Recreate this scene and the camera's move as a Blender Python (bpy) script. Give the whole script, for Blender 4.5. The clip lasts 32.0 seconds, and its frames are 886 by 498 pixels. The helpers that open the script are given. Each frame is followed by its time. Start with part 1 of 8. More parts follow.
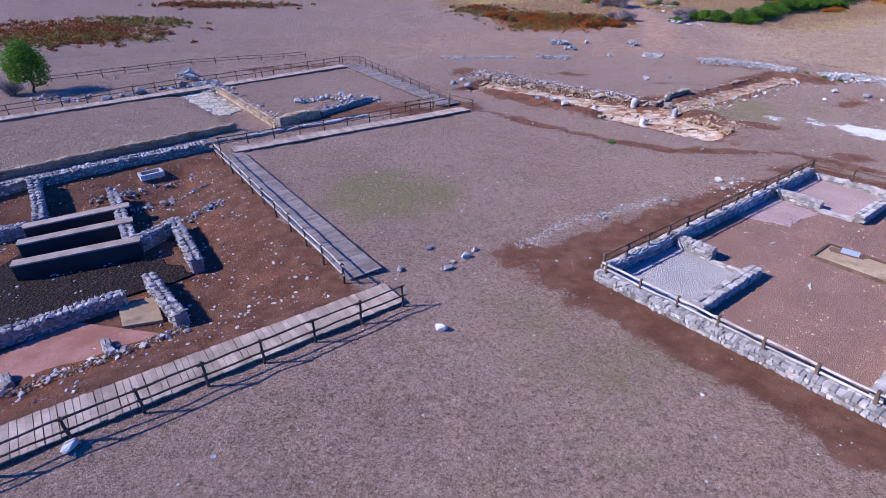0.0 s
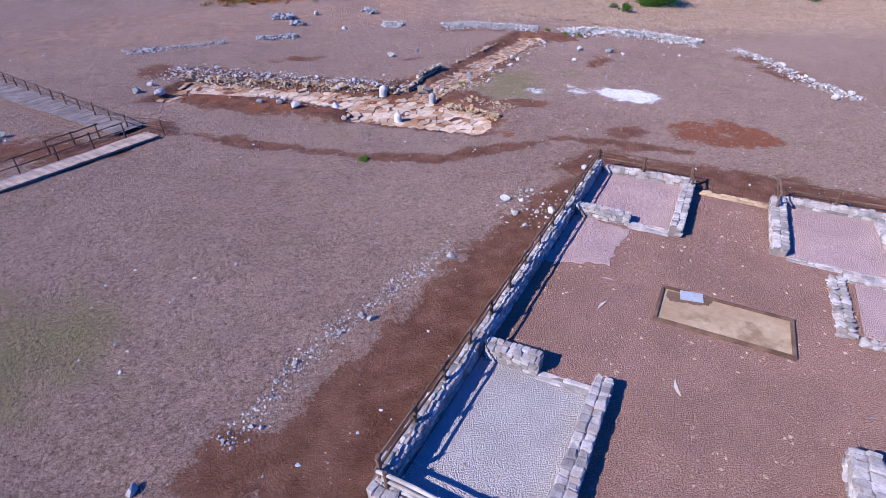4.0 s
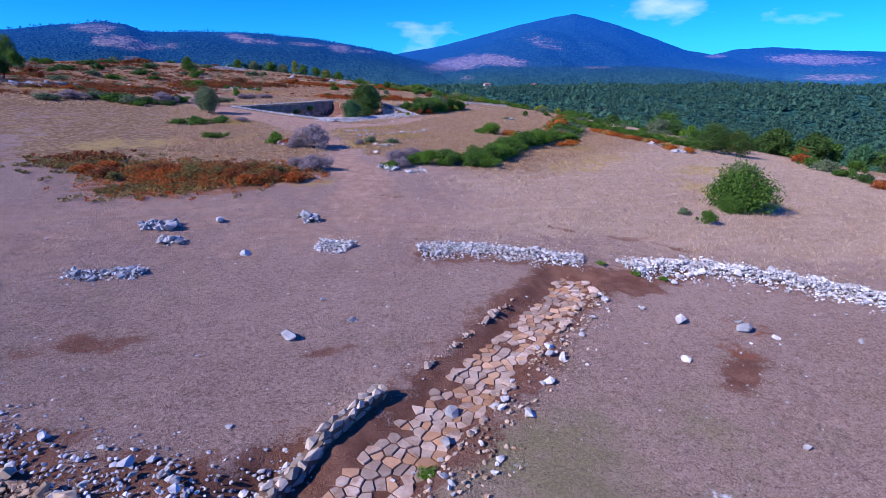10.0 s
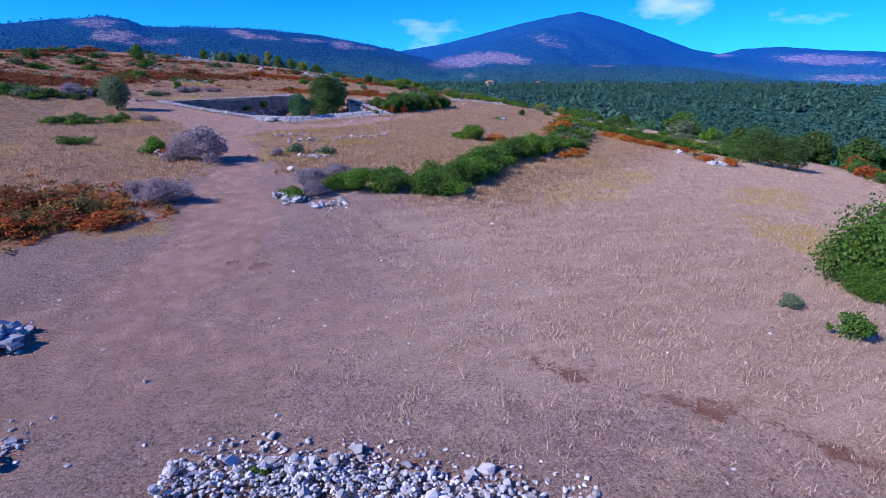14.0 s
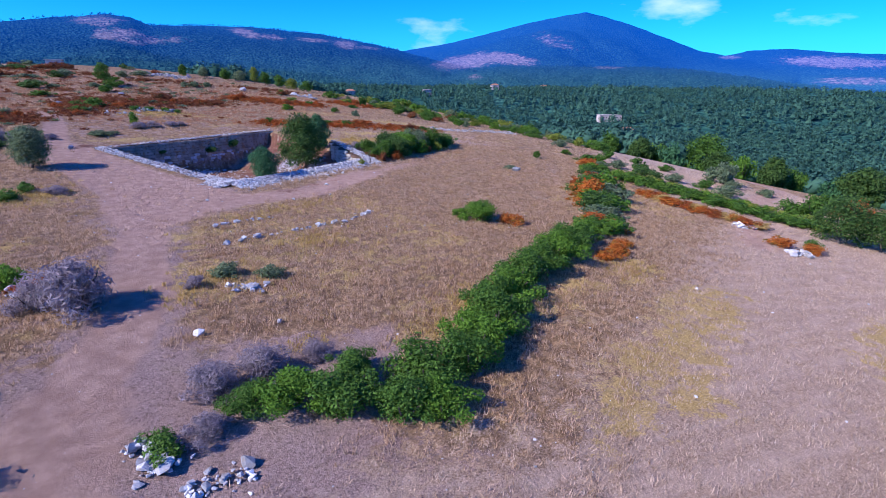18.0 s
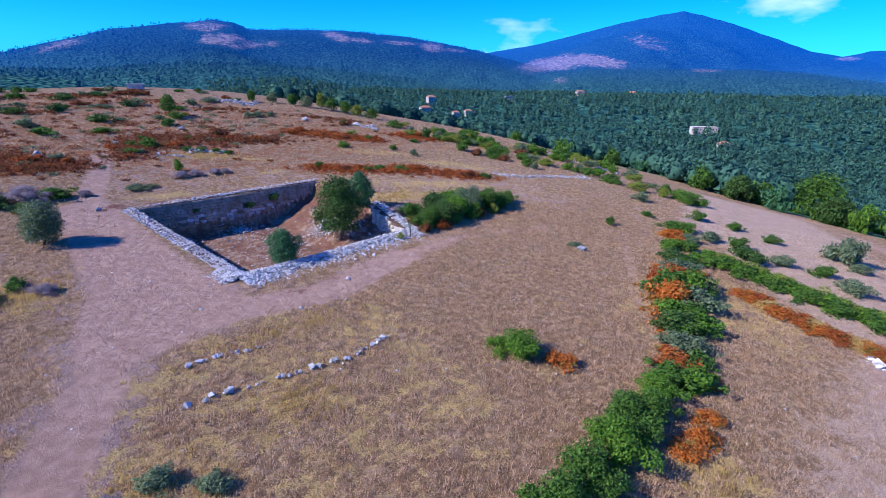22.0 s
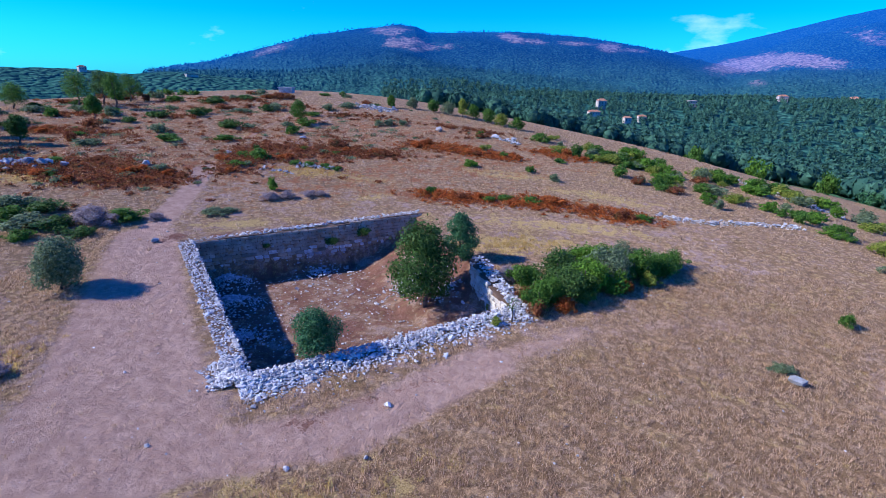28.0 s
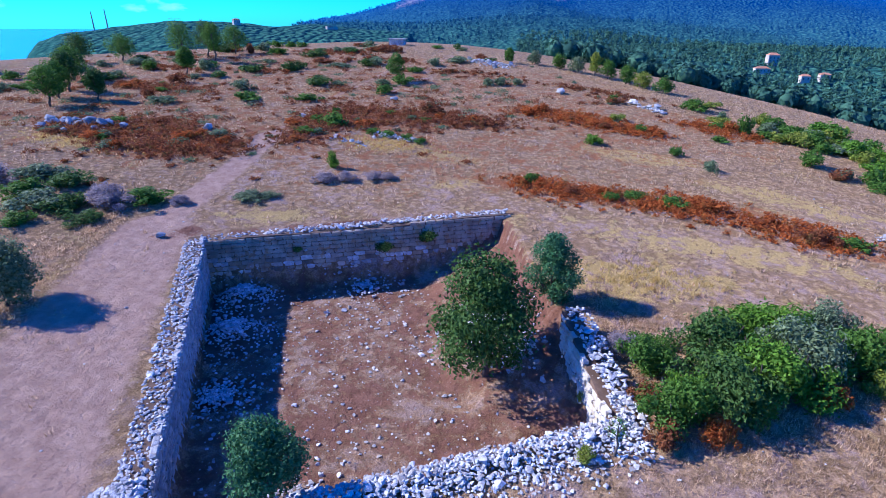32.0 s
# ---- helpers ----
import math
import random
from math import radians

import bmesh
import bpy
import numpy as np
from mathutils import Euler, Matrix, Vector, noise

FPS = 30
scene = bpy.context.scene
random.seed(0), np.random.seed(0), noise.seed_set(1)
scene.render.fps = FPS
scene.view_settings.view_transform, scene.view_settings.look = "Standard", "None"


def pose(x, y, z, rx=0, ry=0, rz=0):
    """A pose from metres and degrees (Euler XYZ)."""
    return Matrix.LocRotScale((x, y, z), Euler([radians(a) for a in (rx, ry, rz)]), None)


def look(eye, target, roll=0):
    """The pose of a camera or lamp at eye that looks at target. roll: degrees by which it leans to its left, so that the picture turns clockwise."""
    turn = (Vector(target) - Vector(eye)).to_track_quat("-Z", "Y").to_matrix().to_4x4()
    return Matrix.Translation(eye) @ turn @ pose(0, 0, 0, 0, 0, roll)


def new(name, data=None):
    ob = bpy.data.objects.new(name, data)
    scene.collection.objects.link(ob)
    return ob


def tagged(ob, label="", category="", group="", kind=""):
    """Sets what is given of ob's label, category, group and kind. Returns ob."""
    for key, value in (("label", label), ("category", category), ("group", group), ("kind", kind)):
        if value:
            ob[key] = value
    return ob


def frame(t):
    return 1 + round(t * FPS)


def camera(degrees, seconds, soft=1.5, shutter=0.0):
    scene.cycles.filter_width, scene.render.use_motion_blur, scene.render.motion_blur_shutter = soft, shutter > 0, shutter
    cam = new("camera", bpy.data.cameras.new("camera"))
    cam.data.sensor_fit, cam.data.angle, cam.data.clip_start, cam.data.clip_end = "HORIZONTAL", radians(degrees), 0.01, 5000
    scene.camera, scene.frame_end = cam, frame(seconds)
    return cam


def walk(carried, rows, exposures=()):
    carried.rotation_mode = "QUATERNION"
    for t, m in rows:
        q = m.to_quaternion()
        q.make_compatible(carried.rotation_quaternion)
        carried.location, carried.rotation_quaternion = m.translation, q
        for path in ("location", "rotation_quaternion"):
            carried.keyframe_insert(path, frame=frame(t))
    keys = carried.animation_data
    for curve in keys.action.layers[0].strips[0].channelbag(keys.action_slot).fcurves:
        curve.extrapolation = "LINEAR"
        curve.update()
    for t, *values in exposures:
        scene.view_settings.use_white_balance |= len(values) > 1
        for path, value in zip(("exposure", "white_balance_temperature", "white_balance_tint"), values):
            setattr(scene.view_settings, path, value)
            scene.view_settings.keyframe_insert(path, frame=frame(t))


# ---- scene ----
cam = camera(79.17, 32.0, 0.8)
# seconds, eye in metres, heading, pitch and roll in degrees
PATH = [
    (0.0, -0.01, 0.01, 11.99, 0.05, -29.78, -1.49),
    (0.5, 0.24, 1.70, 11.92, -3.02, -29.72, -1.74),
    (1.0, 0.37, 3.23, 11.83, -8.00, -29.78, -1.72),
    (1.5, 0.58, 4.51, 11.76, -15.78, -29.90, -1.71),
    (2.0, 0.96, 5.68, 11.63, -21.70, -30.00, -1.66),
    (2.5, 1.71, 7.09, 11.48, -23.46, -30.03, -1.52),
    (4.5, 6.17, 13.20, 10.78, -24.98, -34.30, -1.69),
    (5.0, 7.31, 14.80, 10.55, -25.04, -32.50, -1.44),
    (5.5, 8.37, 16.48, 10.32, -24.92, -29.08, -1.28),
    (6.0, 9.40, 18.34, 10.12, -24.97, -25.98, -1.11),
    (6.5, 10.45, 20.38, 9.90, -25.03, -23.19, -0.91),
    (7.0, 11.48, 22.61, 9.74, -24.92, -20.53, -0.83),
    (7.5, 12.51, 25.04, 9.63, -24.75, -18.15, -0.69),
    (8.0, 13.61, 27.55, 9.51, -24.62, -17.31, -0.65),
    (8.5, 14.75, 30.06, 9.42, -24.56, -17.38, -0.47),
    (9.0, 16.16, 32.65, 9.29, -24.54, -17.40, -0.44),
    (9.5, 17.86, 35.15, 9.22, -24.42, -17.41, -0.37),
    (10.0, 19.78, 37.60, 9.08, -24.32, -17.45, -0.34),
    (10.5, 21.75, 39.96, 8.89, -24.28, -17.47, -0.27),
    (11.0, 23.62, 42.15, 8.68, -24.23, -17.50, -0.22),
    (11.5, 25.55, 44.43, 8.49, -24.21, -17.55, -0.10),
    (12.0, 27.41, 46.70, 8.29, -24.17, -17.57, -0.07),
    (12.5, 29.20, 49.05, 8.15, -24.16, -17.61, -0.03),
    (13.0, 30.85, 51.39, 8.02, -24.09, -17.62, 0.03),
    (13.5, 32.35, 53.66, 7.90, -24.02, -17.66, 0.10),
    (14.0, 33.77, 56.17, 7.87, -23.96, -17.65, 0.06),
    (14.5, 35.06, 58.58, 8.01, -23.95, -17.69, 0.19),
    (16.5, 39.29, 67.88, 10.41, -23.76, -17.67, 0.36),
    (17.0, 40.27, 70.03, 11.59, -23.79, -17.68, 0.40),
    (17.5, 41.25, 72.11, 12.86, -23.72, -17.72, 0.45),
    (18.0, 42.22, 74.01, 14.08, -23.64, -17.75, 0.45),
    (18.5, 43.26, 75.81, 15.28, -23.58, -17.73, 0.48),
    (19.0, 44.35, 77.49, 16.50, -23.54, -17.73, 0.49),
    (19.5, 45.52, 79.11, 17.68, -23.49, -17.73, 0.55),
    (20.0, 46.69, 80.70, 18.77, -23.46, -17.68, 0.62),
    (20.5, 47.80, 82.23, 19.54, -21.42, -17.67, 0.64),
    (21.0, 48.88, 83.62, 20.24, -20.25, -17.69, 0.68),
    (21.5, 49.93, 84.84, 20.99, -17.20, -17.75, 0.70),
    (22.0, 51.03, 85.90, 21.72, -15.06, -17.77, 0.65),
    (22.5, 52.08, 87.08, 22.31, -14.01, -17.77, 0.66),
    (23.0, 53.03, 88.43, 22.76, -10.99, -17.83, 0.64),
    (23.5, 53.96, 89.94, 23.21, -6.68, -17.87, 0.65),
    (24.0, 54.86, 91.55, 23.60, -2.57, -17.93, 0.64),
    (24.5, 55.70, 93.20, 23.83, -0.74, -17.95, 0.63),
    (25.0, 56.45, 94.97, 23.82, 0.20, -17.96, 0.72),
    (25.5, 57.09, 96.97, 23.64, 0.91, -17.97, 0.77),
    (27.5, 59.47, 105.97, 22.79, 2.05, -17.86, 0.82),
    (28.0, 59.93, 108.32, 22.61, 2.31, -17.85, 0.78),
    (28.5, 60.32, 110.75, 22.47, 2.52, -17.84, 0.75),
    (29.0, 60.71, 113.22, 22.30, 2.65, -19.81, 0.66),
    (29.5, 61.10, 115.84, 22.23, 2.84, -22.57, 0.59),
    (30.0, 61.36, 118.48, 22.15, 3.00, -22.56, 0.56),
    (30.5, 61.64, 121.19, 22.07, 3.11, -22.54, 0.53),
    (31.0, 61.79, 123.98, 22.02, 4.91, -22.56, 0.57),
    (31.5, 61.91, 126.83, 21.98, 8.40, -22.56, 0.48),
    (32.0, 61.90, 129.42, 21.94, 16.33, -22.53, 0.43),
]
EXPOSURES = ((0.0, 0.64, 6050, 18), (2.0, 0.58, 6100, 19), (5.0, 0.60, 6200, 21), (9.0, 0.53, 5850, 26), (13.0, 0.50, 5750, 25), (14.5, 0.50, 5750, 25), (17.0, 0.66, 5750, 24), (24.0, 0.80, 5700, 17), (28.0, 0.84, 5650, 15), (30.0, 0.98, 5550, 19), (32.0, 1.12, 5450, 18))
walk(cam, [(t, pose(x, y, z, 0, 0, yaw) @ pose(0, 0, 0, 90 + pitch) @ pose(0, 0, 0, 0, 0, roll)) for t, x, y, z, yaw, pitch, roll in PATH], EXPOSURES)
# ---- end of path ----

# ---- light and sky ----
SUN_AZ, SUN_EL = 264.0, 36.0   # degrees from north (+y) clockwise, and above the horizon
world = bpy.data.worlds.new("sky")
scene.world = world
world.use_nodes = True
wn, wl = world.node_tree.nodes, world.node_tree.links
wn.clear()
sky = wn.new("ShaderNodeTexSky")
sky.sky_type, sky.sun_disc = "NISHITA", False
sky.sun_elevation, sky.sun_rotation = radians(SUN_EL), radians(SUN_AZ)
sky.altitude, sky.air_density, sky.dust_density, sky.ozone_density = 100, 1.0, 0.15, 3.0
bg = wn.new("ShaderNodeBackground")
bg.inputs["Strength"].default_value = 0.096
wout = wn.new("ShaderNodeOutputWorld")
# thin fair-weather clouds, drifting patches of noise low in the sky
tc = wn.new("ShaderNodeTexCoord")
mp = wn.new("ShaderNodeMapping")
mp.inputs["Scale"].default_value = (3.2, 3.2, 9.0)
mp.inputs["Location"].default_value = (0.35, 0.1, 0.0)
wl.new(tc.outputs["Generated"], mp.inputs["Vector"])
cn = wn.new("ShaderNodeTexNoise")
cn.inputs["Scale"].default_value, cn.inputs["Detail"].default_value, cn.inputs["Roughness"].default_value = 1.6, 7.0, 0.55
wl.new(mp.outputs["Vector"], cn.inputs["Vector"])
cr = wn.new("ShaderNodeMapRange")
cr.inputs["From Min"].default_value, cr.inputs["From Max"].default_value = 0.60, 0.80
cr.inputs["To Max"].default_value = 0.55
wl.new(cn.outputs["Fac"], cr.inputs["Value"])
cm = wn.new("ShaderNodeMixRGB")
wl.new(cr.outputs["Result"], cm.inputs["Fac"])
hs0 = wn.new("ShaderNodeHueSaturation")
hs0.inputs["Saturation"].default_value = 1.35
wl.new(sky.outputs["Color"], hs0.inputs["Color"])
deep = wn.new("ShaderNodeMixRGB")   # the deep azure of a clear southern sky
deep.blend_type = "MULTIPLY"
deep.inputs["Fac"].default_value = 1.0
deep.inputs["Color2"].default_value = (0.07, 0.66, 1.50, 1)
wl.new(hs0.outputs["Color"], deep.inputs["Color1"])
wl.new(deep.outputs["Color"], cm.inputs["Color1"])
cm.inputs["Color2"].default_value = (8.0, 9.0, 10.5, 1)
wl.new(cm.outputs["Color"], bg.inputs["Color"])
wl.new(bg.outputs["Background"], wout.inputs["Surface"])

sun = new("sun", bpy.data.lights.new("sun", "SUN"))
sun.data.energy, sun.data.angle, sun.data.color = 4.2, radians(0.6), (1.0, 0.93, 0.83)
sd = Vector((math.sin(radians(SUN_AZ)) * math.cos(radians(SUN_EL)), math.cos(radians(SUN_AZ)) * math.cos(radians(SUN_EL)), math.sin(radians(SUN_EL))))
sun.matrix_world = look(sd * 300, (0, 0, 0))


# ---- materials ----
def nodes_of(name):
    m = bpy.data.materials.new(name)
    m.use_nodes = True
    nt = m.node_tree
    return m, nt.nodes, nt.links, nt.nodes["Principled BSDF"]


def noise_node(n, l, vec, scale, detail=4.0, rough=0.55):
    t = n.new("ShaderNodeTexNoise")
    t.inputs["Scale"].default_value, t.inputs["Detail"].default_value, t.inputs["Roughness"].default_value = scale, detail, rough
    if vec is not None:
        l.new(vec, t.inputs["Vector"])
    return t.outputs["Fac"]


def ramp(n, l, val, a, b, lo=0.0, hi=1.0):
    r = n.new("ShaderNodeMapRange")
    r.interpolation_type = "SMOOTHSTEP"
    r.inputs["From Min"].default_value, r.inputs["From Max"].default_value = a, b
    r.inputs["To Min"].default_value, r.inputs["To Max"].default_value = lo, hi
    l.new(val, r.inputs["Value"])
    return r.outputs["Result"]


def mix(n, l, fac, c1, c2, mode="MIX"):
    m = n.new("ShaderNodeMixRGB")
    m.blend_type = mode
    for sock, v in ((m.inputs["Fac"], fac), (m.inputs["Color1"], c1), (m.inputs["Color2"], c2)):
        if isinstance(v, (int, float)):
            sock.default_value = v
        elif isinstance(v, tuple):
            sock.default_value = (*v, 1)
        else:
            l.new(v, sock)
    return m.outputs["Color"]


def maths(n, l, op, a, b):
    m = n.new("ShaderNodeMath")
    m.operation = op
    for sock, v in ((m.inputs[0], a), (m.inputs[1], b)):
        if isinstance(v, (int, float)):
            sock.default_value = v
        else:
            l.new(v, sock)
    return m.outputs[0]


def bump(n, l, b, height, strength, distance):
    k = n.new("ShaderNodeBump")
    k.inputs["Strength"].default_value, k.inputs["Distance"].default_value = strength, distance
    l.new(height, k.inputs["Height"])
    l.new(k.outputs["Normal"], b.inputs["Normal"])


def surface(name, dark, light, scale=4.0, rough=0.85, relief=0.4, depth=0.03, vary=0.25, stain=None, island=False):
    """A matte mineral or timber surface: grain and blotches at two scales, each piece a little lighter or darker."""
    m, n, l, b = nodes_of(name)
    geo = n.new("ShaderNodeNewGeometry")
    pos = geo.outputs["Position"]
    big, fine = noise_node(n, l, pos, scale * 0.25, 3.0), noise_node(n, l, pos, scale * 3.0, 6.0, 0.65)
    col = mix(n, l, ramp(n, l, big, 0.3, 0.7), dark, light)
    if stain:
        col = mix(n, l, ramp(n, l, noise_node(n, l, pos, scale * 0.6, 5.0), 0.52, 0.68, 0.0, 0.8), col, stain)
    col = mix(n, l, ramp(n, l, fine, 0.3, 0.7, 0.0, 0.35), col, tuple(0.55 * c for c in dark))
    if vary:
        rnd = geo.outputs["Random Per Island"] if island else n.new("ShaderNodeObjectInfo").outputs["Random"]
        h = n.new("ShaderNodeHueSaturation")
        l.new(ramp(n, l, rnd, 0.0, 1.0, 1.0 - vary, 1.0 + vary), h.inputs["Value"])
        l.new(col, h.inputs["Color"])
        col = h.outputs["Color"]
    l.new(col, b.inputs["Base Color"])
    b.inputs["Roughness"].default_value = rough
    b.inputs["Specular IOR Level"].default_value = 0.2 if rough > 0.7 else 0.5
    b.inputs["Diffuse Roughness"].default_value = 0.4
    bump(n, l, b, fine, relief, depth)
    return m


def gravel(name, dark, light, gap, scale):
    """Loose gravel: every pebble its own shade, with dark gaps between."""
    m, n, l, b = nodes_of(name)
    pos = n.new("ShaderNodeNewGeometry").outputs["Position"]
    col, height = None, None
    for sc in (scale, scale * 2.3):
        v = n.new("ShaderNodeTexVoronoi")
        v.inputs["Scale"].default_value = sc
        l.new(pos, v.inputs["Vector"])
        sepc = n.new("ShaderNodeSeparateColor")
        l.new(v.outputs["Color"], sepc.inputs["Color"])
        c = mix(n, l, sepc.outputs[0], dark, light)
        c = mix(n, l, ramp(n, l, v.outputs["Distance"], 0.30, 0.62), c, gap)
        col = c if col is None else mix(n, l, ramp(n, l, noise_node(n, l, pos, scale * 0.7, 3.0), 0.45, 0.58), col, c)
        height = v.outputs["Distance"] if height is None else maths(n, l, "ADD", height, maths(n, l, "MULTIPLY", v.outputs["Distance"], 0.5))
    wide = noise_node(n, l, pos, 0.5, 4.0)
    h = n.new("ShaderNodeHueSaturation")
    l.new(ramp(n, l, wide, 0.3, 0.7, 0.9, 1.1), h.inputs["Value"])
    l.new(col, h.inputs["Color"])
    l.new(h.outputs["Color"], b.inputs["Base Color"])
    b.inputs["Roughness"].default_value = 0.95
    b.inputs["Specular IOR Level"].default_value = 0.1
    b.inputs["Diffuse Roughness"].default_value = 0.5
    bump(n, l, b, maths(n, l, "SUBTRACT", 1.0, height), 1.0, 0.06)
    return m


def foliage(name, c1, c2, c3, rough=0.6, glow=0.25):
    """Leaves: each leaf its own shade between three colours, with light coming through."""
    m, n, l, b = nodes_of(name)
    geo = n.new("ShaderNodeNewGeometry")
    rnd = geo.outputs["Random Per Island"]
    big = noise_node(n, l, geo.outputs["Position"], 0.9, 3.0)
    col = mix(n, l, ramp(n, l, rnd, 0.0, 0.85), c1, c2)
    col = mix(n, l, ramp(n, l, big, 0.5, 0.7, 0.0, 0.8), col, c3)
    l.new(col, b.inputs["Base Color"])
    b.inputs["Roughness"].default_value = rough
    b.inputs["Specular IOR Level"].default_value = 0.12
    t = n.new("ShaderNodeBsdfTranslucent")
    l.new(col, t.inputs["Color"])
    s = n.new("ShaderNodeMixShader")
    s.inputs["Fac"].default_value = glow
    l.new(b.outputs["BSDF"], s.inputs[1])
    l.new(t.outputs["BSDF"], s.inputs[2])
    l.new(s.outputs["Shader"], n["Material Output"].inputs["Surface"])
    return m


M_LIME = surface("limestone", (0.38, 0.37, 0.36), (0.66, 0.65, 0.63), 7.0, 0.9, 0.7, 0.03, 0.30, (0.44, 0.36, 0.29))
M_LIME_J = surface("limestone_rubble", (0.42, 0.41, 0.40), (0.68, 0.67, 0.65), 5.0, 0.9, 0.5, 0.02, 0.32, (0.44, 0.36, 0.29), island=True)
M_RUBBLE = surface("rubble_masonry", (0.28, 0.26, 0.255), (0.52, 0.495, 0.48), 7.0, 0.9, 0.7, 0.03, 0.25, (0.38, 0.29, 0.23))
M_RUBBLE_J = surface("rubble_masonry_fill", (0.28, 0.26, 0.255), (0.52, 0.495, 0.48), 7.0, 0.9, 0.7, 0.03, 0.35, (0.38, 0.29, 0.23), island=True)
M_ROCK = surface("grey_rock", (0.26, 0.27, 0.28), (0.52, 0.52, 0.52), 3.0, 0.9, 0.6, 0.03, 0.22, (0.30, 0.25, 0.20))
M_OCHRE = surface("ochre_stone", (0.36, 0.25, 0.15), (0.56, 0.44, 0.30), 4.0, 0.9, 0.5, 0.02, 0.22, (0.30, 0.17, 0.10))
M_OCHRE_J = surface("ochre_rubble", (0.34, 0.22, 0.13), (0.58, 0.48, 0.36), 4.0, 0.9, 0.5, 0.02, 0.30, (0.30, 0.16, 0.09), island=True)
M_SLAB = surface("paving_slab", (0.45, 0.33, 0.22), (0.66, 0.54, 0.42), 1.2, 0.8, 0.5, 0.02, 0.18, (0.40, 0.22, 0.11))
M_SLAB2 = surface("side_paving", (0.31, 0.22, 0.16), (0.50, 0.39, 0.31), 3.0, 0.85, 0.4, 0.015, 0.22, (0.28, 0.16, 0.10))
M_SLABO = surface("stained_slab", (0.38, 0.21, 0.11), (0.54, 0.35, 0.22), 1.2, 0.85, 0.5, 0.02, 0.18, (0.28, 0.13, 0.07))
M_MORTAR = surface("mortar", (0.20, 0.17, 0.15), (0.34, 0.30, 0.27), 6.0, 0.95, 0.5, 0.02, 0.0, (0.32, 0.25, 0.19))
M_EARTHCORE = surface("earth_core", (0.12, 0.075, 0.05), (0.20, 0.13, 0.09), 4.0, 0.95, 0.6, 0.03, 0.0)
M_ASHLAR = surface("pale_ashlar", (0.50, 0.45, 0.36), (0.70, 0.65, 0.55), 3.0, 0.85, 0.4, 0.02, 0.15, (0.42, 0.33, 0.20))
M_DARKBLOCK = surface("weathered_block", (0.28, 0.22, 0.16), (0.52, 0.45, 0.36), 2.5, 0.9, 0.5, 0.03, 0.42, (0.40, 0.22, 0.10))
M_TILE = surface("red_fill", (0.40, 0.18, 0.13), (0.56, 0.30, 0.24), 4.0, 0.95, 0.5, 0.02, 0.15)
# black that paints deep shade on wall sides in the dig
M_SHADED = surface("black_geotextile", (0.012, 0.013, 0.016), (0.03, 0.03, 0.034), 3.0, 0.7, 0.2, 0.01, 0.0)
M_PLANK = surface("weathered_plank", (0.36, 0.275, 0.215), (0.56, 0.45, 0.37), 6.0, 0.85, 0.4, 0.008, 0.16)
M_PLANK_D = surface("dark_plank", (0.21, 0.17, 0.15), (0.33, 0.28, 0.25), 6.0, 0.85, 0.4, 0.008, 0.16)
M_POLE_D = surface("dark_pole", (0.045, 0.035, 0.030), (0.10, 0.08, 0.065), 8.0, 0.75, 0.4, 0.006, 0.2)
M_POLE_B = surface("brown_pole", (0.10, 0.06, 0.04), (0.20, 0.13, 0.09), 8.0, 0.8, 0.4, 0.006, 0.2)
M_POLE_W = surface("peeled_pole", (0.42, 0.38, 0.33), (0.66, 0.62, 0.56), 8.0, 0.75, 0.3, 0.005, 0.12)
M_BARK = surface("bark", (0.07, 0.055, 0.045), (0.15, 0.12, 0.10), 6.0, 0.9, 0.7, 0.02, 0.0)
M_PINK = gravel("pink_gravel", (0.50, 0.36, 0.34), (0.74, 0.58, 0.56), (0.50, 0.36, 0.34), 24.0)
M_GREYGRAVEL = gravel("white_gravel", (0.46, 0.43, 0.42), (0.70, 0.67, 0.66), (0.46, 0.43, 0.42), 24.0)
M_GRAVEL = gravel("brown_gravel", (0.36, 0.215, 0.165), (0.56, 0.375, 0.305), (0.30, 0.17, 0.13), 24.0)
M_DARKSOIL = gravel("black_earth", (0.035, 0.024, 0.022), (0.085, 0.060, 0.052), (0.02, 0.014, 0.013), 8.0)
M_SAND = surface("pit_clay", (0.34, 0.24, 0.15), (0.50, 0.40, 0.27), 1.6, 0.95, 0.3, 0.02, 0.0, (0.20, 0.13, 0.08))
M_SHEET = surface("blue_grey_sheet", (0.30, 0.34, 0.40), (0.42, 0.46, 0.52), 4.0, 0.5, 0.2, 0.01, 0.0)
M_WALLH = surface("house_plaster", (0.44, 0.38, 0.34), (0.58, 0.52, 0.47), 0.6, 0.9, 0.2, 0.02, 0.1)
M_ROOF = surface("roof_tile", (0.34, 0.15, 0.09), (0.46, 0.24, 0.15), 1.5, 0.9, 0.5, 0.05, 0.1)
M_GLASS = surface("dark_pane", (0.02, 0.025, 0.03), (0.05, 0.06, 0.07), 2.0, 0.25, 0.05, 0.005, 0.0)

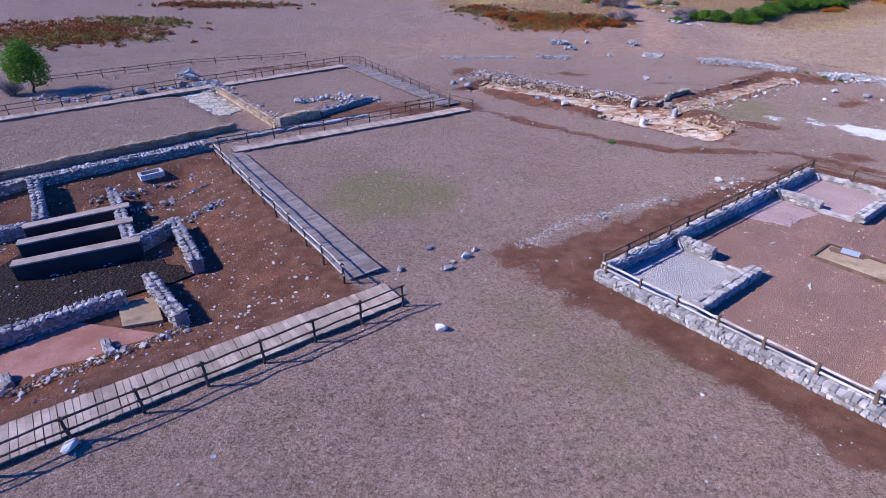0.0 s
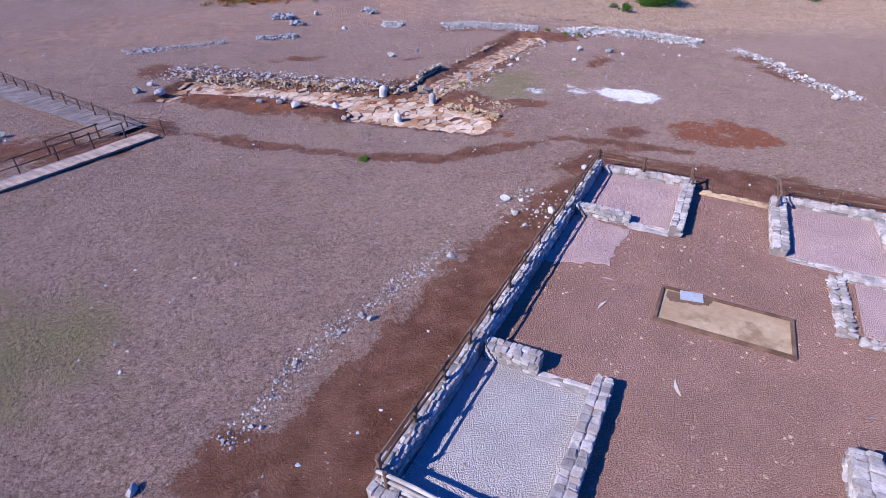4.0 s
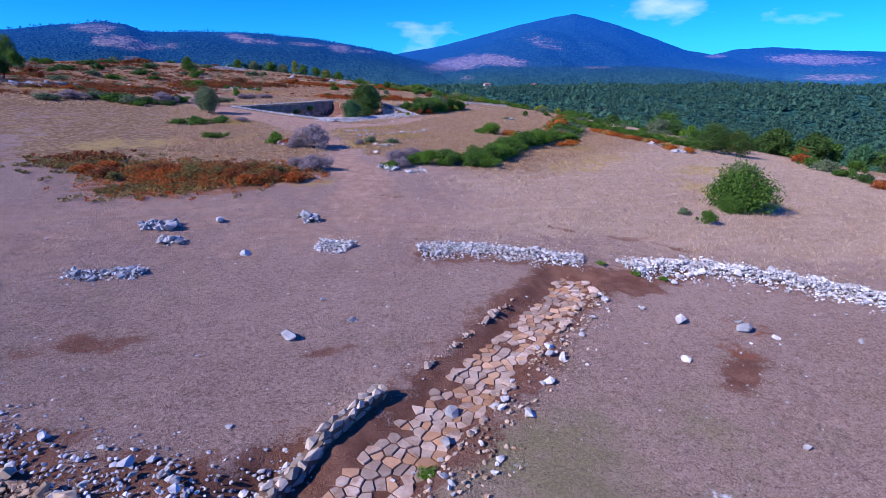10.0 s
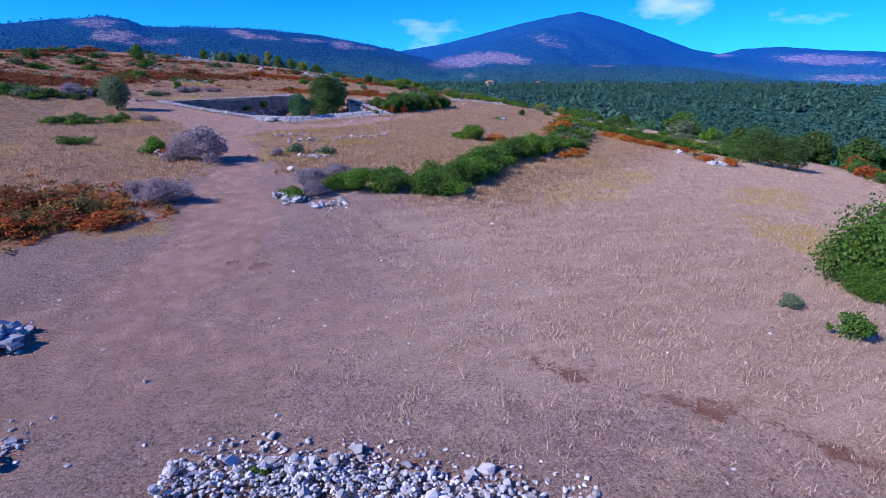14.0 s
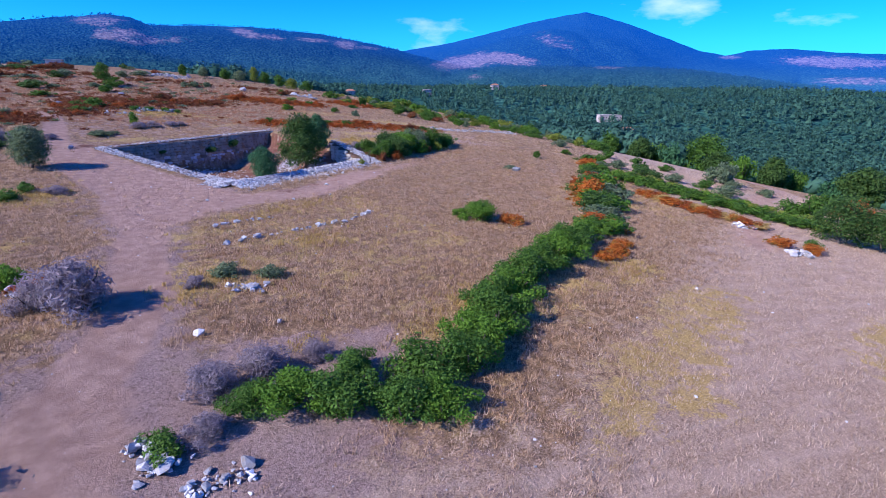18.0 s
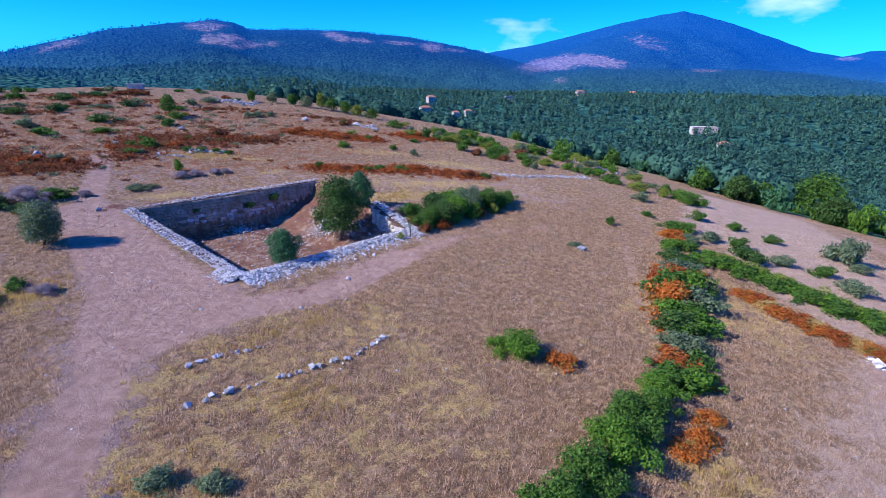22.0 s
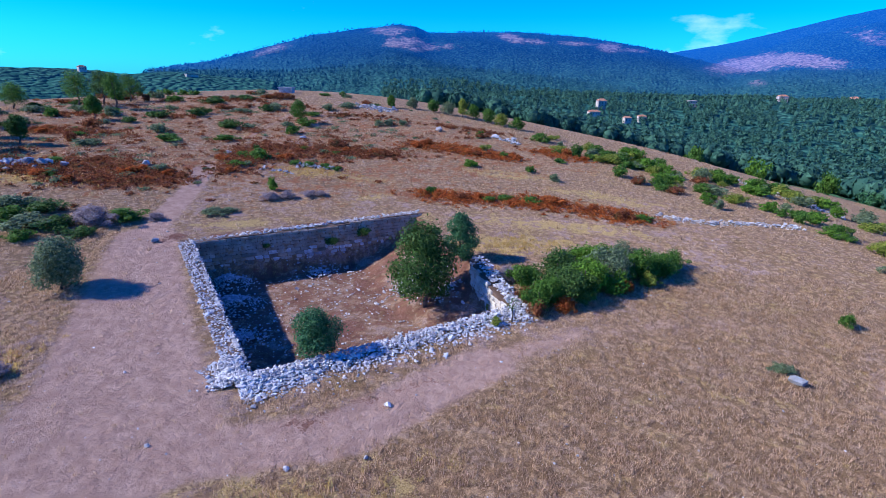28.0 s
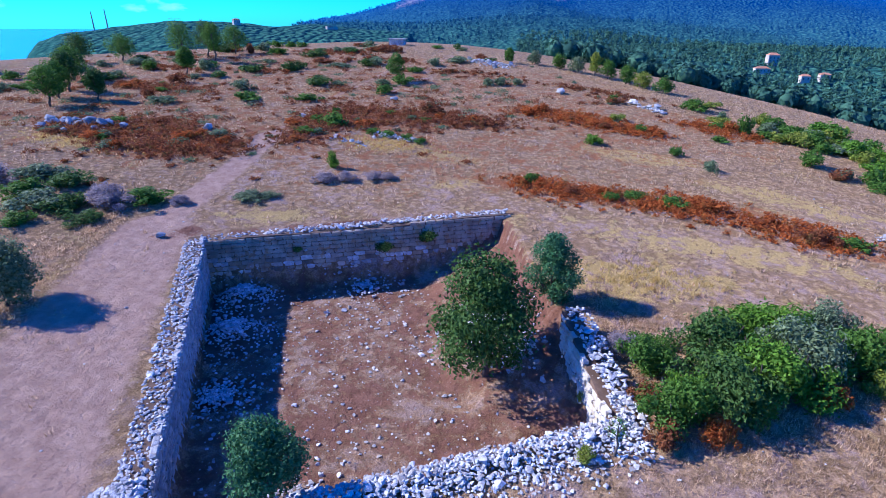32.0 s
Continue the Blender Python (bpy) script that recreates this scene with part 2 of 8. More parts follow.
F_GREEN = foliage("bush_leaves", (0.036, 0.092, 0.012), (0.110, 0.220, 0.032), (0.068, 0.140, 0.018), glow=0.35)
F_BRIGHT = foliage("bright_leaves", (0.055, 0.135, 0.010), (0.145, 0.28, 0.03), (0.095, 0.19, 0.02), glow=0.35)
F_OLIVE = foliage("olive_leaves", (0.080, 0.120, 0.055), (0.19, 0.25, 0.125), (0.115, 0.155, 0.07), glow=0.3)
F_DARK = foliage("dark_leaves", (0.03, 0.075, 0.016), (0.085, 0.16, 0.035), (0.065, 0.11, 0.02), glow=0.35)
F_PINE = foliage("conifer_leaves", (0.03, 0.10, 0.04), (0.075, 0.19, 0.075), (0.045, 0.13, 0.05), glow=0.3)
F_THORN = foliage("grey_thorn", (0.20, 0.165, 0.170), (0.38, 0.32, 0.33), (0.28, 0.23, 0.24), 0.9, 0.4)
F_RUST = foliage("rusty_bracken", (0.26, 0.060, 0.016), (0.48, 0.145, 0.035), (0.24, 0.13, 0.03), 0.85, 0.4)
F_RUSTD = foliage("brown_bracken", (0.13, 0.042, 0.020), (0.29, 0.105, 0.042), (0.15, 0.10, 0.03), 0.85, 0.4)
F_ORANGE = foliage("orange_leaves", (0.36, 0.085, 0.015), (0.56, 0.20, 0.035), (0.17, 0.19, 0.04), 0.8, 0.4)
F_YELLOW = foliage("yellow_grass", (0.40, 0.27, 0.07), (0.64, 0.47, 0.17), (0.48, 0.34, 0.10), 0.9, 0.5)
F_STRAW = foliage("straw", (0.28, 0.175, 0.090), (0.72, 0.51, 0.32), (0.42, 0.265, 0.13), 0.95, 0.45)
F_MOSS = foliage("olive_brown_scrub", (0.105, 0.100, 0.030), (0.24, 0.20, 0.065), (0.19, 0.105, 0.04), 0.85, 0.35)
F_PALE = foliage("bleached_straw", (0.40, 0.28, 0.18), (0.78, 0.60, 0.43), (0.56, 0.41, 0.26), 0.95, 0.45)
F_TURF = foliage("dry_turf", (0.13, 0.090, 0.065), (0.54, 0.41, 0.31), (0.34, 0.27, 0.16), 0.95, 0.45)
F_LEMON = foliage("yellow_leaves", (0.13, 0.18, 0.02), (0.28, 0.31, 0.05), (0.11, 0.19, 0.03), glow=0.35)
# leaf greens shifted towards blue to put valley haze into the colour
F_WOOD = foliage("far_wood_leaves", (0.018, 0.064, 0.050), (0.062, 0.150, 0.096), (0.033, 0.100, 0.070), 0.8, 0.2)


# ---- the lie of the land ----
LAND_X, LAND_Y, LAND_S = -105.0, -55.0, 45.0
LAND = np.array([[-0.7, 0.6, 1.3, 0.8, -0.9, -3.9, -8.9, -15.0, -21.3],
                 [-0.3, 0.2, 1.8, 0.5, -2.5, -6.2, -11.2, -17.0, -22.9],
                 [0.5, -0.8, -0.4, -2.3, -4.9, -7.9, -12.9, -18.5, -24.3],
                 [2.8, 0.3, -1.0, -0.7, -2.3, -7.7, -13.4, -19.3, -25.6],
                 [6.5, 4.0, 2.2, 2.1, 0.0, -4.8, -11.4, -19.2, -26.9],
                 [10.8, 9.1, 7.2, 2.8, 2.5, 1.2, -9.7, -19.1, -27.8],
                 [13.6, 13.1, 11.3, 8.4, 6.5, 0.9, -10.6, -19.1, -27.9],
                 [13.4, 15.2, 14.9, 14.4, 11.2, 4.0, -8.6, -18.6, -27.5],
                 [10.7, 15.4, 19.9, 18.2, 9.9, -0.7, -11.7, -19.2, -26.5],
                 [8.1, 11.7, 13.3, 11.3, 4.4, -5.5, -14.1, -20.2, -25.7]])


def land(x, y):
    """Height of the open ground: a smooth hill flank described by a coarse 45 m lattice."""
    x, y = np.asarray(x, float), np.asarray(y, float)
    ny, nx = LAND.shape
    u, v = np.clip((x - LAND_X) / LAND_S, 0, nx - 1.001), np.clip((y - LAND_Y) / LAND_S, 0, ny - 1.001)
    i, j = np.floor(u).astype(int), np.floor(v).astype(int)
    f, g = u - i, v - j

    def w(t):
        return ((1 - t) ** 3 / 6, (3 * t ** 3 - 6 * t * t + 4) / 6, (-3 * t ** 3 + 3 * t * t + 3 * t + 1) / 6, t ** 3 / 6)

    wu, wv = w(f), w(g)
    z = 0
    for a in range(4):
        for b in range(4):
            z = z + wu[a] * wv[b] * LAND[np.clip(j + b - 1, 0, ny - 1), np.clip(i + a - 1, 0, nx - 1)]
    return z


def quad(x, y, pts):
    """Distance to a convex patch of ground: minus inside, plus outside."""
    c = np.mean(pts, 0)
    d = None
    for k in range(len(pts)):
        p, q = np.array(pts[k], float), np.array(pts[(k + 1) % len(pts)], float)
        nn = np.array([(q - p)[1], -(q - p)[0]])
        nn /= np.linalg.norm(nn)
        if (c - p) @ nn > 0:
            nn = -nn
        e = (x - p[0]) * nn[0] + (y - p[1]) * nn[1]
        d = e if d is None else np.maximum(d, e)
    return d


def along(x, y, pts):
    """Distance to a line of points."""
    d = None
    for p, q in zip(pts[:-1], pts[1:]):
        p, q = np.array(p, float), np.array(q, float)
        v = q - p
        t = np.clip(((x - p[0]) * v[0] + (y - p[1]) * v[1]) / (v @ v), 0, 1)
        e = np.hypot(x - p[0] - t * v[0], y - p[1] - t * v[1])
        d = e if d is None else np.minimum(d, e)
    return d


def oval(x, y, cx, cy, rx, ry, turn=0):
    c, s = math.cos(radians(turn)), math.sin(radians(turn))
    u, v = (x - cx) * c + (y - cy) * s, -(x - cx) * s + (y - cy) * c
    return (np.hypot(u / rx, v / ry) - 1) * min(rx, ry)


def soft(d, width):
    """1 inside, 0 outside, over a border of that width."""
    t = np.clip(0.5 - d / width, 0, 1)
    return t * t * (3 - 2 * t)


# the site's grid of walls: s along the long wall of the house, w across it
SITE = np.array((6.5, 18.7))
SA, SB = np.array((0.797, 0.604)), np.array((0.604, -0.797))


def site(s, w):
    p = SITE + s * SA + w * SB
    return float(p[0]), float(p[1])


ROAD = [(2.2, 55.2), (5.6, 60.0), (21.4, 46.4), (23.1, 40.9), (20.4, 39.0)]
LANE = [(18.6, 48.0), (20.6, 46.4), (40.2, 60.6), (38.2, 62.6)]
MOUND = [(5.0, 54.0), (9.4, 50.9), (13.0, 46.6)]   # earth left lying over the lower edge of the road
DIG = [(-4.3, 17.5), (-16.0, 35.4), (-32.0, 24.5), (-20.5, 6.0)]
TANK = [(27.0, 166.6), (44.5, 140.1), (65.6, 154.7), (53.2, 181.8)]
TANK_FLOOR = -1.6
COLLAPSE = (60.8, 165.0)   # where the end wall has fallen and earth slopes down
CLAYPIT = [site(9.3, 4.6), site(11.2, 4.6), site(11.0, 8.5), site(9.2, 8.5)]


def ground(x, y):
    """Height of the ground with its trenches and the sunken tank."""
    x, y = np.asarray(x, float), np.asarray(y, float)
    z = land(x, y)
    z = z - 0.40 * soft(quad(x, y, ROAD), 0.5)
    z = z + 0.55 * soft(along(x, y, MOUND) - 1.3, 1.4)
    z = z - 0.32 * soft(quad(x, y, LANE), 0.5) * (1 - soft(quad(x, y, ROAD), 0.5))
    z = z - 0.5 * soft(quad(x, y, [(18.2, 50.0), (20.4, 49.2), (22.4, 51.0), (20.8, 52.4)]), 0.8)
    z = z - 0.95 * np.clip(-quad(x, y, DIG) / 3.2, 0, 1)
    z = z - 0.25 * soft(quad(x, y, [(-27, 54.8), (-25.2, 56.8), (-12.8, 42.6), (-14.6, 41.0)]), 0.6)
    z = z - 0.35 * soft(quad(x, y, CLAYPIT), 0.5)
    d = quad(x, y, TANK)
    k = soft(d + 0.9, 0.8)
    zl = z
    z = z * (1 - k) + TANK_FLOOR * k
    e = along(x, y, [COLLAPSE, TANK[3]])
    bank = 2.3 - 0.42 * e + 0.25 * np.sin(x * 1.3) * np.sin(y * 1.1)
    z = np.where(d < 0, np.maximum(z, np.minimum(bank, zl)), z)
    z = z + 0.05 * np.sin(x * 1.7 + 1.3 * np.sin(y * 0.9)) * np.sin(y * 1.9 + np.sin(x * 1.1)) * (1 - soft(quad(x, y, [(2, 14), (26, 36), (40, 20), (16, 0)]), 2))
    return z



# ---- builders ----
def mesh(name, verts, faces, material, smooth=False):
    me = bpy.data.meshes.new(name)
    me.from_pydata([tuple(v) for v in verts], [], [tuple(f) for f in faces])
    me.materials.append(material)
    if smooth:
        me.shade_smooth()
    me.update()
    return me


def big_mesh(name, verts, faces, material, smooth=False):
    """A mesh from arrays; all faces have the same number of corners."""
    verts, faces = np.asarray(verts, np.float32), np.asarray(faces, np.int32)
    me = bpy.data.meshes.new(name)
    k = faces.shape[1]
    me.vertices.add(len(verts))
    me.vertices.foreach_set("co", verts.ravel())
    me.loops.add(faces.size)
    me.loops.foreach_set("vertex_index", faces.ravel())
    me.polygons.add(len(faces))
    me.polygons.foreach_set("loop_start", np.arange(0, faces.size, k, dtype=np.int32))
    me.materials.append(material)
    me.update(calc_edges=True)
    if smooth:
        me.shade_smooth()
    else:
        me.shade_flat()
    return me


def thing(name, label, category, base, group="", kind=""):
    ob = new(name)
    ob.location = base
    ob.empty_display_size = 0.2
    return tagged(ob, label, category, group, kind)


def part(name, me, parent, label="", m=None):
    """One mesh object under a thing or a part; m is its place in the world."""
    ob = new(name, me)
    ob.parent = parent
    at = Vector(parent.location)
    if parent.parent:
        at = at + Vector(parent.parent.location)
    ob.matrix_basis = Matrix.Translation(-at) @ (m if m is not None else Matrix.Identity(4))
    if label:
        ob["label"] = label
    return ob


def hull(seed, flat=1.0, n=13):
    """An angular broken stone about 1 across."""
    r = random.Random(seed)
    bm = bmesh.new()
    for _ in range(n):
        v = Vector((r.gauss(0, 1), r.gauss(0, 1), r.gauss(0, 1))).normalized() * r.uniform(0.42, 0.56)
        bm.verts.new((v.x, v.y, v.z * flat))
    bmesh.ops.convex_hull(bm, input=bm.verts[:])
    bmesh.ops.delete(bm, geom=[v for v in bm.verts if not v.link_faces], context="VERTS")
    bmesh.ops.triangulate(bm, faces=bm.faces[:])
    bm.verts.index_update()
    vs, fs = np.array([v.co[:] for v in bm.verts]), np.array([[v.index for v in f.verts] for f in bm.faces])
    bm.free()
    return vs, fs


def block(seed, bevel=0.15, jitter=0.075):
    """A roughly squared block, 1 x 1 x 1, with broken corners."""
    r = random.Random(seed)
    bm = bmesh.new()
    bmesh.ops.create_cube(bm, size=1.0)
    bmesh.ops.bevel(bm, geom=bm.edges[:], offset=bevel, segments=1, affect="EDGES")
    for v in bm.verts:
        v.co += Vector((r.uniform(-1, 1), r.uniform(-1, 1), r.uniform(-1, 1))) * jitter
    bmesh.ops.triangulate(bm, faces=bm.faces[:])
    bm.verts.index_update()
    vs, fs = np.array([v.co[:] for v in bm.verts]), np.array([[v.index for v in f.verts] for f in bm.faces])
    bm.free()
    return vs, fs


HULLS = [hull(s, 1.0, 11 + s % 3) for s in range(16)]
BLOCKS = [block(s + 50) for s in range(8)]
SHARED = {}


def shared(kind, i, material):
    key = (kind, i, material.name)
    if key not in SHARED:
        vs, fs = (HULLS if kind == "hull" else BLOCKS)[i]
        SHARED[key] = big_mesh(kind, vs, fs, material)
    return SHARED[key]


def piece(name, kind, material, parent, at, size, turn=(0, 0, 0), rng=random):
    """One stone: an object of its own on a shared mesh."""
    lib = HULLS if kind == "hull" else BLOCKS
    m = Matrix.LocRotScale(at, Euler(turn), size)
    return part(name, shared(kind, rng.randrange(len(lib)), material), parent, "", m)


def heap_mesh(name, kind, stones, material):
    """Many stones joined; stones are (place, size, turn)."""
    lib = HULLS if kind == "hull" else BLOCKS
    vs, fs, n = [], [], 0
    for k, (at, size, turn) in enumerate(stones):
        v, f = lib[k % len(lib)]
        m = np.array(Matrix.LocRotScale(at, Euler(turn), size))
        vs.append(v @ m[:3, :3].T + m[:3, 3])
        fs.append(f + n)
        n += len(v)
    return big_mesh(name, np.vstack(vs), np.vstack(fs), material)


def box(x0, y0, z0, x1, y1, z1):
    v = [(x, y, z) for z in (z0, z1) for y in (y0, y1) for x in (x0, x1)]
    f = [(0, 2, 3, 1), (4, 5, 7, 6), (0, 1, 5, 4), (1, 3, 7, 5), (3, 2, 6, 7), (2, 0, 4, 6)]
    return v, f


def prism(pts, z0, z1, lip=0.0):
    """A slab over a plan outline; its upper edge drawn in by lip. z0, z1 numbers or lists."""
    n = len(pts)
    c = np.mean(pts, 0)
    up = []
    for p in pts:
        d = c - np.array(p)
        up.append(np.array(p) + d / (np.linalg.norm(d) + 1e-9) * lip)
    lo = z0 if isinstance(z0, (list, tuple)) else [z0] * n
    hi = z1 if isinstance(z1, (list, tuple)) else [z1] * n
    v = [(p[0], p[1], z) for p, z in zip(pts, lo)] + [(p[0], p[1], z - lip * 0.8) for p, z in zip(pts, hi)] + [(p[0], p[1], z) for p, z in zip(up, hi)]
    f = [tuple(range(2 * n, 3 * n))]
    for k in range(n):
        q = (k + 1) % n
        f += [(k, q, n + q, n + k), (n + k, n + q, 2 * n + q, 2 * n + k)]
    return v, f


def pole(p, q, r0, r1, seed=0, sides=7, bend=0.02):
    """A rough round pole from p to q, tapering and a little crooked."""
    r = random.Random(seed)
    p, q = Vector(p), Vector(q)
    ax = (q - p).normalized()
    u = ax.orthogonal().normalized()
    w = ax.cross(u)
    rings = 4
    vs, fs = [], []
    for k in range(rings + 1):
        t = k / rings
        c = p.lerp(q, t)
        if 0 < k < rings:
            c += u * r.uniform(-bend, bend) + w * r.uniform(-bend, bend)
        rad = r0 + (r1 - r0) * t
        for a in range(sides):
            th = 2 * math.pi * a / sides
            rr = rad * r.uniform(0.88, 1.1)
            vs.append(c + u * math.cos(th) * rr + w * math.sin(th) * rr)
    for k in range(rings):
        for a in range(sides):
            b = (a + 1) % sides
            fs.append((k * sides + a, k * sides + b, (k + 1) * sides + b, (k + 1) * sides + a))
    fs.append(tuple(range(sides))[::-1])
    fs.append(tuple(range(rings * sides, (rings + 1) * sides)))
    return vs, fs


# ---- the ground sheet ----
def spaced(stops):
    """Grid lines: (from, to, step) in turn."""
    out = []
    for a, b, st in stops:
        n = max(1, int(round((b - a) / st)))
        out += list(np.linspace(a, b, n, endpoint=False))
    return np.array(out + [stops[-1][1]])


gx = spaced([(-4800, -1200, 300), (-1200, -300, 75), (-300, -90, 15), (-90, -45, 2.5), (-45, -28, 0.8), (-28, 58, 0.48), (58, 120, 0.75), (120, 160, 2.0), (160, 300, 10), (300, 1200, 75), (1200, 4800, 300)])
gy = spaced([(-4800, -600, 300), (-600, -60, 45), (-60, 0, 4), (0, 9, 1.0), (9, 66, 0.46), (66, 190, 0.74), (190, 265, 1.0), (265, 330, 3), (330, 480, 12), (480, 1200, 75), (1200, 4800, 300)])
GX, GY = np.meshgrid(gx, gy)
GZ = ground(GX, GY)
# beyond the hill the land falls to the valley and, to the west, under the sea
out = np.maximum.reduce([GX - 190, -75 - GX, GY - 335, -60 - GY, 0 * GX])
GZ = GZ - np.minimum(0.16 * out, 26) * np.clip(out / 60, 0, 1)
GZ = np.where(out > 150, np.maximum(GZ - (out - 150) * 0.02, -45), GZ)
GZ = GZ - np.clip((-GX - 150) / 60, 0, 1) * 22

soil = np.zeros_like(GX)
soil = np.maximum(soil, soft(along(GX, GY, [(4.0, 46.8), (8.0, 42.6), (11.9, 39.3), (15.9, 36.3), (21.0, 36.3), (24.7, 36.0), (27.0, 33.6), (29.5, 31.2)]) - 0.45, 1.8))
soil = np.maximum(soil, soft(quad(GX, GY, [site(-2.3, -4.4), site(-2.3, 1), site(22, 1), site(23.4, -1.7), site(14.3, -2.4), site(6, -4.2)]), 2.8))
soil = np.maximum(soil, soft(quad(GX, GY, [site(-2.1, -4.6), site(-1.9, 20), site(0.3, 20), site(0.3, -4.6)]), 2.0))
soil = np.maximum(soil, soft(quad(GX, GY, [site(20.2, -2), site(24.0, -1.2), site(23.6, 22), site(20.2, 22)]), 3.2))
soil = np.maximum(soil, 0.50 * soft(quad(GX, GY, TANK) + 1.0, 2.0))
soil = np.maximum(soil, 0.9 * soft(along(GX, GY, [COLLAPSE, TANK[3]]) - 4.0, 4.0) * (quad(GX, GY, TANK) < -0.3))
soil = np.maximum(soil, soft(quad(GX, GY, DIG) - 0.9, 1.0))
soil = np.maximum(soil, soft(quad(GX, GY, ROAD) - 0.5, 2.0))
soil = np.maximum(soil, 0.9 * soft(quad(GX, GY, LANE) - 1.0, 3.2))
soil = np.maximum(soil, soft(quad(GX, GY, [(18.0, 50.5), (20.4, 49.0), (22.8, 51.2), (21.0, 53.0)]), 1.6))
soil = np.maximum(soil, 0.9 * soft(along(GX, GY, [(-10.5, 44.2), (-6.0, 49.0), (-1.0, 46.0), (2.0, 48.8)]) - 1.6, 4.4))
soil = np.maximum(soil, 0.95 * soft(along(GX, GY, [(3, 63.0), (13.0, 55.0), (18.6, 50.6)]) - 1.3, 3.2))
soil = np.maximum(soil, 0.85 * soft(along(GX, GY, MOUND) - 1.3, 2.4))
soil = np.maximum(soil, 0.48 * soft(along(GX, GY, [(32.2, 84.4), (39.2, 80.1), (44.7, 70.9), (48.2, 67.3), (49.8, 64.6)]) - 0.05, 0.9))
soil = np.maximum(soil, 0.9 * soft(oval(GX, GY, 38.4, 49.8, 1.4, 0.8, 20), 1.6))
soil = np.maximum(soil, 0.95 * soft(oval(GX, GY, 23.0, 45.6, 1.6, 2.4, 0), 1.8))
soil = np.maximum(soil, 0.62 * soft(along(GX, GY, [(31.5, 67.5), (36, 64.6), (40.5, 61.5), (44, 59.5), (50, 56.0)]) - 1.2, 4.8))
for cx, cy, rx, ry, a, k in [(25.9, 42.9, 2.2, 1.0, -30, 0.95), (28.9, 35.1, 1.5, 0.9, 0, 0.8), (14.6, 61.5, 1.6, 0.7, -20, 0.7), (41.5, 52.5, 2.6, 1.6, 20, 0.5), (52, 42, 2.0, 5.5, -15, 0.55),
                             (41.0, 58.8, 1.6, 1.6, 0, 0.9), (46.5, 66.5, 4.5, 0.6, -50, 0.55), (36.8, 66.6, 1.6, 0.8, 0, 0.5), (53, 139, 6, 0.8, 35, 0.5), (26.0, 168.0, 1.5, 1.2, 0, 0.7), (40, 174.8, 14, 0.7, 30, 0.8), (23.4, 57.4, 0.9, 0.5, 0, 0.8), (-18, 66, 7, 1.2, 8, 0.6)]:
    soil = np.maximum(soil, k * soft(oval(GX, GY, cx, cy, rx, ry, a), 1.8))
red = np.maximum.reduce([0.95 * soft(oval(GX, GY, 33.6, 32.6, 3.2, 2.4, -30), 1.4), 0.7 * soft(quad(GX, GY, ROAD) + 0.3, 0.8), 0.12 * soft(quad(GX, GY, DIG) + 0.3, 0.6), 0.6 * soft(quad(GX, GY, [(-23, 13), (-15.5, 18.2), (-9.6, 15.2), (-15, 9.5)]), 1.0), 0.5 * soft(oval(GX, GY, 41.5, 52.5, 2.2, 1.4, 20), 1.2),
                         0.6 * soft(along(GX, GY, [(22, 38.3), (24.6, 40.6), (22.8, 45.0)]) - 0.4, 1.0)])
TRACK = [(14.8, 252), (14.8, 236), (14.4, 215), (16.0, 197), (18.8, 186), (22.5, 167), (28.5, 153), (34.5, 139), (36.3, 129), (36.6, 118), (37.2, 110), (35.4, 99), (34.6, 89), (31.5, 81)]
FORK = [(36.5, 127), (44, 133.5), (52.5, 136.2), (62, 145.5), (70, 151), (76, 154.5)]
SHORE = [(43.0, 136.0), (36.0, 146.0), (24.0, 166.5)]
path = np.maximum.reduce([soft(oval(GX, GY, 36.5, 138, 4.5, 7, 25), 3), 0.8 * soft(along(GX, GY, TRACK[:4]) - 0.3, 1.6), soft(along(GX, GY, TRACK[3:6]) - 1.7, 2.0), soft(along(GX, GY, TRACK[5:9]) - 3.4, 2.4), soft(along(GX, GY, TRACK[8:12]) - 1.9, 2.0), soft(along(GX, GY, TRACK[11:]) - 2.6, 3.0),
                          soft(along(GX, GY, FORK[:4]) - 2.2, 2.4), 0.7 * soft(along(GX, GY, FORK[3:5]) - 1.2, 3.0), 0.4 * soft(along(GX, GY, FORK[4:]) - 0.8, 3.0), soft(along(GX, GY, SHORE) - 2.2, 2.4), 0.6 * soft(oval(GX, GY, 30, 76, 16, 6, 10), 12), 0.5 * soft(oval(GX, GY, 4, 80, 30, 11, 8), 16),
                          0.5 * soft(along(GX, GY, [(80.5, 120), (84, 130), (90, 141), (97, 153)]) - 0.9, 2.0), 0.7 * soft(along(GX, GY, [(96, 111), (103, 117), (122, 131), (150, 146), (172, 190)]) - 2.5, 5),
                          0.4 * soft(along(GX, GY, [(63, 156), (68, 150.5), (85, 155)]) - 2.0, 4)])
straw = np.maximum.reduce([soft(quad(GX, GY, [(44, 72), (60, 58), (110, 60), (118, 160), (84, 170), (62, 140), (52, 100)]), 16), 0.62 * soft(122 - GY, 24), soft(quad(GX, GY, [(40, 104), (60, 100), (92, 148), (84, 160), (60, 142), (40, 128)]), 5),
                           0.8 * soft(quad(GX, GY, [(24, 100), (34, 104), (34, 126), (22, 150), (2, 150), (0, 110)]), 6), 0.85 * soft(quad(GX, GY, [(-90, 150), (22, 150), (24, 290), (-90, 320)]), 8), 0.9 * soft(quad(GX, GY, [(28, 178), (60, 186), (130, 176), (130, 320), (20, 300)]), 8)])
straw = np.maximum(straw, 0.8 * soft(88 - GX, 24) * soft(52 - GY, 16))
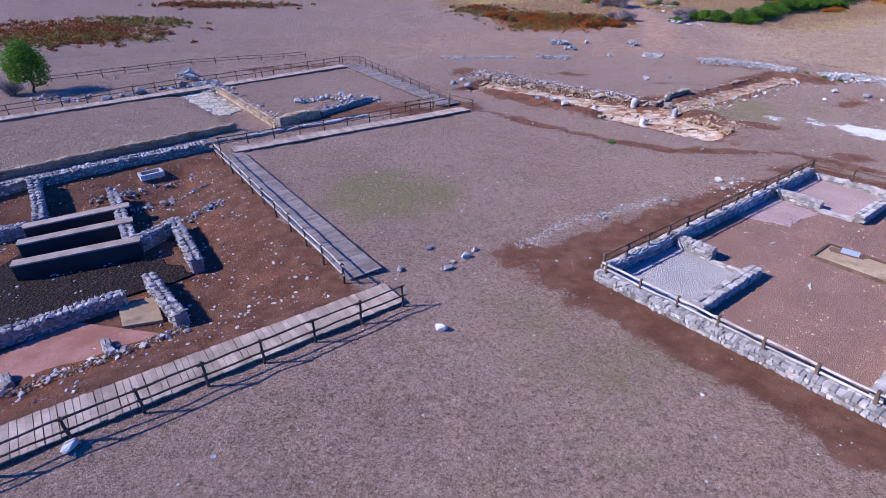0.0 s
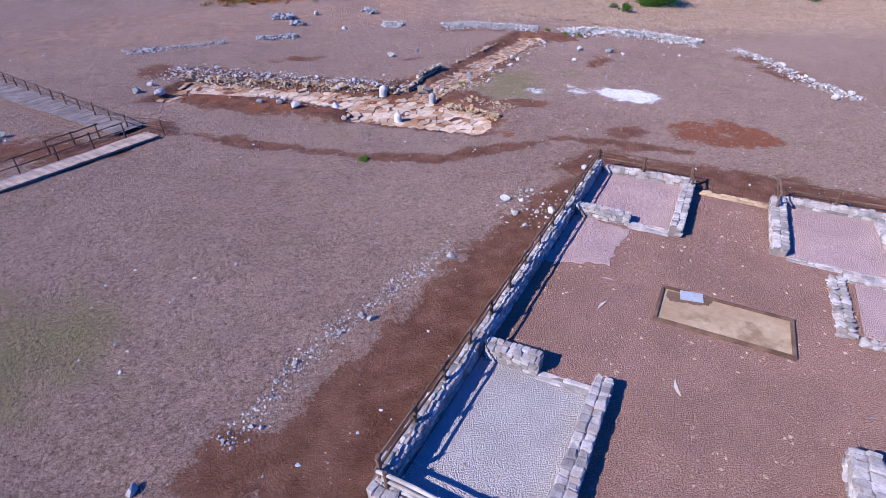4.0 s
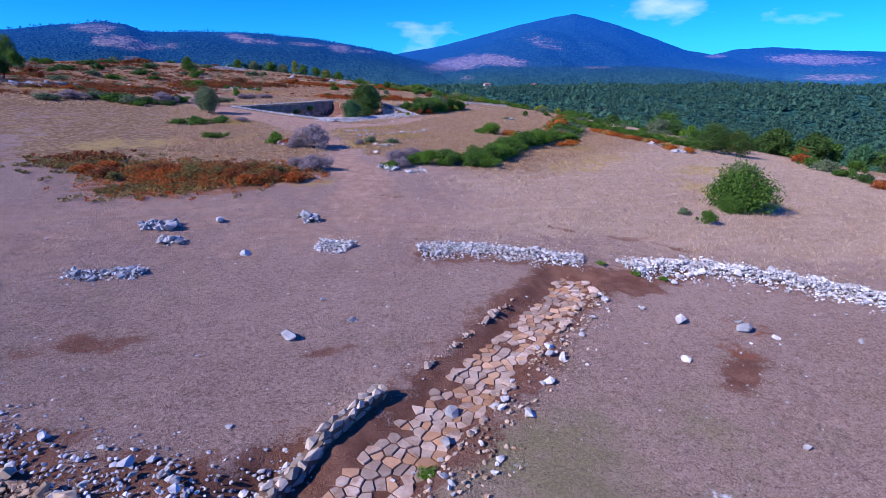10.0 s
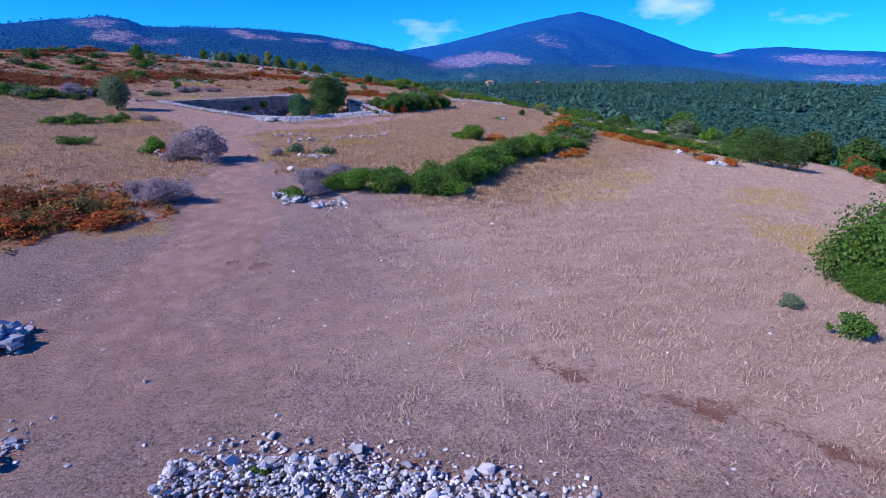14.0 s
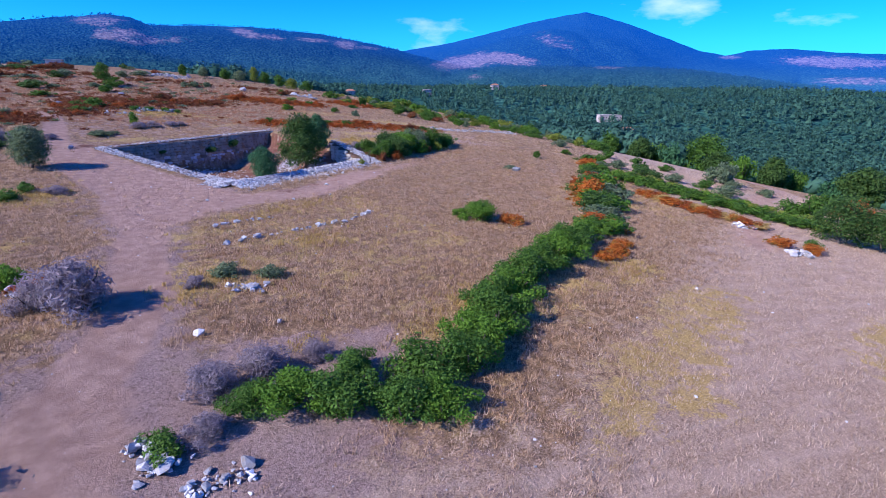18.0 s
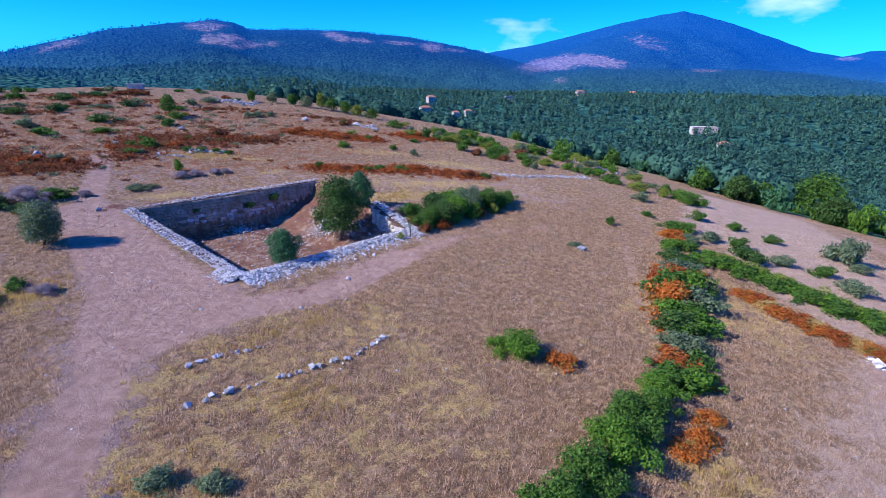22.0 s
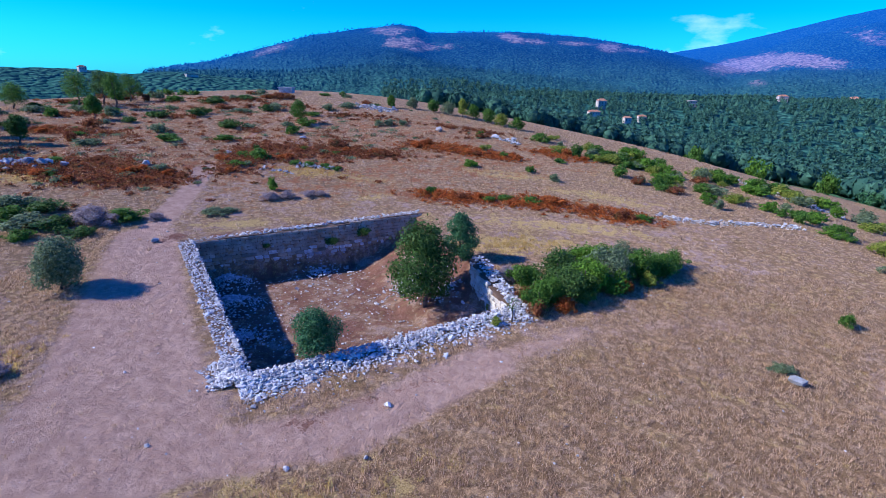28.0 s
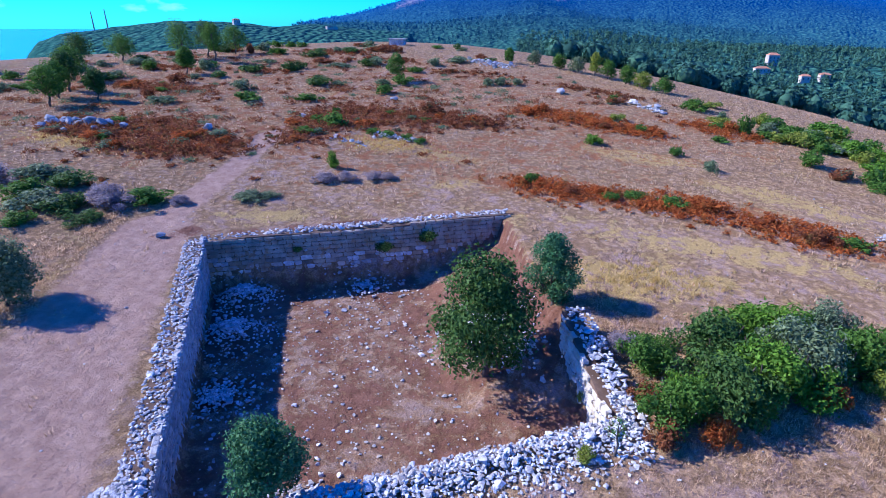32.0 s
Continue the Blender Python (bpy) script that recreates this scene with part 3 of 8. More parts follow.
pale = np.maximum.reduce([soft(quad(GX, GY, [(40, 72), (50, 60), (78, 50), (125, 62), (150, 150), (118, 130), (80, 112), (62, 98), (48, 88)]), 12), 0.8 * soft(quad(GX, GY, [(36, 70), (50, 62), (60, 92), (44, 90)]), 10), 0.9 * soft(quad(GX, GY, [(100, 118), (122, 125), (172, 190), (150, 205), (112, 160)]), 10)])
gold = np.zeros_like(GX)
for cx, cy, rx, ry, a in [(41.5, 111.5, 3.6, 3.0, 0), (50, 119, 4, 3, 20), (57, 104, 3.5, 2.4, 40), (74.5, 107, 3.0, 2.0, 40), (25.5, 138.5, 3.4, 4.6, -30), (18.5, 92, 6, 3, 10), (33, 199, 7, 3.4, 0), (-6, 184, 9, 2.6, 0), (86, 131, 2.6, 9, -30),
                          (66, 172, 8, 3, 10), (46, 188, 4, 1.6, 30), (27, 90, 5, 1.5, 0), (49, 129, 9, 1.4, 28), (30, 173, 4, 1.4, 30), (36, 128, 1, 4, 0), (24, 122, 4, 5, 0), (-8, 226, 5, 2, 0), (72, 180, 12, 2, -5), (95, 128, 5, 10, -20), (12, 118, 8, 4, 0), (-26, 186, 10, 3, 0), (-10, 196, 6, 2, 0), (42, 197, 7, 2.4, -5), (66, 206, 9, 3, -10), (12, 222, 6, 2, 0), (84, 196, 8, 3, -20), (64, 93, 7, 3, 30), (73, 99, 6, 3, 20), (71, 77, 4, 8, -20), (84, 90, 7, 4, 30)]:
    gold = np.maximum(gold, 0.68 * soft(oval(GX, GY, cx, cy, rx, ry, a), 3.4))
gold = np.maximum(gold, 0.42 * soft(quad(GX, GY, [(38, 106), (52, 109), (61, 110), (64, 120), (58, 134), (46, 134), (38, 124)]), 6))
gold = np.maximum(gold, 0.5 * soft(along(GX, GY, [(60, 101), (66, 104.5), (73, 108)]) - 1.5, 3))
lime = np.maximum.reduce([soft(oval(GX, GY, 34.1, 41.3, 2.3, 1.5, -42), 0.9), 0.3 * soft(oval(GX, GY, 32.9, 42.9, 3.0, 1.5, -48), 1.6), 0.35 * soft(oval(GX, GY, 28.7, 45.1, 0.9, 0.5, 0), 0.8), 0.12 * soft(oval(GX, GY, 26.3, 48.6, 1.0, 0.4, 0), 0.8), 0.6 * soft(along(GX, GY, [(-24.6, 45), (-23.2, 38.5)]) - 0.1, 0.4)])
green = np.maximum.reduce([0.85 * soft(oval(GX, GY, 26.6, 47.2, 5.6, 3.8, 30), 4.5), 0.5 * soft(oval(GX, GY, 33.0, 47.0, 5.0, 4.0, 30), 5.0), 0.9 * soft(oval(GX, GY, -3.0, 28.5, 5.0, 4.0, -50), 4), 0.55 * soft(oval(GX, GY, 6.0, 14.5, 5.0, 4.0, 0), 4), 0.5 * soft(oval(GX, GY, 14.0, 42.0, 3, 1.5, 0), 2), 0.4 * soft(oval(GX, GY, 47, 45, 5, 4, 0), 4)])
BRACKEN = [(20.5, 94.6, 9.0, 6.4, 15), (26, 93.0, 4, 3.0, 0), (15.6, 99.4, 5, 3.5, 10), (20, 203, 4.2, 8, 10), (28, 211, 11, 5.5, 8), (5, 186.5, 9, 3.6, 5), (12, 190, 5, 4, 0), (-8, 188.5, 8, 3, 0), (-22, 176, 9, 3.0, 0), (0, 193, 9, 4, 0),
           (-18, 214, 9, 2.5, 5), (40, 214, 9, 3.2, 0), (58, 190.0, 6.5, 1.8, -5), (70, 189.6, 8, 2.2, -6), (82, 186.4, 6, 2.0, -14), (57, 222, 10, 2.2, -8), (66, 219, 5, 1.8, -10), (80, 226, 6, 2.4, -20)]
litter = np.maximum.reduce([0.8 * soft(oval(GX, GY, *o) - 0.8, 4.0) for o in BRACKEN] + [0.40 * soft(quad(GX, GY, [(-60, 176), (30, 182), (64, 196), (86, 222), (50, 262), (-60, 275)]), 20)])
valley = np.clip((np.maximum(GX - 172, (GY - 300) * 1.0)) / 25, 0, 1)

nv, nu = GX.shape
idx = np.arange(nv * nu).reshape(nv, nu)
quads = np.stack([idx[:-1, :-1], idx[:-1, 1:], idx[1:, 1:], idx[1:, :-1]], -1).reshape(-1, 4)

M_GROUND, n, l, b = nodes_of("ground")
geo = n.new("ShaderNodeNewGeometry")
pos = geo.outputs["Position"]
patchy = noise_node(n, l, pos, 0.33, 4.0, 0.6)
big, mid, fine, grit = noise_node(n, l, pos, 0.10, 4.0), noise_node(n, l, pos, 1.1, 5.0, 0.6), noise_node(n, l, pos, 9.0, 6.0, 0.75), noise_node(n, l, pos, 34.0, 4.0, 0.75)


def zone(attr, lo=0.35, hi=0.65, rag=0.55):
    """A patch of ground from the plan, its border made ragged by noise."""
    a = n.new("ShaderNodeAttribute")
    a.attribute_name = attr
    wide = maths(n, l, "MULTIPLY", maths(n, l, "SUBTRACT", patchy, 0.5), rag * 1.2)
    edge = maths(n, l, "ADD", wide, maths(n, l, "ADD", maths(n, l, "MULTIPLY", maths(n, l, "SUBTRACT", mid, 0.5), rag), maths(n, l, "MULTIPLY", maths(n, l, "SUBTRACT", fine, 0.5), rag * 1.1)))
    inside = ramp(n, l, a.outputs["Fac"], 0.0, 0.08)
    return maths(n, l, "MULTIPLY", ramp(n, l, maths(n, l, "ADD", a.outputs["Fac"], edge), lo, hi), inside)


def speckle(c, d, fac_lo=0.35, fac_hi=0.65, src=None):
    return mix(n, l, ramp(n, l, src or fine, fac_lo, fac_hi), c, d)


streak = n.new("ShaderNodeMapping")
streak.inputs["Rotation"].default_value = (0, 0, 0.6)
streak.inputs["Scale"].default_value = (0.25, 1.6, 1.0)
l.new(pos, streak.inputs["Vector"])
lanes = noise_node(n, l, streak.outputs["Vector"], 0.7, 5.0, 0.6)
col = mix(n, l, ramp(n, l, big, 0.35, 0.65), (0.370, 0.243, 0.186), (0.460, 0.318, 0.245))
col = mix(n, l, ramp(n, l, patchy, 0.50, 0.66, 0, 0.5), col, (0.300, 0.235, 0.135))
col = mix(n, l, ramp(n, l, mid, 0.40, 0.62, 0, 0.6), col, (0.480, 0.330, 0.255))
col = mix(n, l, ramp(n, l, fine, 0.51, 0.63, 0, 0.95), col, (0.58, 0.42, 0.33))
tuft, fleck = noise_node(n, l, pos, 3.6, 4.0, 0.7), noise_node(n, l, pos, 6.5, 3.0, 0.75)
col = mix(n, l, ramp(n, l, tuft, 0.50, 0.62, 0, 0.55), col, (0.205, 0.140, 0.098))
col = mix(n, l, ramp(n, l, fleck, 0.56, 0.66, 0, 0.65), col, (0.60, 0.455, 0.35))
col = mix(n, l, ramp(n, l, grit, 0.53, 0.63, 0, 0.85), col, (0.64, 0.46, 0.38))
col = mix(n, l, ramp(n, l, grit, 0.47, 0.37, 0, 0.9), col, (0.055, 0.030, 0.022))
col = mix(n, l, ramp(n, l, fine, 0.46, 0.34, 0, 0.85), col, (0.085, 0.048, 0.034))
dry = mix(n, l, ramp(n, l, mid, 0.35, 0.65), speckle((0.30, 0.178, 0.080), (0.54, 0.350, 0.180)), speckle((0.40, 0.25, 0.120), (0.63, 0.43, 0.245)))
dry = mix(n, l, ramp(n, l, lanes, 0.49, 0.60, 0, 0.8), dry, speckle((0.36, 0.235, 0.14), (0.56, 0.395, 0.255), src=grit))
dry = mix(n, l, ramp(n, l, patchy, 0.54, 0.64, 0, 0.6), dry, speckle((0.36, 0.25, 0.07), (0.58, 0.42, 0.16)))
dry = mix(n, l, ramp(n, l, fine, 0.46, 0.36, 0, 0.7), dry, (0.17, 0.105, 0.05))
dry = mix(n, l, ramp(n, l, grit, 0.47, 0.36, 0, 0.6), dry, (0.12, 0.072, 0.034))
clumps = n.new("ShaderNodeTexVoronoi")
clumps.inputs["Scale"].default_value = 1.5
clumpv = n.new("ShaderNodeVectorMath")
clumpv.operation = "ADD"
clumpn = n.new("ShaderNodeTexNoise")
clumpn.inputs["Scale"].default_value, clumpn.inputs["Detail"].default_value = 1.8, 5.0
l.new(pos, clumpn.inputs["Vector"])
l.new(pos, clumpv.inputs[0])
l.new(clumpn.outputs["Color"], clumpv.inputs[1])
l.new(clumpv.outputs["Vector"], clumps.inputs["Vector"])
# shade in the gaps between straw clumps, put in as darker colour
dry = mix(n, l, ramp(n, l, clumps.outputs["Distance"], 0.30, 0.62, 0.0, 0.85), dry, speckle((0.15, 0.090, 0.042), (0.33, 0.205, 0.105)))
col = mix(n, l, zone("straw", 0.25, 0.60, 1.6), col, dry)
col = mix(n, l, maths(n, l, "MULTIPLY", zone("pale", 0.25, 0.75, 1.2), 0.85), col, mix(n, l, ramp(n, l, lanes, 0.45, 0.60), speckle((0.34, 0.230, 0.150), (0.60, 0.440, 0.315)), speckle((0.42, 0.295, 0.205), (0.66, 0.495, 0.365), src=grit)))
col = mix(n, l, zone("gold", 0.38, 0.58, 2.0), col, speckle((0.35, 0.235, 0.070), (0.60, 0.43, 0.18)))
col = mix(n, l, zone("litter", 0.38, 0.60, 2.0), col, speckle((0.19, 0.07, 0.03), (0.42, 0.19, 0.085)))
warp = n.new("ShaderNodeVectorMath")
warp.operation = "ADD"
shift = n.new("ShaderNodeTexNoise")
shift.inputs["Scale"].default_value, shift.inputs["Detail"].default_value = 5.0, 4.0
l.new(pos, shift.inputs["Vector"])
scaled = n.new("ShaderNodeVectorMath")
scaled.operation = "SCALE"
scaled.inputs["Scale"].default_value = 0.35
l.new(shift.outputs["Color"], scaled.inputs[0])
l.new(pos, warp.inputs[0])
l.new(scaled.outputs["Vector"], warp.inputs[1])
relief = None
# light and shade of small tufts in the colour: bright middles, darkened edges
for scale, lo, hi in ((6.0, 0.94, 1.06), (17.0, 0.80, 1.22)):
    tv = n.new("ShaderNodeTexVoronoi")
    tv.inputs["Scale"].default_value = scale
    l.new(warp.outputs["Vector"], tv.inputs["Vector"])
    hv = n.new("ShaderNodeHueSaturation")
    l.new(ramp(n, l, tv.outputs["Distance"], 0.15, 0.70, hi, lo), hv.inputs["Value"])
    l.new(col, hv.inputs["Color"])
    col = hv.outputs["Color"]
    relief = tv.outputs["Distance"] if relief is None else maths(n, l, "ADD", relief, maths(n, l, "MULTIPLY", tv.outputs["Distance"], 0.5))
col = mix(n, l, zone("green", 0.30, 1.05, 1.0), col, speckle((0.19, 0.165, 0.085), (0.33, 0.28, 0.15)))
trod = mix(n, l, ramp(n, l, mid, 0.35, 0.7), speckle((0.31, 0.190, 0.130), (0.43, 0.275, 0.195), src=grit), (0.48, 0.32, 0.228))
trod = mix(n, l, ramp(n, l, fine, 0.42, 0.30, 0, 0.5), trod, (0.22, 0.14, 0.11))
col = mix(n, l, zone("path", 0.22, 0.78, 0.9), col, trod)
col = mix(n, l, zone("soil", 0.36, 0.56, 1.4), col, mix(n, l, ramp(n, l, mid, 0.3, 0.7), speckle((0.105, 0.043, 0.026), (0.205, 0.095, 0.058), src=grit), (0.25, 0.128, 0.084)))
col = mix(n, l, zone("red", 0.36, 0.62, 2.2), col, speckle((0.20, 0.070, 0.034), (0.36, 0.155, 0.090), src=grit))
col = mix(n, l, zone("lime", 0.25, 0.75, 1.9), col, (0.82, 0.82, 0.82))
col = mix(n, l, zone("valley"), col, speckle((0.045, 0.13, 0.06), (0.08, 0.19, 0.09)))
# small pale stones strewn everywhere
for scale, size, share in ((3.2, 0.10, 0.62), (7.0, 0.12, 0.56)):
    vor = n.new("ShaderNodeTexVoronoi")
    vor.inputs["Scale"].default_value, vor.inputs["Randomness"].default_value = scale, 1.0
    l.new(pos, vor.inputs["Vector"])
    peb = ramp(n, l, maths(n, l, "ADD", vor.outputs["Distance"], maths(n, l, "MULTIPLY", ramp(n, l, mid, share, share - 0.17), 0.25)), size, size * 0.6)
    col = mix(n, l, maths(n, l, "MULTIPLY", peb, 0.8), col, (0.64, 0.60, 0.57))
l.new(col, b.inputs["Base Color"])
b.inputs["Roughness"].default_value = 0.97
b.inputs["Diffuse Roughness"].default_value = 0.45
b.inputs["Specular IOR Level"].default_value = 0.1
bump(n, l, b, maths(n, l, "SUBTRACT", maths(n, l, "ADD", fine, maths(n, l, "MULTIPLY", grit, 0.6)), maths(n, l, "ADD", maths(n, l, "MULTIPLY", relief, 0.3), maths(n, l, "MULTIPLY", clumps.outputs["Distance"], maths(n, l, "MULTIPLY", zone("straw"), 1.1)))), 1.0, 0.12)

gme = big_mesh("ground", np.stack([GX, GY, GZ], -1).reshape(-1, 3), quads, M_GROUND, True)
for key, arr in (("soil", soil), ("red", red), ("path", path), ("straw", straw), ("gold", gold), ("pale", pale), ("litter", litter), ("lime", lime), ("green", green), ("valley", valley)):
    at = gme.attributes.new(key, "FLOAT", "POINT")
    at.data.foreach_set("value", arr.astype(np.float32).ravel())
tagged(new("ground", gme), "dry grazed hillside with bare red soil and trodden tracks", "ground", kind="structure")

LZ = land(GX, GY)
XS, YS = gx.tolist(), gy.tolist()


def table(rows, x, y):
    i, j = min(max(bisect(XS, x) - 1, 0), len(XS) - 2), min(max(bisect(YS, y) - 1, 0), len(YS) - 2)
    u, v = (x - XS[i]) / (XS[i + 1] - XS[i]), (y - YS[j]) / (YS[j + 1] - YS[j])
    a, c = rows[j], rows[j + 1]
    return (a[i] * (1 - u) + a[i + 1] * u) * (1 - v) + (c[i] * (1 - u) + c[i + 1] * u) * v


GROWS, LROWS = GZ.tolist(), LZ.tolist()


def bisect(a, x):
    lo, hi = 0, len(a)
    while lo < hi:
        m = (lo + hi) // 2
        if a[m] <= x:
            lo = m + 1
        else:
            hi = m
    return lo


def gz(x, y):
    """Height of the finished ground at a spot."""
    return table(GROWS, x, y)


def lz(x, y):
    """Height of the open hillside at a spot, trenches left out."""
    return table(LROWS, x, y)


def field(arr, x, y):
    """Any of the ground's zones, or its height, at many spots at once."""
    i = np.clip(np.searchsorted(gx, x, side="right") - 1, 0, len(gx) - 2)
    j = np.clip(np.searchsorted(gy, y, side="right") - 1, 0, len(gy) - 2)
    u, v = (x - gx[i]) / (gx[i + 1] - gx[i]), (y - gy[j]) / (gy[j + 1] - gy[j])
    return (arr[j, i] * (1 - u) + arr[j, i + 1] * u) * (1 - v) + (arr[j + 1, i] * (1 - u) + arr[j + 1, i + 1] * u) * v


# ---- the sea ----
M_SEA, n, l, b = nodes_of("sea_water")
pos = n.new("ShaderNodeNewGeometry").outputs["Position"]
l.new(mix(n, l, ramp(n, l, noise_node(n, l, pos, 0.004, 4.0), 0.3, 0.7), (0.02, 0.22, 0.32), (0.04, 0.32, 0.42)), b.inputs["Base Color"])
b.inputs["Roughness"].default_value = 0.25
bump(n, l, b, noise_node(n, l, pos, 0.15, 4.0), 0.4, 0.5)
v = [(-4900, -2000, -22), (-240, -2000, -22), (-240, 4900, -22), (-4900, 4900, -22)]
tagged(new("water", mesh("water", v, [(0, 1, 2, 3)], M_SEA)), "turquoise sea reaching to a level horizon", "sea", kind="structure")

# ---- hills and mountains: ridges by bearing (degrees from north) and crest angle (degrees) ----
EYE0 = np.array((50.0, 95.0, 18.0))
RIDGES = [  # distance, width in front, bearings, crest angles
    (2650, 1500, (-30, -24.2, -18.2, -15, -10.5, -6.6, -5, -3.7, 1, 5.3, 11, 15.3, 18.6, 21, 26, 33), (0.3, 1.25, 2.9, 3.75, 4.4, 4.9, 4.7, 4.15, 4.3, 4.3, 3.9, 3.25, 2.6, 2.0, 0.9, -0.6)),
    (3900, 1500, (12, 19.7, 24.3, 28.2, 31.5, 35.2, 37.3, 39.4, 41.5, 44.6, 47.7, 50.1, 56), (1.0, 2.5, 3.25, 4.2, 5.0, 5.7, 6.0, 5.5, 4.85, 3.7, 2.5, 2.0, 0.8)),
    (3300, 1100, (15, 20.9, 26, 29.9, 34.2, 36.9, 40.2, 43.5, 48), (0.8, 1.5, 2.5, 3.7, 4.6, 4.2, 2.6, 1.1, -0.5)),
    (4300, 1500, (44, 49.2, 51.8, 54.7, 58, 61.3, 66, 74), (0.8, 1.8, 2.4, 2.55, 2.2, 2.0, 1.7, 1.4)),
    (2300, 1300, (20, 26, 30, 37.7, 43.5, 48.4, 55.2, 58.5, 62, 75), (-0.2, 0.7, 1.1, 1.05, 1.0, 0.7, -0.3, -0.7, -1.2, -1.6)),
    (1500, 900, (-30, -24, -18.4, -13, -7.4, -1.6, 5, 9.7, 17.8, 25, 36, 50, 75), (0.2, 0.5, 0.35, 0.85, 1.15, 0.95, 0.6, 0.1, -0.9, -1.4, -1.5, -1.9, -2.2)),
    (900, 420, (-60, -52, -50.5, -49.6, -47.8, -44.8, -42, -39.3, -35, -30.4, -26.6, -18), (-6, -5.5, -2.2, -1.1, -0.5, -0.1, 0.25, 0.65, 0.5, 0.2, 0.35, -0.4)),
]
az = np.linspace(-62, 78, 449)
rr = np.concatenate([np.linspace(300, 1000, 60, endpoint=False), np.linspace(1000, 4700, 120)])
AZ, RR = np.meshgrid(np.radians(az), rr)
HX, HY = EYE0[0] + np.sin(AZ) * RR, EYE0[1] + np.cos(AZ) * RR
HZ = np.full_like(HX, -42.0)


def waves(x, y, size, seed):
    """Smooth hill-and-gully noise."""
    r = np.random.RandomState(seed)
    z = 0
    for o in range(5):
        f = 2 ** o / size
        for _ in range(3):
            t, ph = r.uniform(0, 2 * math.pi), r.uniform(0, 2 * math.pi)
            z = z + np.sin((x * math.cos(t) + y * math.sin(t)) * f * 2 * math.pi + ph + 1.3 * np.sin((x * math.sin(t) - y * math.cos(t)) * f * 4 + ph)) / 2 ** o / 3
    return z


for k, (dist, front, bear, crest) in enumerate(RIDGES):
    top = EYE0[2] + dist * np.tan(np.radians(np.interp(np.degrees(AZ), bear, crest, left=crest[0] - 2, right=crest[-1] - 1)))
    t = np.where(RR < dist, np.clip(1 - (dist - RR) / front, 0, 1), np.clip(1 - (RR - dist) / 900, 0, 1))
    gully = waves(HX, HY, front * 0.6, 7 + k)
    t = np.clip(t + 0.13 * gully * (1 - t) * np.minimum(t * 4, 1), 0, 1)
    HZ = np.maximum(HZ, -46 + (top + 46) * (t * t * (3 - 2 * t) * 0.45 + t * 0.55))
HZ = HZ + 2.0 * waves(HX, HY, 130, 3) * np.clip((RR - 300) / 600, 0, 1)
nv, nu = HX.shape
idx = np.arange(nv * nu).reshape(nv, nu)
quads = np.stack([idx[:-1, :-1], idx[:-1, 1:], idx[1:, 1:], idx[1:, :-1]], -1).reshape(-1, 4)
# bare slopes, screes and old clearings: bearing, height over the horizon, half width and half height in degrees, how bare
ELEV = np.degrees(np.arctan2(HZ - EYE0[2], RR))
scree = np.zeros_like(HX)
for ba, be, bw, bh, tilt, k in [(-7.6, 4.3, 2.3, 0.5, 0.05, 0.75), (-6.3, 3.25, 2.3, 0.6, 0.05, 0.8), (-3.6, 2.85, 3.0, 0.4, 0.08, 0.7), (4.4, 3.75, 1.5, 0.45, -0.2, 0.9), (6.6, 3.5, 1.6, 0.28, -0.1, 0.8), (10.6, 3.3, 2.2, 0.24, -0.04, 0.75), (13.8, 2.95, 1.3, 0.48, -0.1, 0.9),
                                (16.0, 2.7, 1.5, 0.2, -0.1, 0.7), (26.0, 1.45, 3.6, 0.75, 0.12, 1.0), (30.0, 1.75, 3.4, 0.6, -0.12, 1.0), (26.8, -0.1, 1.1, 0.4, 0, 0.7), (34.7, 3.3, 2.6, 0.8, -0.25, 0.55), (40.0, 0.95, 1.7, 0.2, 0, 0.7), (50.4, 1.85, 1.1, 0.2, 0, 0.8), (58.4, 1.4, 4.4, 0.5, -0.05, 0.95), (60.0, -0.1, 3.2, 0.35, 0, 0.8), (53.4, -1.65, 4.4, 0.7, -0.12, 0.62), (-19.0, 2.3, 2.0, 0.4, 0.3, 0.7)]:
    du = np.degrees(AZ) - ba
    dd = np.hypot(du / bw, (ELEV - be - tilt * du) / bh)
    scree = np.maximum(scree, k * np.clip(1.5 - dd, 0, 1) * (RR > 1300))
M_HILL, n, l, b = nodes_of("wooded_hill")
geo = n.new("ShaderNodeNewGeometry")
pos = geo.outputs["Position"]
big, mid = noise_node(n, l, pos, 0.0035, 5.0, 0.6), noise_node(n, l, pos, 0.02, 5.0, 0.65)
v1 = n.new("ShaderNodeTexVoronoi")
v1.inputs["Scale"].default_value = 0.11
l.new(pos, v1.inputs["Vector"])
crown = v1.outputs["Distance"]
rough_noise = noise_node(n, l, pos, 0.055, 4.0, 0.7)
sep = n.new("ShaderNodeSeparateXYZ")
l.new(pos, sep.inputs[0])
high = ramp(n, l, sep.outputs["Z"], -20.0, 110.0)   # haze put into the colour: greener in the valley, bluer and darker above
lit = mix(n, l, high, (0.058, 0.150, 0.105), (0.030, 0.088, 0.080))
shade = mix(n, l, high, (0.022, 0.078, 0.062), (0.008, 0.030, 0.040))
# light and shade of the crowns in the colour: lit middles, shaded gaps
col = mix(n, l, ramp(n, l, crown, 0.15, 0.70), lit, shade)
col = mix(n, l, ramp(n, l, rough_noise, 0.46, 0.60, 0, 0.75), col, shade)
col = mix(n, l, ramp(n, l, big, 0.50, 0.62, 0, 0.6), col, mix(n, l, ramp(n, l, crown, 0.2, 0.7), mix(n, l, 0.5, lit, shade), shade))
sa = n.new("ShaderNodeAttribute")
sa.attribute_name = "scree"
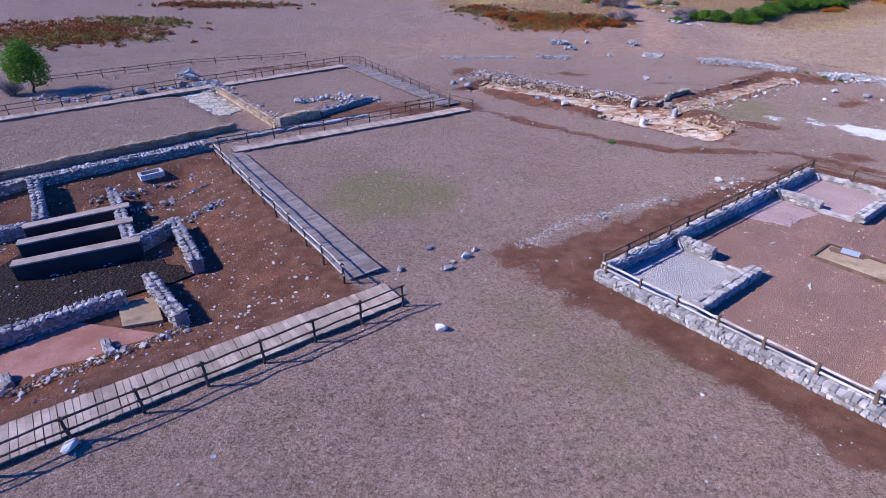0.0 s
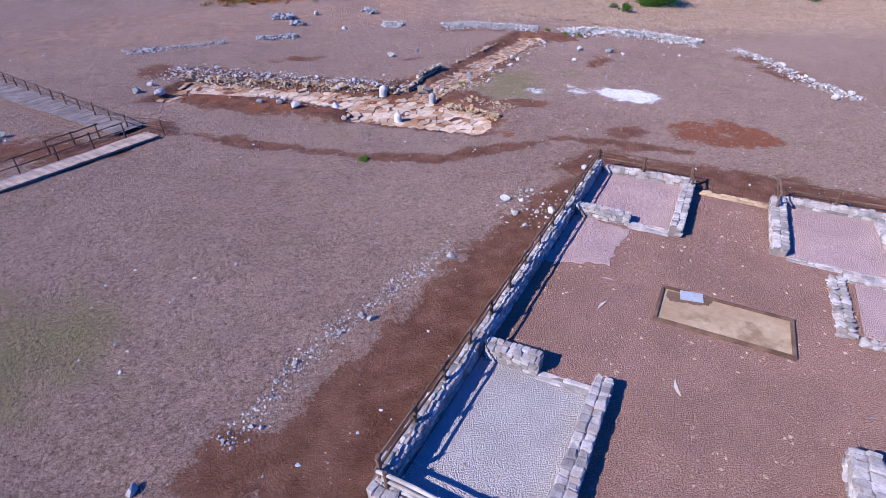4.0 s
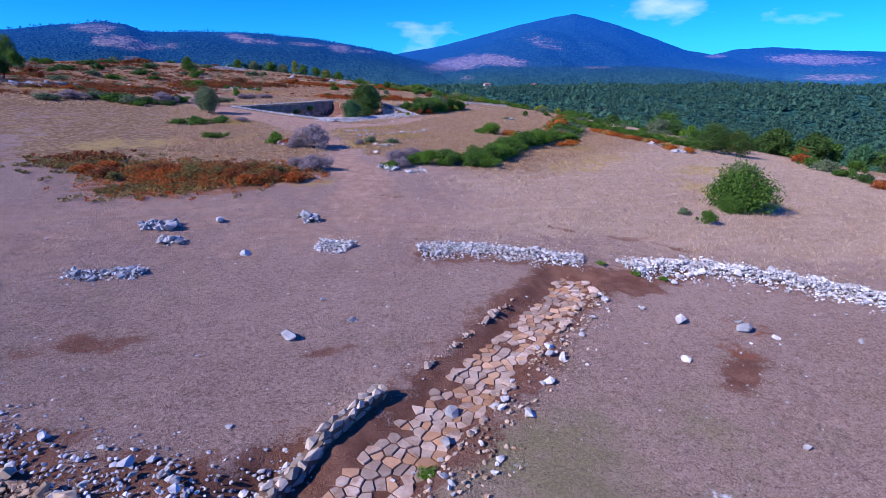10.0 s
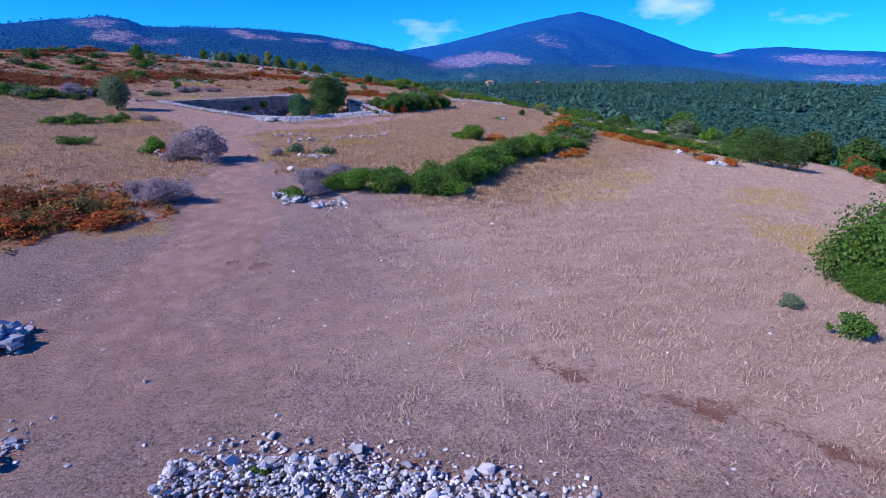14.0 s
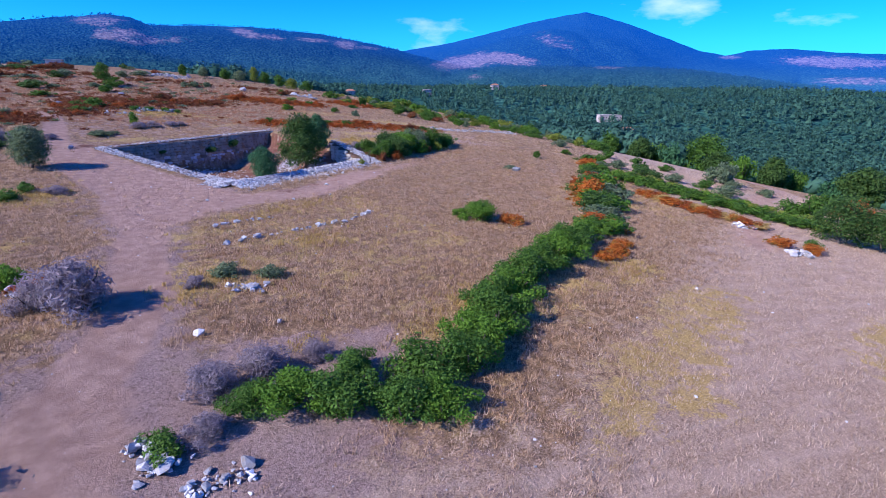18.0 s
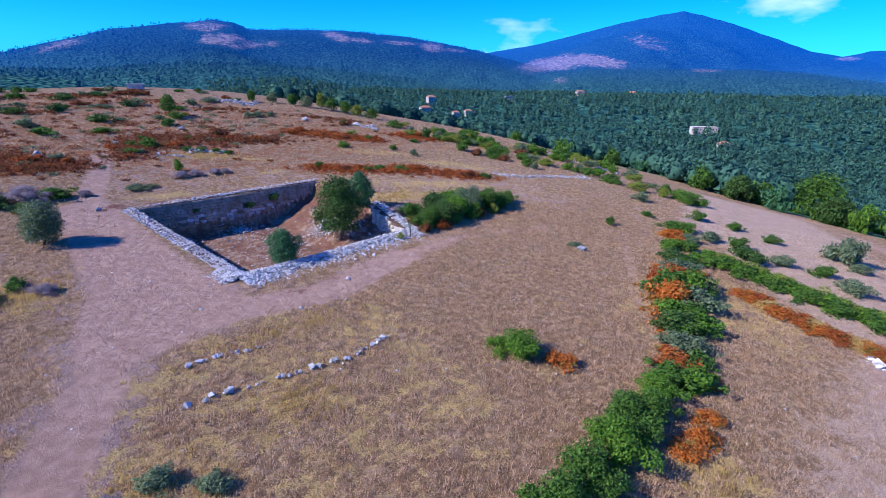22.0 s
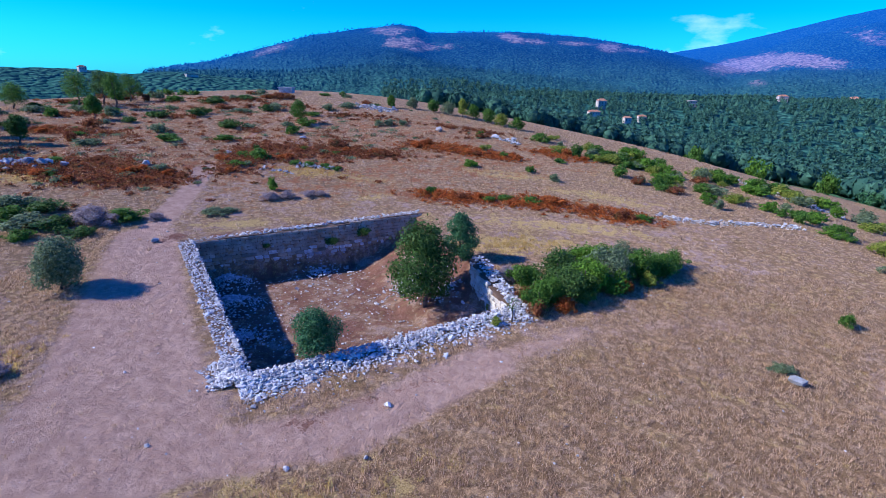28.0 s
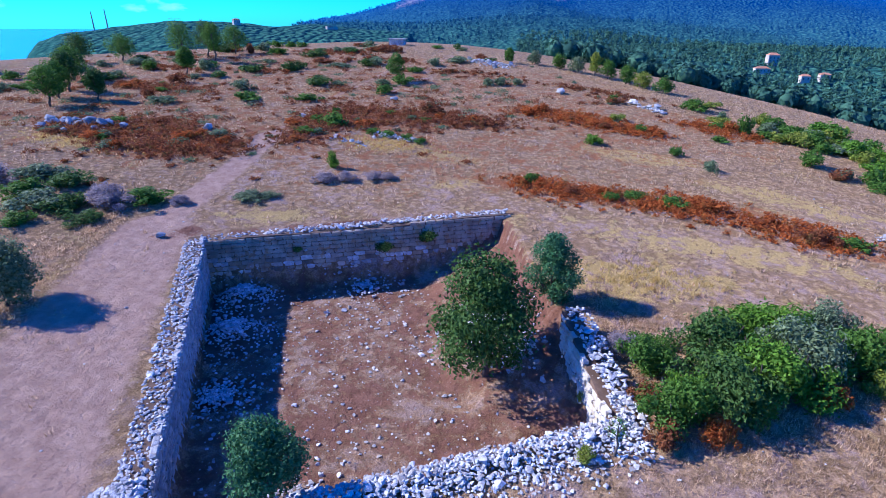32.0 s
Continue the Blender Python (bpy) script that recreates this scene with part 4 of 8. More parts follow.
ragged = maths(n, l, "ADD", sa.outputs["Fac"], maths(n, l, "ADD", maths(n, l, "MULTIPLY", maths(n, l, "SUBTRACT", mid, 0.5), 1.3), maths(n, l, "MULTIPLY", maths(n, l, "SUBTRACT", rough_noise, 0.5), 1.0)))
bare = maths(n, l, "MULTIPLY", ramp(n, l, ragged, 0.42, 0.95, 0.0, 0.85), ramp(n, l, sa.outputs["Fac"], 0.02, 0.25))
v2 = n.new("ShaderNodeTexVoronoi")
v2.inputs["Scale"].default_value = 0.045
l.new(pos, v2.inputs["Vector"])
bare = maths(n, l, "MULTIPLY", bare, ramp(n, l, v2.outputs["Distance"], 0.16, 0.30))   # lone trees on the open slopes
col = mix(n, l, bare, col, mix(n, l, ramp(n, l, rough_noise, 0.4, 0.65), (0.14, 0.105, 0.10), (0.30, 0.225, 0.205)))
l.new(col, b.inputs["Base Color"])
b.inputs["Roughness"].default_value = 1.0
b.inputs["Specular IOR Level"].default_value = 0.0
# distance haze added as a blue glow that grows with range
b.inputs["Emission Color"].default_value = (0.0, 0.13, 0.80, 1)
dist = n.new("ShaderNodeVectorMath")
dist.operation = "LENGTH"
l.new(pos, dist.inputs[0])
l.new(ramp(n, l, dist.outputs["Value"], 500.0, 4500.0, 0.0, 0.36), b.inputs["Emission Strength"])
bump(n, l, b, maths(n, l, "SUBTRACT", 1.0, crown), 1.0, 6.0)
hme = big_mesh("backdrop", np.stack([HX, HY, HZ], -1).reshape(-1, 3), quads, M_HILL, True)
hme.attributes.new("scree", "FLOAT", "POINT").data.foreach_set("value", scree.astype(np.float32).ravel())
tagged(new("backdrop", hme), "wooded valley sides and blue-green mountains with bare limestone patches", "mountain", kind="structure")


# ---- walls, heaps and paving ----
def stone_wall(name, label, p, q, thick, high, base=None, stone=0.22, course=0.15, material=None, category="wall", group="", sunk=0.25, kind="hull", limit=44, core=None):
    """A low drystone wall from p to q in plan, built of squared stones two abreast over a core."""
    fill = material or M_RUBBLE_J
    material = material or M_RUBBLE
    r = random.Random(hash((round(p[0], 1), round(q[1], 1), round(high, 2))) & 0xffff)
    p, q = np.array(p, float), np.array(q, float)
    ln = float(np.linalg.norm(q - p))
    d = (q - p) / ln
    nn = np.array((-d[1], d[0]))
    ang = math.atan2(d[1], d[0])
    zb = lambda c: (gz(c[0], c[1]) if base is None else base)
    mid = (p + q) / 2
    wall = thing(name, label, category, (mid[0], mid[1], zb(mid)), group)
    k = max(1, int(round(ln / 1.5)))
    vs, fs = [], []
    for i in range(k + 1):
        c = p + d * ln * i / k
        z = zb(c)
        for s in (-1, 1):
            e = c + nn * s * (thick / 2 - 0.05 if kind == "block" else thick * 0.38)
            vs += [(e[0], e[1], z - sunk), (e[0], e[1], z + high - (0.05 if kind == "block" else 0.10))]
    for i in range(k):
        a, b2 = 4 * i, 4 * i + 4
        fs += [(a, a + 1, b2 + 1, b2), (a + 2, b2 + 2, b2 + 3, a + 3), (a + 1, a + 3, b2 + 3, b2 + 1)]
    fs += [(0, 2, 3, 1), (4 * k, 4 * k + 1, 4 * k + 3, 4 * k + 2)]
    part("core", mesh("core", vs, fs, core or M_MORTAR), wall)
    spare = []
    made = 0
    rows = max(1, int(round(high / course)))
    ch = high / rows
    for j in range(rows):
        for s in (-1, 1):
            x = r.uniform(-0.1, 0.1)
            while x < ln - 0.08:
                w = min(stone * r.uniform(0.65, 1.5), ln - x)
                c = p + d * (x + w / 2) + nn * s * thick * 0.26
                at = (c[0], c[1], zb(c) + (j + 0.5) * ch + r.uniform(-0.03, 0.03))
                args = (at, (w * (1.02 if kind == "block" else 1.3), thick * r.uniform(0.46, 0.58) * (1 if kind == "block" else 1.2), ch * r.uniform(0.85, 1.15) * (1 if kind == "block" else 1.4)), (r.uniform(-.10, .10), r.uniform(-.10, .10), ang + r.uniform(-.10, .10)))
                if made < limit and j == rows - 1:
                    piece("stone", kind, material, wall, *args, r)
                    made += 1
                else:
                    spare.append(args)
                x += w
    if spare:
        tagged(part("stone_fill", heap_mesh("stone_fill", kind, spare, fill), wall), kind="stuff")
    return wall


def rubble(name, label, pts, wide, high, count, size, material=None, joined=None, extra=0, seed=1, category="rubble", group="", spread=1.0, low=0.35):
    """A bank of loose stones along a line: the larger ones single, the small fill joined."""
    material, joined = material or M_LIME, joined or M_LIME_J
    r = random.Random(seed)
    pts = [np.array(p, float) for p in pts]
    seg = [float(np.linalg.norm(b2 - a)) for a, b2 in zip(pts[:-1], pts[1:])]
    c0 = np.mean(pts, 0)
    bank = thing(name, label, category, (c0[0], c0[1], gz(*c0)), group)

    def spot():
        t = r.uniform(0, sum(seg))
        for k, s in enumerate(seg):
            if t <= s:
                break
            t -= s
        d = (pts[k + 1] - pts[k]) / seg[k]
        off = r.gauss(0, 0.42) * spread
        c = pts[k] + d * t + np.array((-d[1], d[0])) * off * wide
        return c, math.exp(-(off / 0.5) ** 2)

    for _ in range(count):
        c, h = spot()
        s = size * r.choice((0.7, 0.8, 1.0, 1.0, 1.3, 1.7)) * r.uniform(0.8, 1.2)
        z = gz(c[0], c[1]) + high * h * r.uniform(0.3, 1.0) + s * 0.18
        piece("stone", "hull", material, bank, (c[0], c[1], z), (s * r.uniform(0.9, 1.4), s * r.uniform(0.8, 1.1), s * r.uniform(0.55, 0.85)), (r.uniform(-.5, .5), r.uniform(-.5, .5), r.uniform(0, 6.3)), r)
    if extra:
        st = []
        for _ in range(extra):
            c, h = spot()
            s = size * r.uniform(0.3, 0.75)
            st.append(((c[0], c[1], gz(c[0], c[1]) + high * h * r.uniform(0.0, 0.9) + s * 0.15), (s * 1.2, s, s * 0.75), (r.uniform(-.6, .6), r.uniform(-.6, .6), r.uniform(0, 6.3))))
        tagged(part("rubble_fill", heap_mesh("rubble_fill", "hull", st, joined), bank), kind="stuff")
    return bank


def clip_cell(poly, a, b2):
    """Keep the part of poly nearer to a than to b2."""
    m, d = (a + b2) / 2, b2 - a
    out2 = []
    for k in range(len(poly)):
        p, q = poly[k], poly[(k + 1) % len(poly)]
        sp, sq = (p - m) @ d, (q - m) @ d
        if sp <= 0:
            out2.append(p)
        if sp * sq < 0:
            out2.append(p + (q - p) * (sp / (sp - sq)))
    return out2


def paving(name, label, outline, across, length, material, seed, lift, joint=0.035, rough=0.34, limit=300, gaps=0.0, bed=M_EARTHCORE, keep=None):
    """Irregular stone flags: each a cell of its own with open joints."""
    r = random.Random(seed)
    outline = [np.array(p, float) for p in outline]
    d = outline[-1] - outline[0] if length is None else np.array(length[0], float)
    d = d / np.linalg.norm(d)
    nn = np.array((-d[1], d[0]))
    a, b2 = (across, across) if isinstance(across, float) else across
    org = np.mean(outline, 0)
    us = [(p - org) @ d for p in outline]
    vs = [(p - org) @ nn for p in outline]
    seeds = []
    i = 0
    u = min(us)
    while u < max(us) + a:
        v = min(vs) - r.uniform(0, b2)
        while v < max(vs) + b2:
            seeds.append(org + d * (u + r.uniform(-rough, rough) * a) + nn * (v + r.uniform(-rough, rough) * b2))
            v += b2
        u += a
        i += 1
    pts = [tuple(p) for p in outline]
    inside = [c for c in seeds if quad(c[0], c[1], pts) < 0.05]
    floor = thing(name, label, "paving", (org[0], org[1], gz(*org)), kind="structure")
    made = 0
    for c in inside:
        if made >= limit:
            break
        if r.random() < gaps or (keep and not keep(c, r)):
            continue
        near = sorted((s for s in seeds if s is not c), key=lambda s: (s - c) @ (s - c))[:14]
        poly = [c + np.array(k) * 1.4 * max(a, b2) for k in ((-1, -1), (1, -1), (1, 1), (-1, 1))]
        for s in near:
            poly = clip_cell(poly, c, s)
        if len(poly) < 3:
            continue
        m = np.mean(poly, 0)
        poly = [m + (p - m) * (1 - joint / (np.linalg.norm(p - m) + 1e-6)) for p in poly]
        z = [gz(*p) for p in poly]
        zt = float(np.mean(z)) + lift + r.uniform(-0.012, 0.012)
        tilt = [(r.uniform(-.01, .01)) for _ in poly]
        v2, f2 = prism(poly, zt - lift - 0.05, [zt + t for t in tilt], 0.02)
        part("slab", mesh("slab", v2, f2, r.choice(material) if isinstance(material, tuple) else material), floor)
        made += 1
    return floor


def patch(name, label, quadpts, material, lift, category, n=14, kind="structure", rag=0.0):
    """A thin spread of gravel following the ground inside four corners."""
    a, b2, c, d = [np.array(p, float) for p in quadpts]
    vs, fs = [], []
    for i in range(n + 1):
        for j in range(n + 1):
            u, v = i / n, j / n
            p = a * (1 - u) * (1 - v) + b2 * u * (1 - v) + c * u * v + d * (1 - u) * v
            edge = min(u, v, 1 - u, 1 - v)
            if rag and edge == 0:
                p = p + np.array((random.uniform(-rag, rag), random.uniform(-rag, rag)))
            z = lz(p[0], p[1]) + lift
            vs.append((p[0], p[1], z))
    m = n + 1
    for i in range(n):
        for j in range(n):
            fs.append((i * m + j, (i + 1) * m + j, (i + 1) * m + j + 1, i * m + j + 1))
    k = len(vs)
    rim = [i * m for i in range(m)] + [n * m + j for j in range(1, m)] + [i * m + n for i in range(n - 1, -1, -1)] + [j for j in range(n - 1, 0, -1)]
    vs += [(vs[i][0], vs[i][1], vs[i][2] - 0.12) for i in rim]
    for i in range(len(rim)):
        j = (i + 1) % len(rim)
        fs.append((rim[j], rim[i], k + i, k + j))
    return tagged(new(name, mesh(name, vs, fs, material)), label, category, kind=kind)


# ---- boardwalks and fences ----
PLANKS = {}


def boardwalk(label, p, q, wide, material, lift=0.16):
    p, q = np.array(p, float), np.array(q, float)
    ln = float(np.linalg.norm(q - p))
    d = (q - p) / ln
    nn = np.array((-d[1], d[0]))
    ang = math.atan2(d[1], d[0])
    mid = (p + q) / 2
    walkway = thing("boardwalk", label, "boardwalk", (mid[0], mid[1], gz(*mid)), "boardwalks round the dig")
    if material.name not in PLANKS:
        v, f = box(-.5, -.5, -.5, .5, .5, .5)
        PLANKS[material.name] = mesh("plank", v, f, material)
    n = int(ln / 0.19)
    z0, z1 = lz(*p) + lift, lz(*q) + lift
    zs = [lz(*(p + d * ln * t)) + lift for t in (0, .25, .5, .75, 1)]
    for k in range(n):
        t = (k + 0.5) / n
        c = p + d * ln * t
        z = float(np.interp(t, (0, .25, .5, .75, 1), zs))
        m = Matrix.LocRotScale((c[0] + nn[0] * random.uniform(-.02, .02), c[1] + nn[1] * random.uniform(-.02, .02), z + random.uniform(-.006, .006)), Euler((0, 0, ang + random.uniform(-.012, .012))), (ln / n - 0.012, wide + random.uniform(-.03, .03), 0.04))
        part("plank", PLANKS[material.name], walkway, "", m)
    for s in (-0.38, 0.38):
        a, b2 = p + nn * s * wide, q + nn * s * wide
        v = []
        for e, z in ((a, z0), (b2, z1)):
            for w, h in ((-.05, -.14), (.05, -.14), (.05, -.03), (-.05, -.03)):
                v.append((e[0] + nn[0] * w, e[1] + nn[1] * w, z + h))
        part("bearer", mesh("bearer", v, [(0, 1, 5, 4), (1, 2, 6, 5), (2, 3, 7, 6), (3, 0, 4, 7), (3, 2, 1, 0), (4, 5, 6, 7)], M_PLANK_D), walkway)
    return walkway


def fence(label, pts, gap=1.8, tall=0.95, posts=None, rails=None, lift=0.0, post_r=0.045, rail_r=0.035, seed=3, levels=(0.52, 0.95), over=0.18, lash=True):
    """A pole fence: round posts with two rails lashed to them."""
    posts, rails = posts or M_POLE_D, rails or M_POLE_D
    r = random.Random(seed)
    spots = []
    for k, (a, b2) in enumerate(zip(pts[:-1], pts[1:])):
        a, b2 = np.array(a, float), np.array(b2, float)
        n = max(1, int(round(np.linalg.norm(b2 - a) / gap)))
        spots += [a + (b2 - a) * i / n for i in range(n)]
    spots.append(np.array(pts[-1], float))
    c0 = spots[len(spots) // 2]
    fe = thing("pole_fence", label, "fence", (c0[0], c0[1], gz(*c0)), "pole fences of the site")
    tops = []
    for k, c in enumerate(spots):
        z = lz(*c) + lift
        lean = (r.uniform(-.03, .03), r.uniform(-.03, .03))
        v, f = pole((c[0], c[1], z - 0.3), (c[0] + lean[0], c[1] + lean[1], z + tall + r.uniform(0.0, 0.06)), post_r * 1.1, post_r * 0.9, seed * 100 + k)
        po = part("post", mesh("post", v, f, posts), fe)
        tops.append((c, z))
        if lash and seed in (11, 12):
            for h in levels:
                v, f = pole((c[0] - .07, c[1], z + h * tall), (c[0] + .07, c[1], z + h * tall + .01), rail_r * 1.25, rail_r * 1.25, k, 6, 0.004)
                part("lashing", mesh("lashing", v, f, posts), po)
    for k in range(len(tops) - 1):
        (a, za), (b2, zb) = tops[k], tops[k + 1]
        d = (b2 - a) / np.linalg.norm(b2 - a)
        for h in levels:
            s, e = a - d * over * r.uniform(0.4, 1), b2 + d * over * r.uniform(0.4, 1)
            v, f = pole((s[0], s[1], za + h * tall + r.uniform(-.03, .03)), (e[0], e[1], zb + h * tall + r.uniform(-.03, .03)), rail_r * r.uniform(.95, 1.2), rail_r * r.uniform(.7, .95), seed * 500 + k * 3 + int(h * 10), 6, 0.014)
            part("rail", mesh("rail", v, f, rails), fe)
    return fe


# ---- the house with its gravelled rooms ----
def house_wall(s0, w0, s1, w1, thick=0.45, high=0.5, label="low drystone house wall of pale limestone", **kw):
    kw.setdefault("kind", "block")
    return stone_wall("house_wall", label, site(s0, w0), site(s1, w1), thick, high, group="walls of the house", **kw)


house_wall(0.2, 0.0, 21.0, 0.0, 0.42, 0.62, "long low limestone house wall under a pole fence", stone=0.22)
house_wall(0.0, -0.2, 0.0, 17.5, 0.5, 0.45, "long outer limestone wall bedded in mortar", stone=0.16)
house_wall(5.35, 0.35, 5.35, 2.0, 0.5, 0.60)
house_wall(5.15, 2.0, 5.15, 3.5, 0.35, 0.14, "flat threshold stones between two rooms", course=0.14, stone=0.6, kind="block")
house_wall(0.4, 3.75, 5.5, 3.75, 0.5, 0.50)
house_wall(15.6, 0.35, 15.6, 2.6, 0.45, 0.55)
house_wall(15.4, 2.6, 15.4, 4.2, 0.45, 0.16, "flat white threshold slabs between two rooms", course=0.16, stone=0.7, kind="block")
house_wall(15.3, 4.45, 20.7, 4.45, 0.5, 0.55)
house_wall(20.9, 0.3, 20.9, 4.4, 0.45, 0.40, "low mortared wall at the end of a room", stone=0.3, course=0.2)
house_wall(20.3, 5.0, 20.1, 8.0, 0.35, 0.16, "row of flat kerb stones beside bare soil", course=0.16, stone=0.55, material=M_OCHRE)
house_wall(15.5, 8.2, 20.5, 8.2, 0.55, 0.55)
house_wall(20.8, 8.2, 20.8, 18.0, 0.45, 0.40, stone=0.3, course=0.2)
house_wall(15.4, 8.5, 15.2, 12.0, 0.3, 0.12, "low line of edging stones round a gravelled room", course=0.12, stone=0.3)
house_wall(15.3, 12.2, 20.6, 12.2, 0.5, 0.32)
house_wall(14.8, 10.2, 14.8, 17.5, 0.45, 0.26)
house_wall(11.0, 10.0, 14.6, 10.0, 0.55, 0.24, "low tumbled wall of limestone rubble", kind="hull")
house_wall(10.9, 10.4, 10.9, 17.5, 0.45, 0.20, "low tumbled wall of limestone rubble", kind="hull")
house_wall(0.4, 9.65, 5.7, 9.65, 0.6, 0.62)
house_wall(5.75, 10.1, 5.75, 13.2, 0.35, 0.20, "long whitened kerb along a gravelled room", material=M_ASHLAR, course=0.2, stone=1.2, kind="block")
house_wall(5.75, 13.6, 5.75, 17.5, 0.5, 0.34)

patch("gravel_floor", "brown gravel laid over the courtyard of the house", [site(0.2, 0.2), site(20.6, 0.2), site(20.6, 17.8), site(0.2, 17.8)], M_GRAVEL, 0.05, "gravel", 40)
patch("gravel_floor", "pale grey gravel floor of a small walled room", [site(0.3, 0.25), site(5.15, 0.25), site(5.05, 3.55), site(0.3, 3.55)], M_GREYGRAVEL, 0.075, "gravel")
patch("gravel_floor", "pink gravel floor of a small walled room", [site(15.7, 0.25), site(20.7, 0.25), site(20.7, 4.25), site(15.6, 4.25)], M_PINK, 0.075, "gravel")
patch("gravel_floor", "spill of pink gravel beside a wall", [site(11.1, 0.25), site(15.4, 0.25), site(14.9, 2.7), site(11.9, 2.5)], M_PINK, 0.072, "gravel", 12, rag=0.12)
patch("gravel_floor", "pink gravel floor of a walled room", [site(15.5, 8.5), site(20.6, 8.5), site(20.6, 12.0), site(15.5, 12.0)], M_PINK, 0.075, "gravel")
patch("gravel_floor", "white gravel floor of a walled room", [site(15.2, 12.5), site(20.6, 12.5), site(20.6, 17.8), site(15.2, 17.8)], M_GREYGRAVEL, 0.075, "gravel")
patch("gravel_floor", "pink gravel floor of a walled room", [site(11.3, 10.5), site(14.6, 10.6), site(14.6, 17.8), site(11.2, 17.8)], M_PINK, 0.08, "gravel")
patch("gravel_floor", "pink gravel floor of a large walled room", [site(0.4, 10.0), site(5.6, 10.0), site(5.6, 17.8), site(0.4, 17.8)], M_PINK, 0.075, "gravel")
r = random.Random(9)
st = []
for _ in range(1500):
    c = site(r.uniform(0.6, 20.2), r.uniform(0.5, 17.5))
    g = 0.05 + 0.07 * r.random() ** 2
    st.append(((c[0], c[1], lz(*c) + 0.055), (g * 1.3, g, g * 0.8), (0, 0, r.uniform(0, 6))))
tagged(new("loose_pebbles", heap_mesh("loose_pebbles", "hull", st, M_OCHRE_J)), "loose reddish pebbles over the gravel courtyard", "pebbles", kind="stuff")
# the open trench in the courtyard
tr = [site(9.25, 4.55), site(11.25, 4.55), site(11.1, 8.5), site(9.15, 8.5)]
patch("clay_floor", "bare yellow clay in an open test trench", tr, M_SAND, 0.10, "clay", 10)
trench = thing("trench_frame", "weathered timber frame round an open test trench", "frame", (*site(10.2, 6.5), gz(*site(10.2, 6.5))))
for k in range(4):
    a, c = np.array(tr[k]), np.array(tr[(k + 1) % 4])
    d = (c - a) / np.linalg.norm(c - a)
    nn = np.array((-d[1], d[0])) * 0.05
    v = []
    for e in (a - d * 0.06, c + d * 0.06):
        z = lz(*e)
        for w, h in ((-1, 0.0), (1, 0.0), (1, 0.17), (-1, 0.17)):
            v.append((e[0] + nn[0] * w, e[1] + nn[1] * w, z + h))
    part("board", mesh("board", v, [(0, 1, 5, 4), (1, 2, 6, 5), (2, 3, 7, 6), (3, 0, 4, 7), (3, 2, 1, 0), (4, 5, 6, 7)], M_POLE_B), trench)
c = site(11.0, 5.5)
patch("soil_heap", "dark red soil left in a corner of the trench", [site(11.1, 4.7), site(11.1, 6.2), site(10.75, 6.0), site(10.5, 4.8)], M_EARTHCORE, 0.112, "soil", 6, rag=0.05)
z = lz(*c) + 0.13
v, f = box(-0.36, -0.22, 0, 0.36, 0.22, 0.05)
plate = tagged(new("plate", mesh("plate", [Vector(p) for p in v], f, M_SHEET)), "blue-grey sheet lying in a test trench", "sheet")
plate.matrix_world = Matrix.Translation((c[0], c[1], z)) @ Euler((0.05, 0.03, -0.75)).to_matrix().to_4x4()
for s, w, a in ((9.3, 2.9, 0.3), (10.9, 2.7, -0.9), (6.4, 5.6, 1.0)):
    c = site(s, w)
    v = []
    for i in range(7):
        t = i / 6
        hw = 0.05 * math.sin(math.pi * min(max(t, 0.08), 0.92))
        v += [((t - .5) * 0.6, hw + 0.05 * math.sin(3 * t), 0.0), ((t - .5) * 0.6, -hw + 0.05 * math.sin(3 * t), 0.012)]
    rag2 = tagged(new("plastic_scrap", mesh("plastic_scrap", v, [(2 * i, 2 * i + 1, 2 * i + 3, 2 * i + 2) for i in range(6)], M_POLE_W)), "crumpled strip of pale plastic on the gravel", "scrap", "scraps on the gravel")
    rag2.matrix_world = Matrix.Translation((c[0], c[1], lz(*c) + 0.075)) @ Euler((0, 0, a)).to_matrix().to_4x4()

fence("brown pole fence on a house wall", [site(0.15, -0.05), site(20.9, -0.05)], 1.55, 0.62, M_POLE_B, M_POLE_B, 0.55, 0.06, 0.04, 5, (0.5, 0.97))
fence("brown pole fence across the end of a room", [site(20.95, 0.0), site(20.95, 4.45)], 2.2, 0.75, M_POLE_B, M_POLE_B, 0.36, 0.06, 0.04, 6, (0.5, 0.97))
fence("short brown pole fence down a room wall", [site(20.9, 4.5), site(20.0, 4.6)], 1.0, 0.75, M_POLE_B, M_POLE_B, 0.2, 0.06, 0.04, 7, (0.5, 0.97))
fence("fence of pale peeled rails on stumpy brown posts", [site(0.05, 0.2), site(0.05, 9.6)], 1.65, 0.45, M_POLE_B, M_POLE_W, 0.42, 0.07, 0.045, 8, (0.35, 0.85), 0.3)
fence("brown pole fence round the far rooms", [site(20.9, 8.1), site(20.9, 17.5)], 2.1, 0.75, M_POLE_B, M_POLE_B, 0.36, 0.06, 0.04, 9, (0.5, 0.97))
fence("short brown pole fence at a room corner", [site(19.2, 8.1), site(20.9, 8.1)], 1.7, 0.75, M_POLE_B, M_POLE_B, 0.45, 0.06, 0.04, 10, (0.5, 0.97))

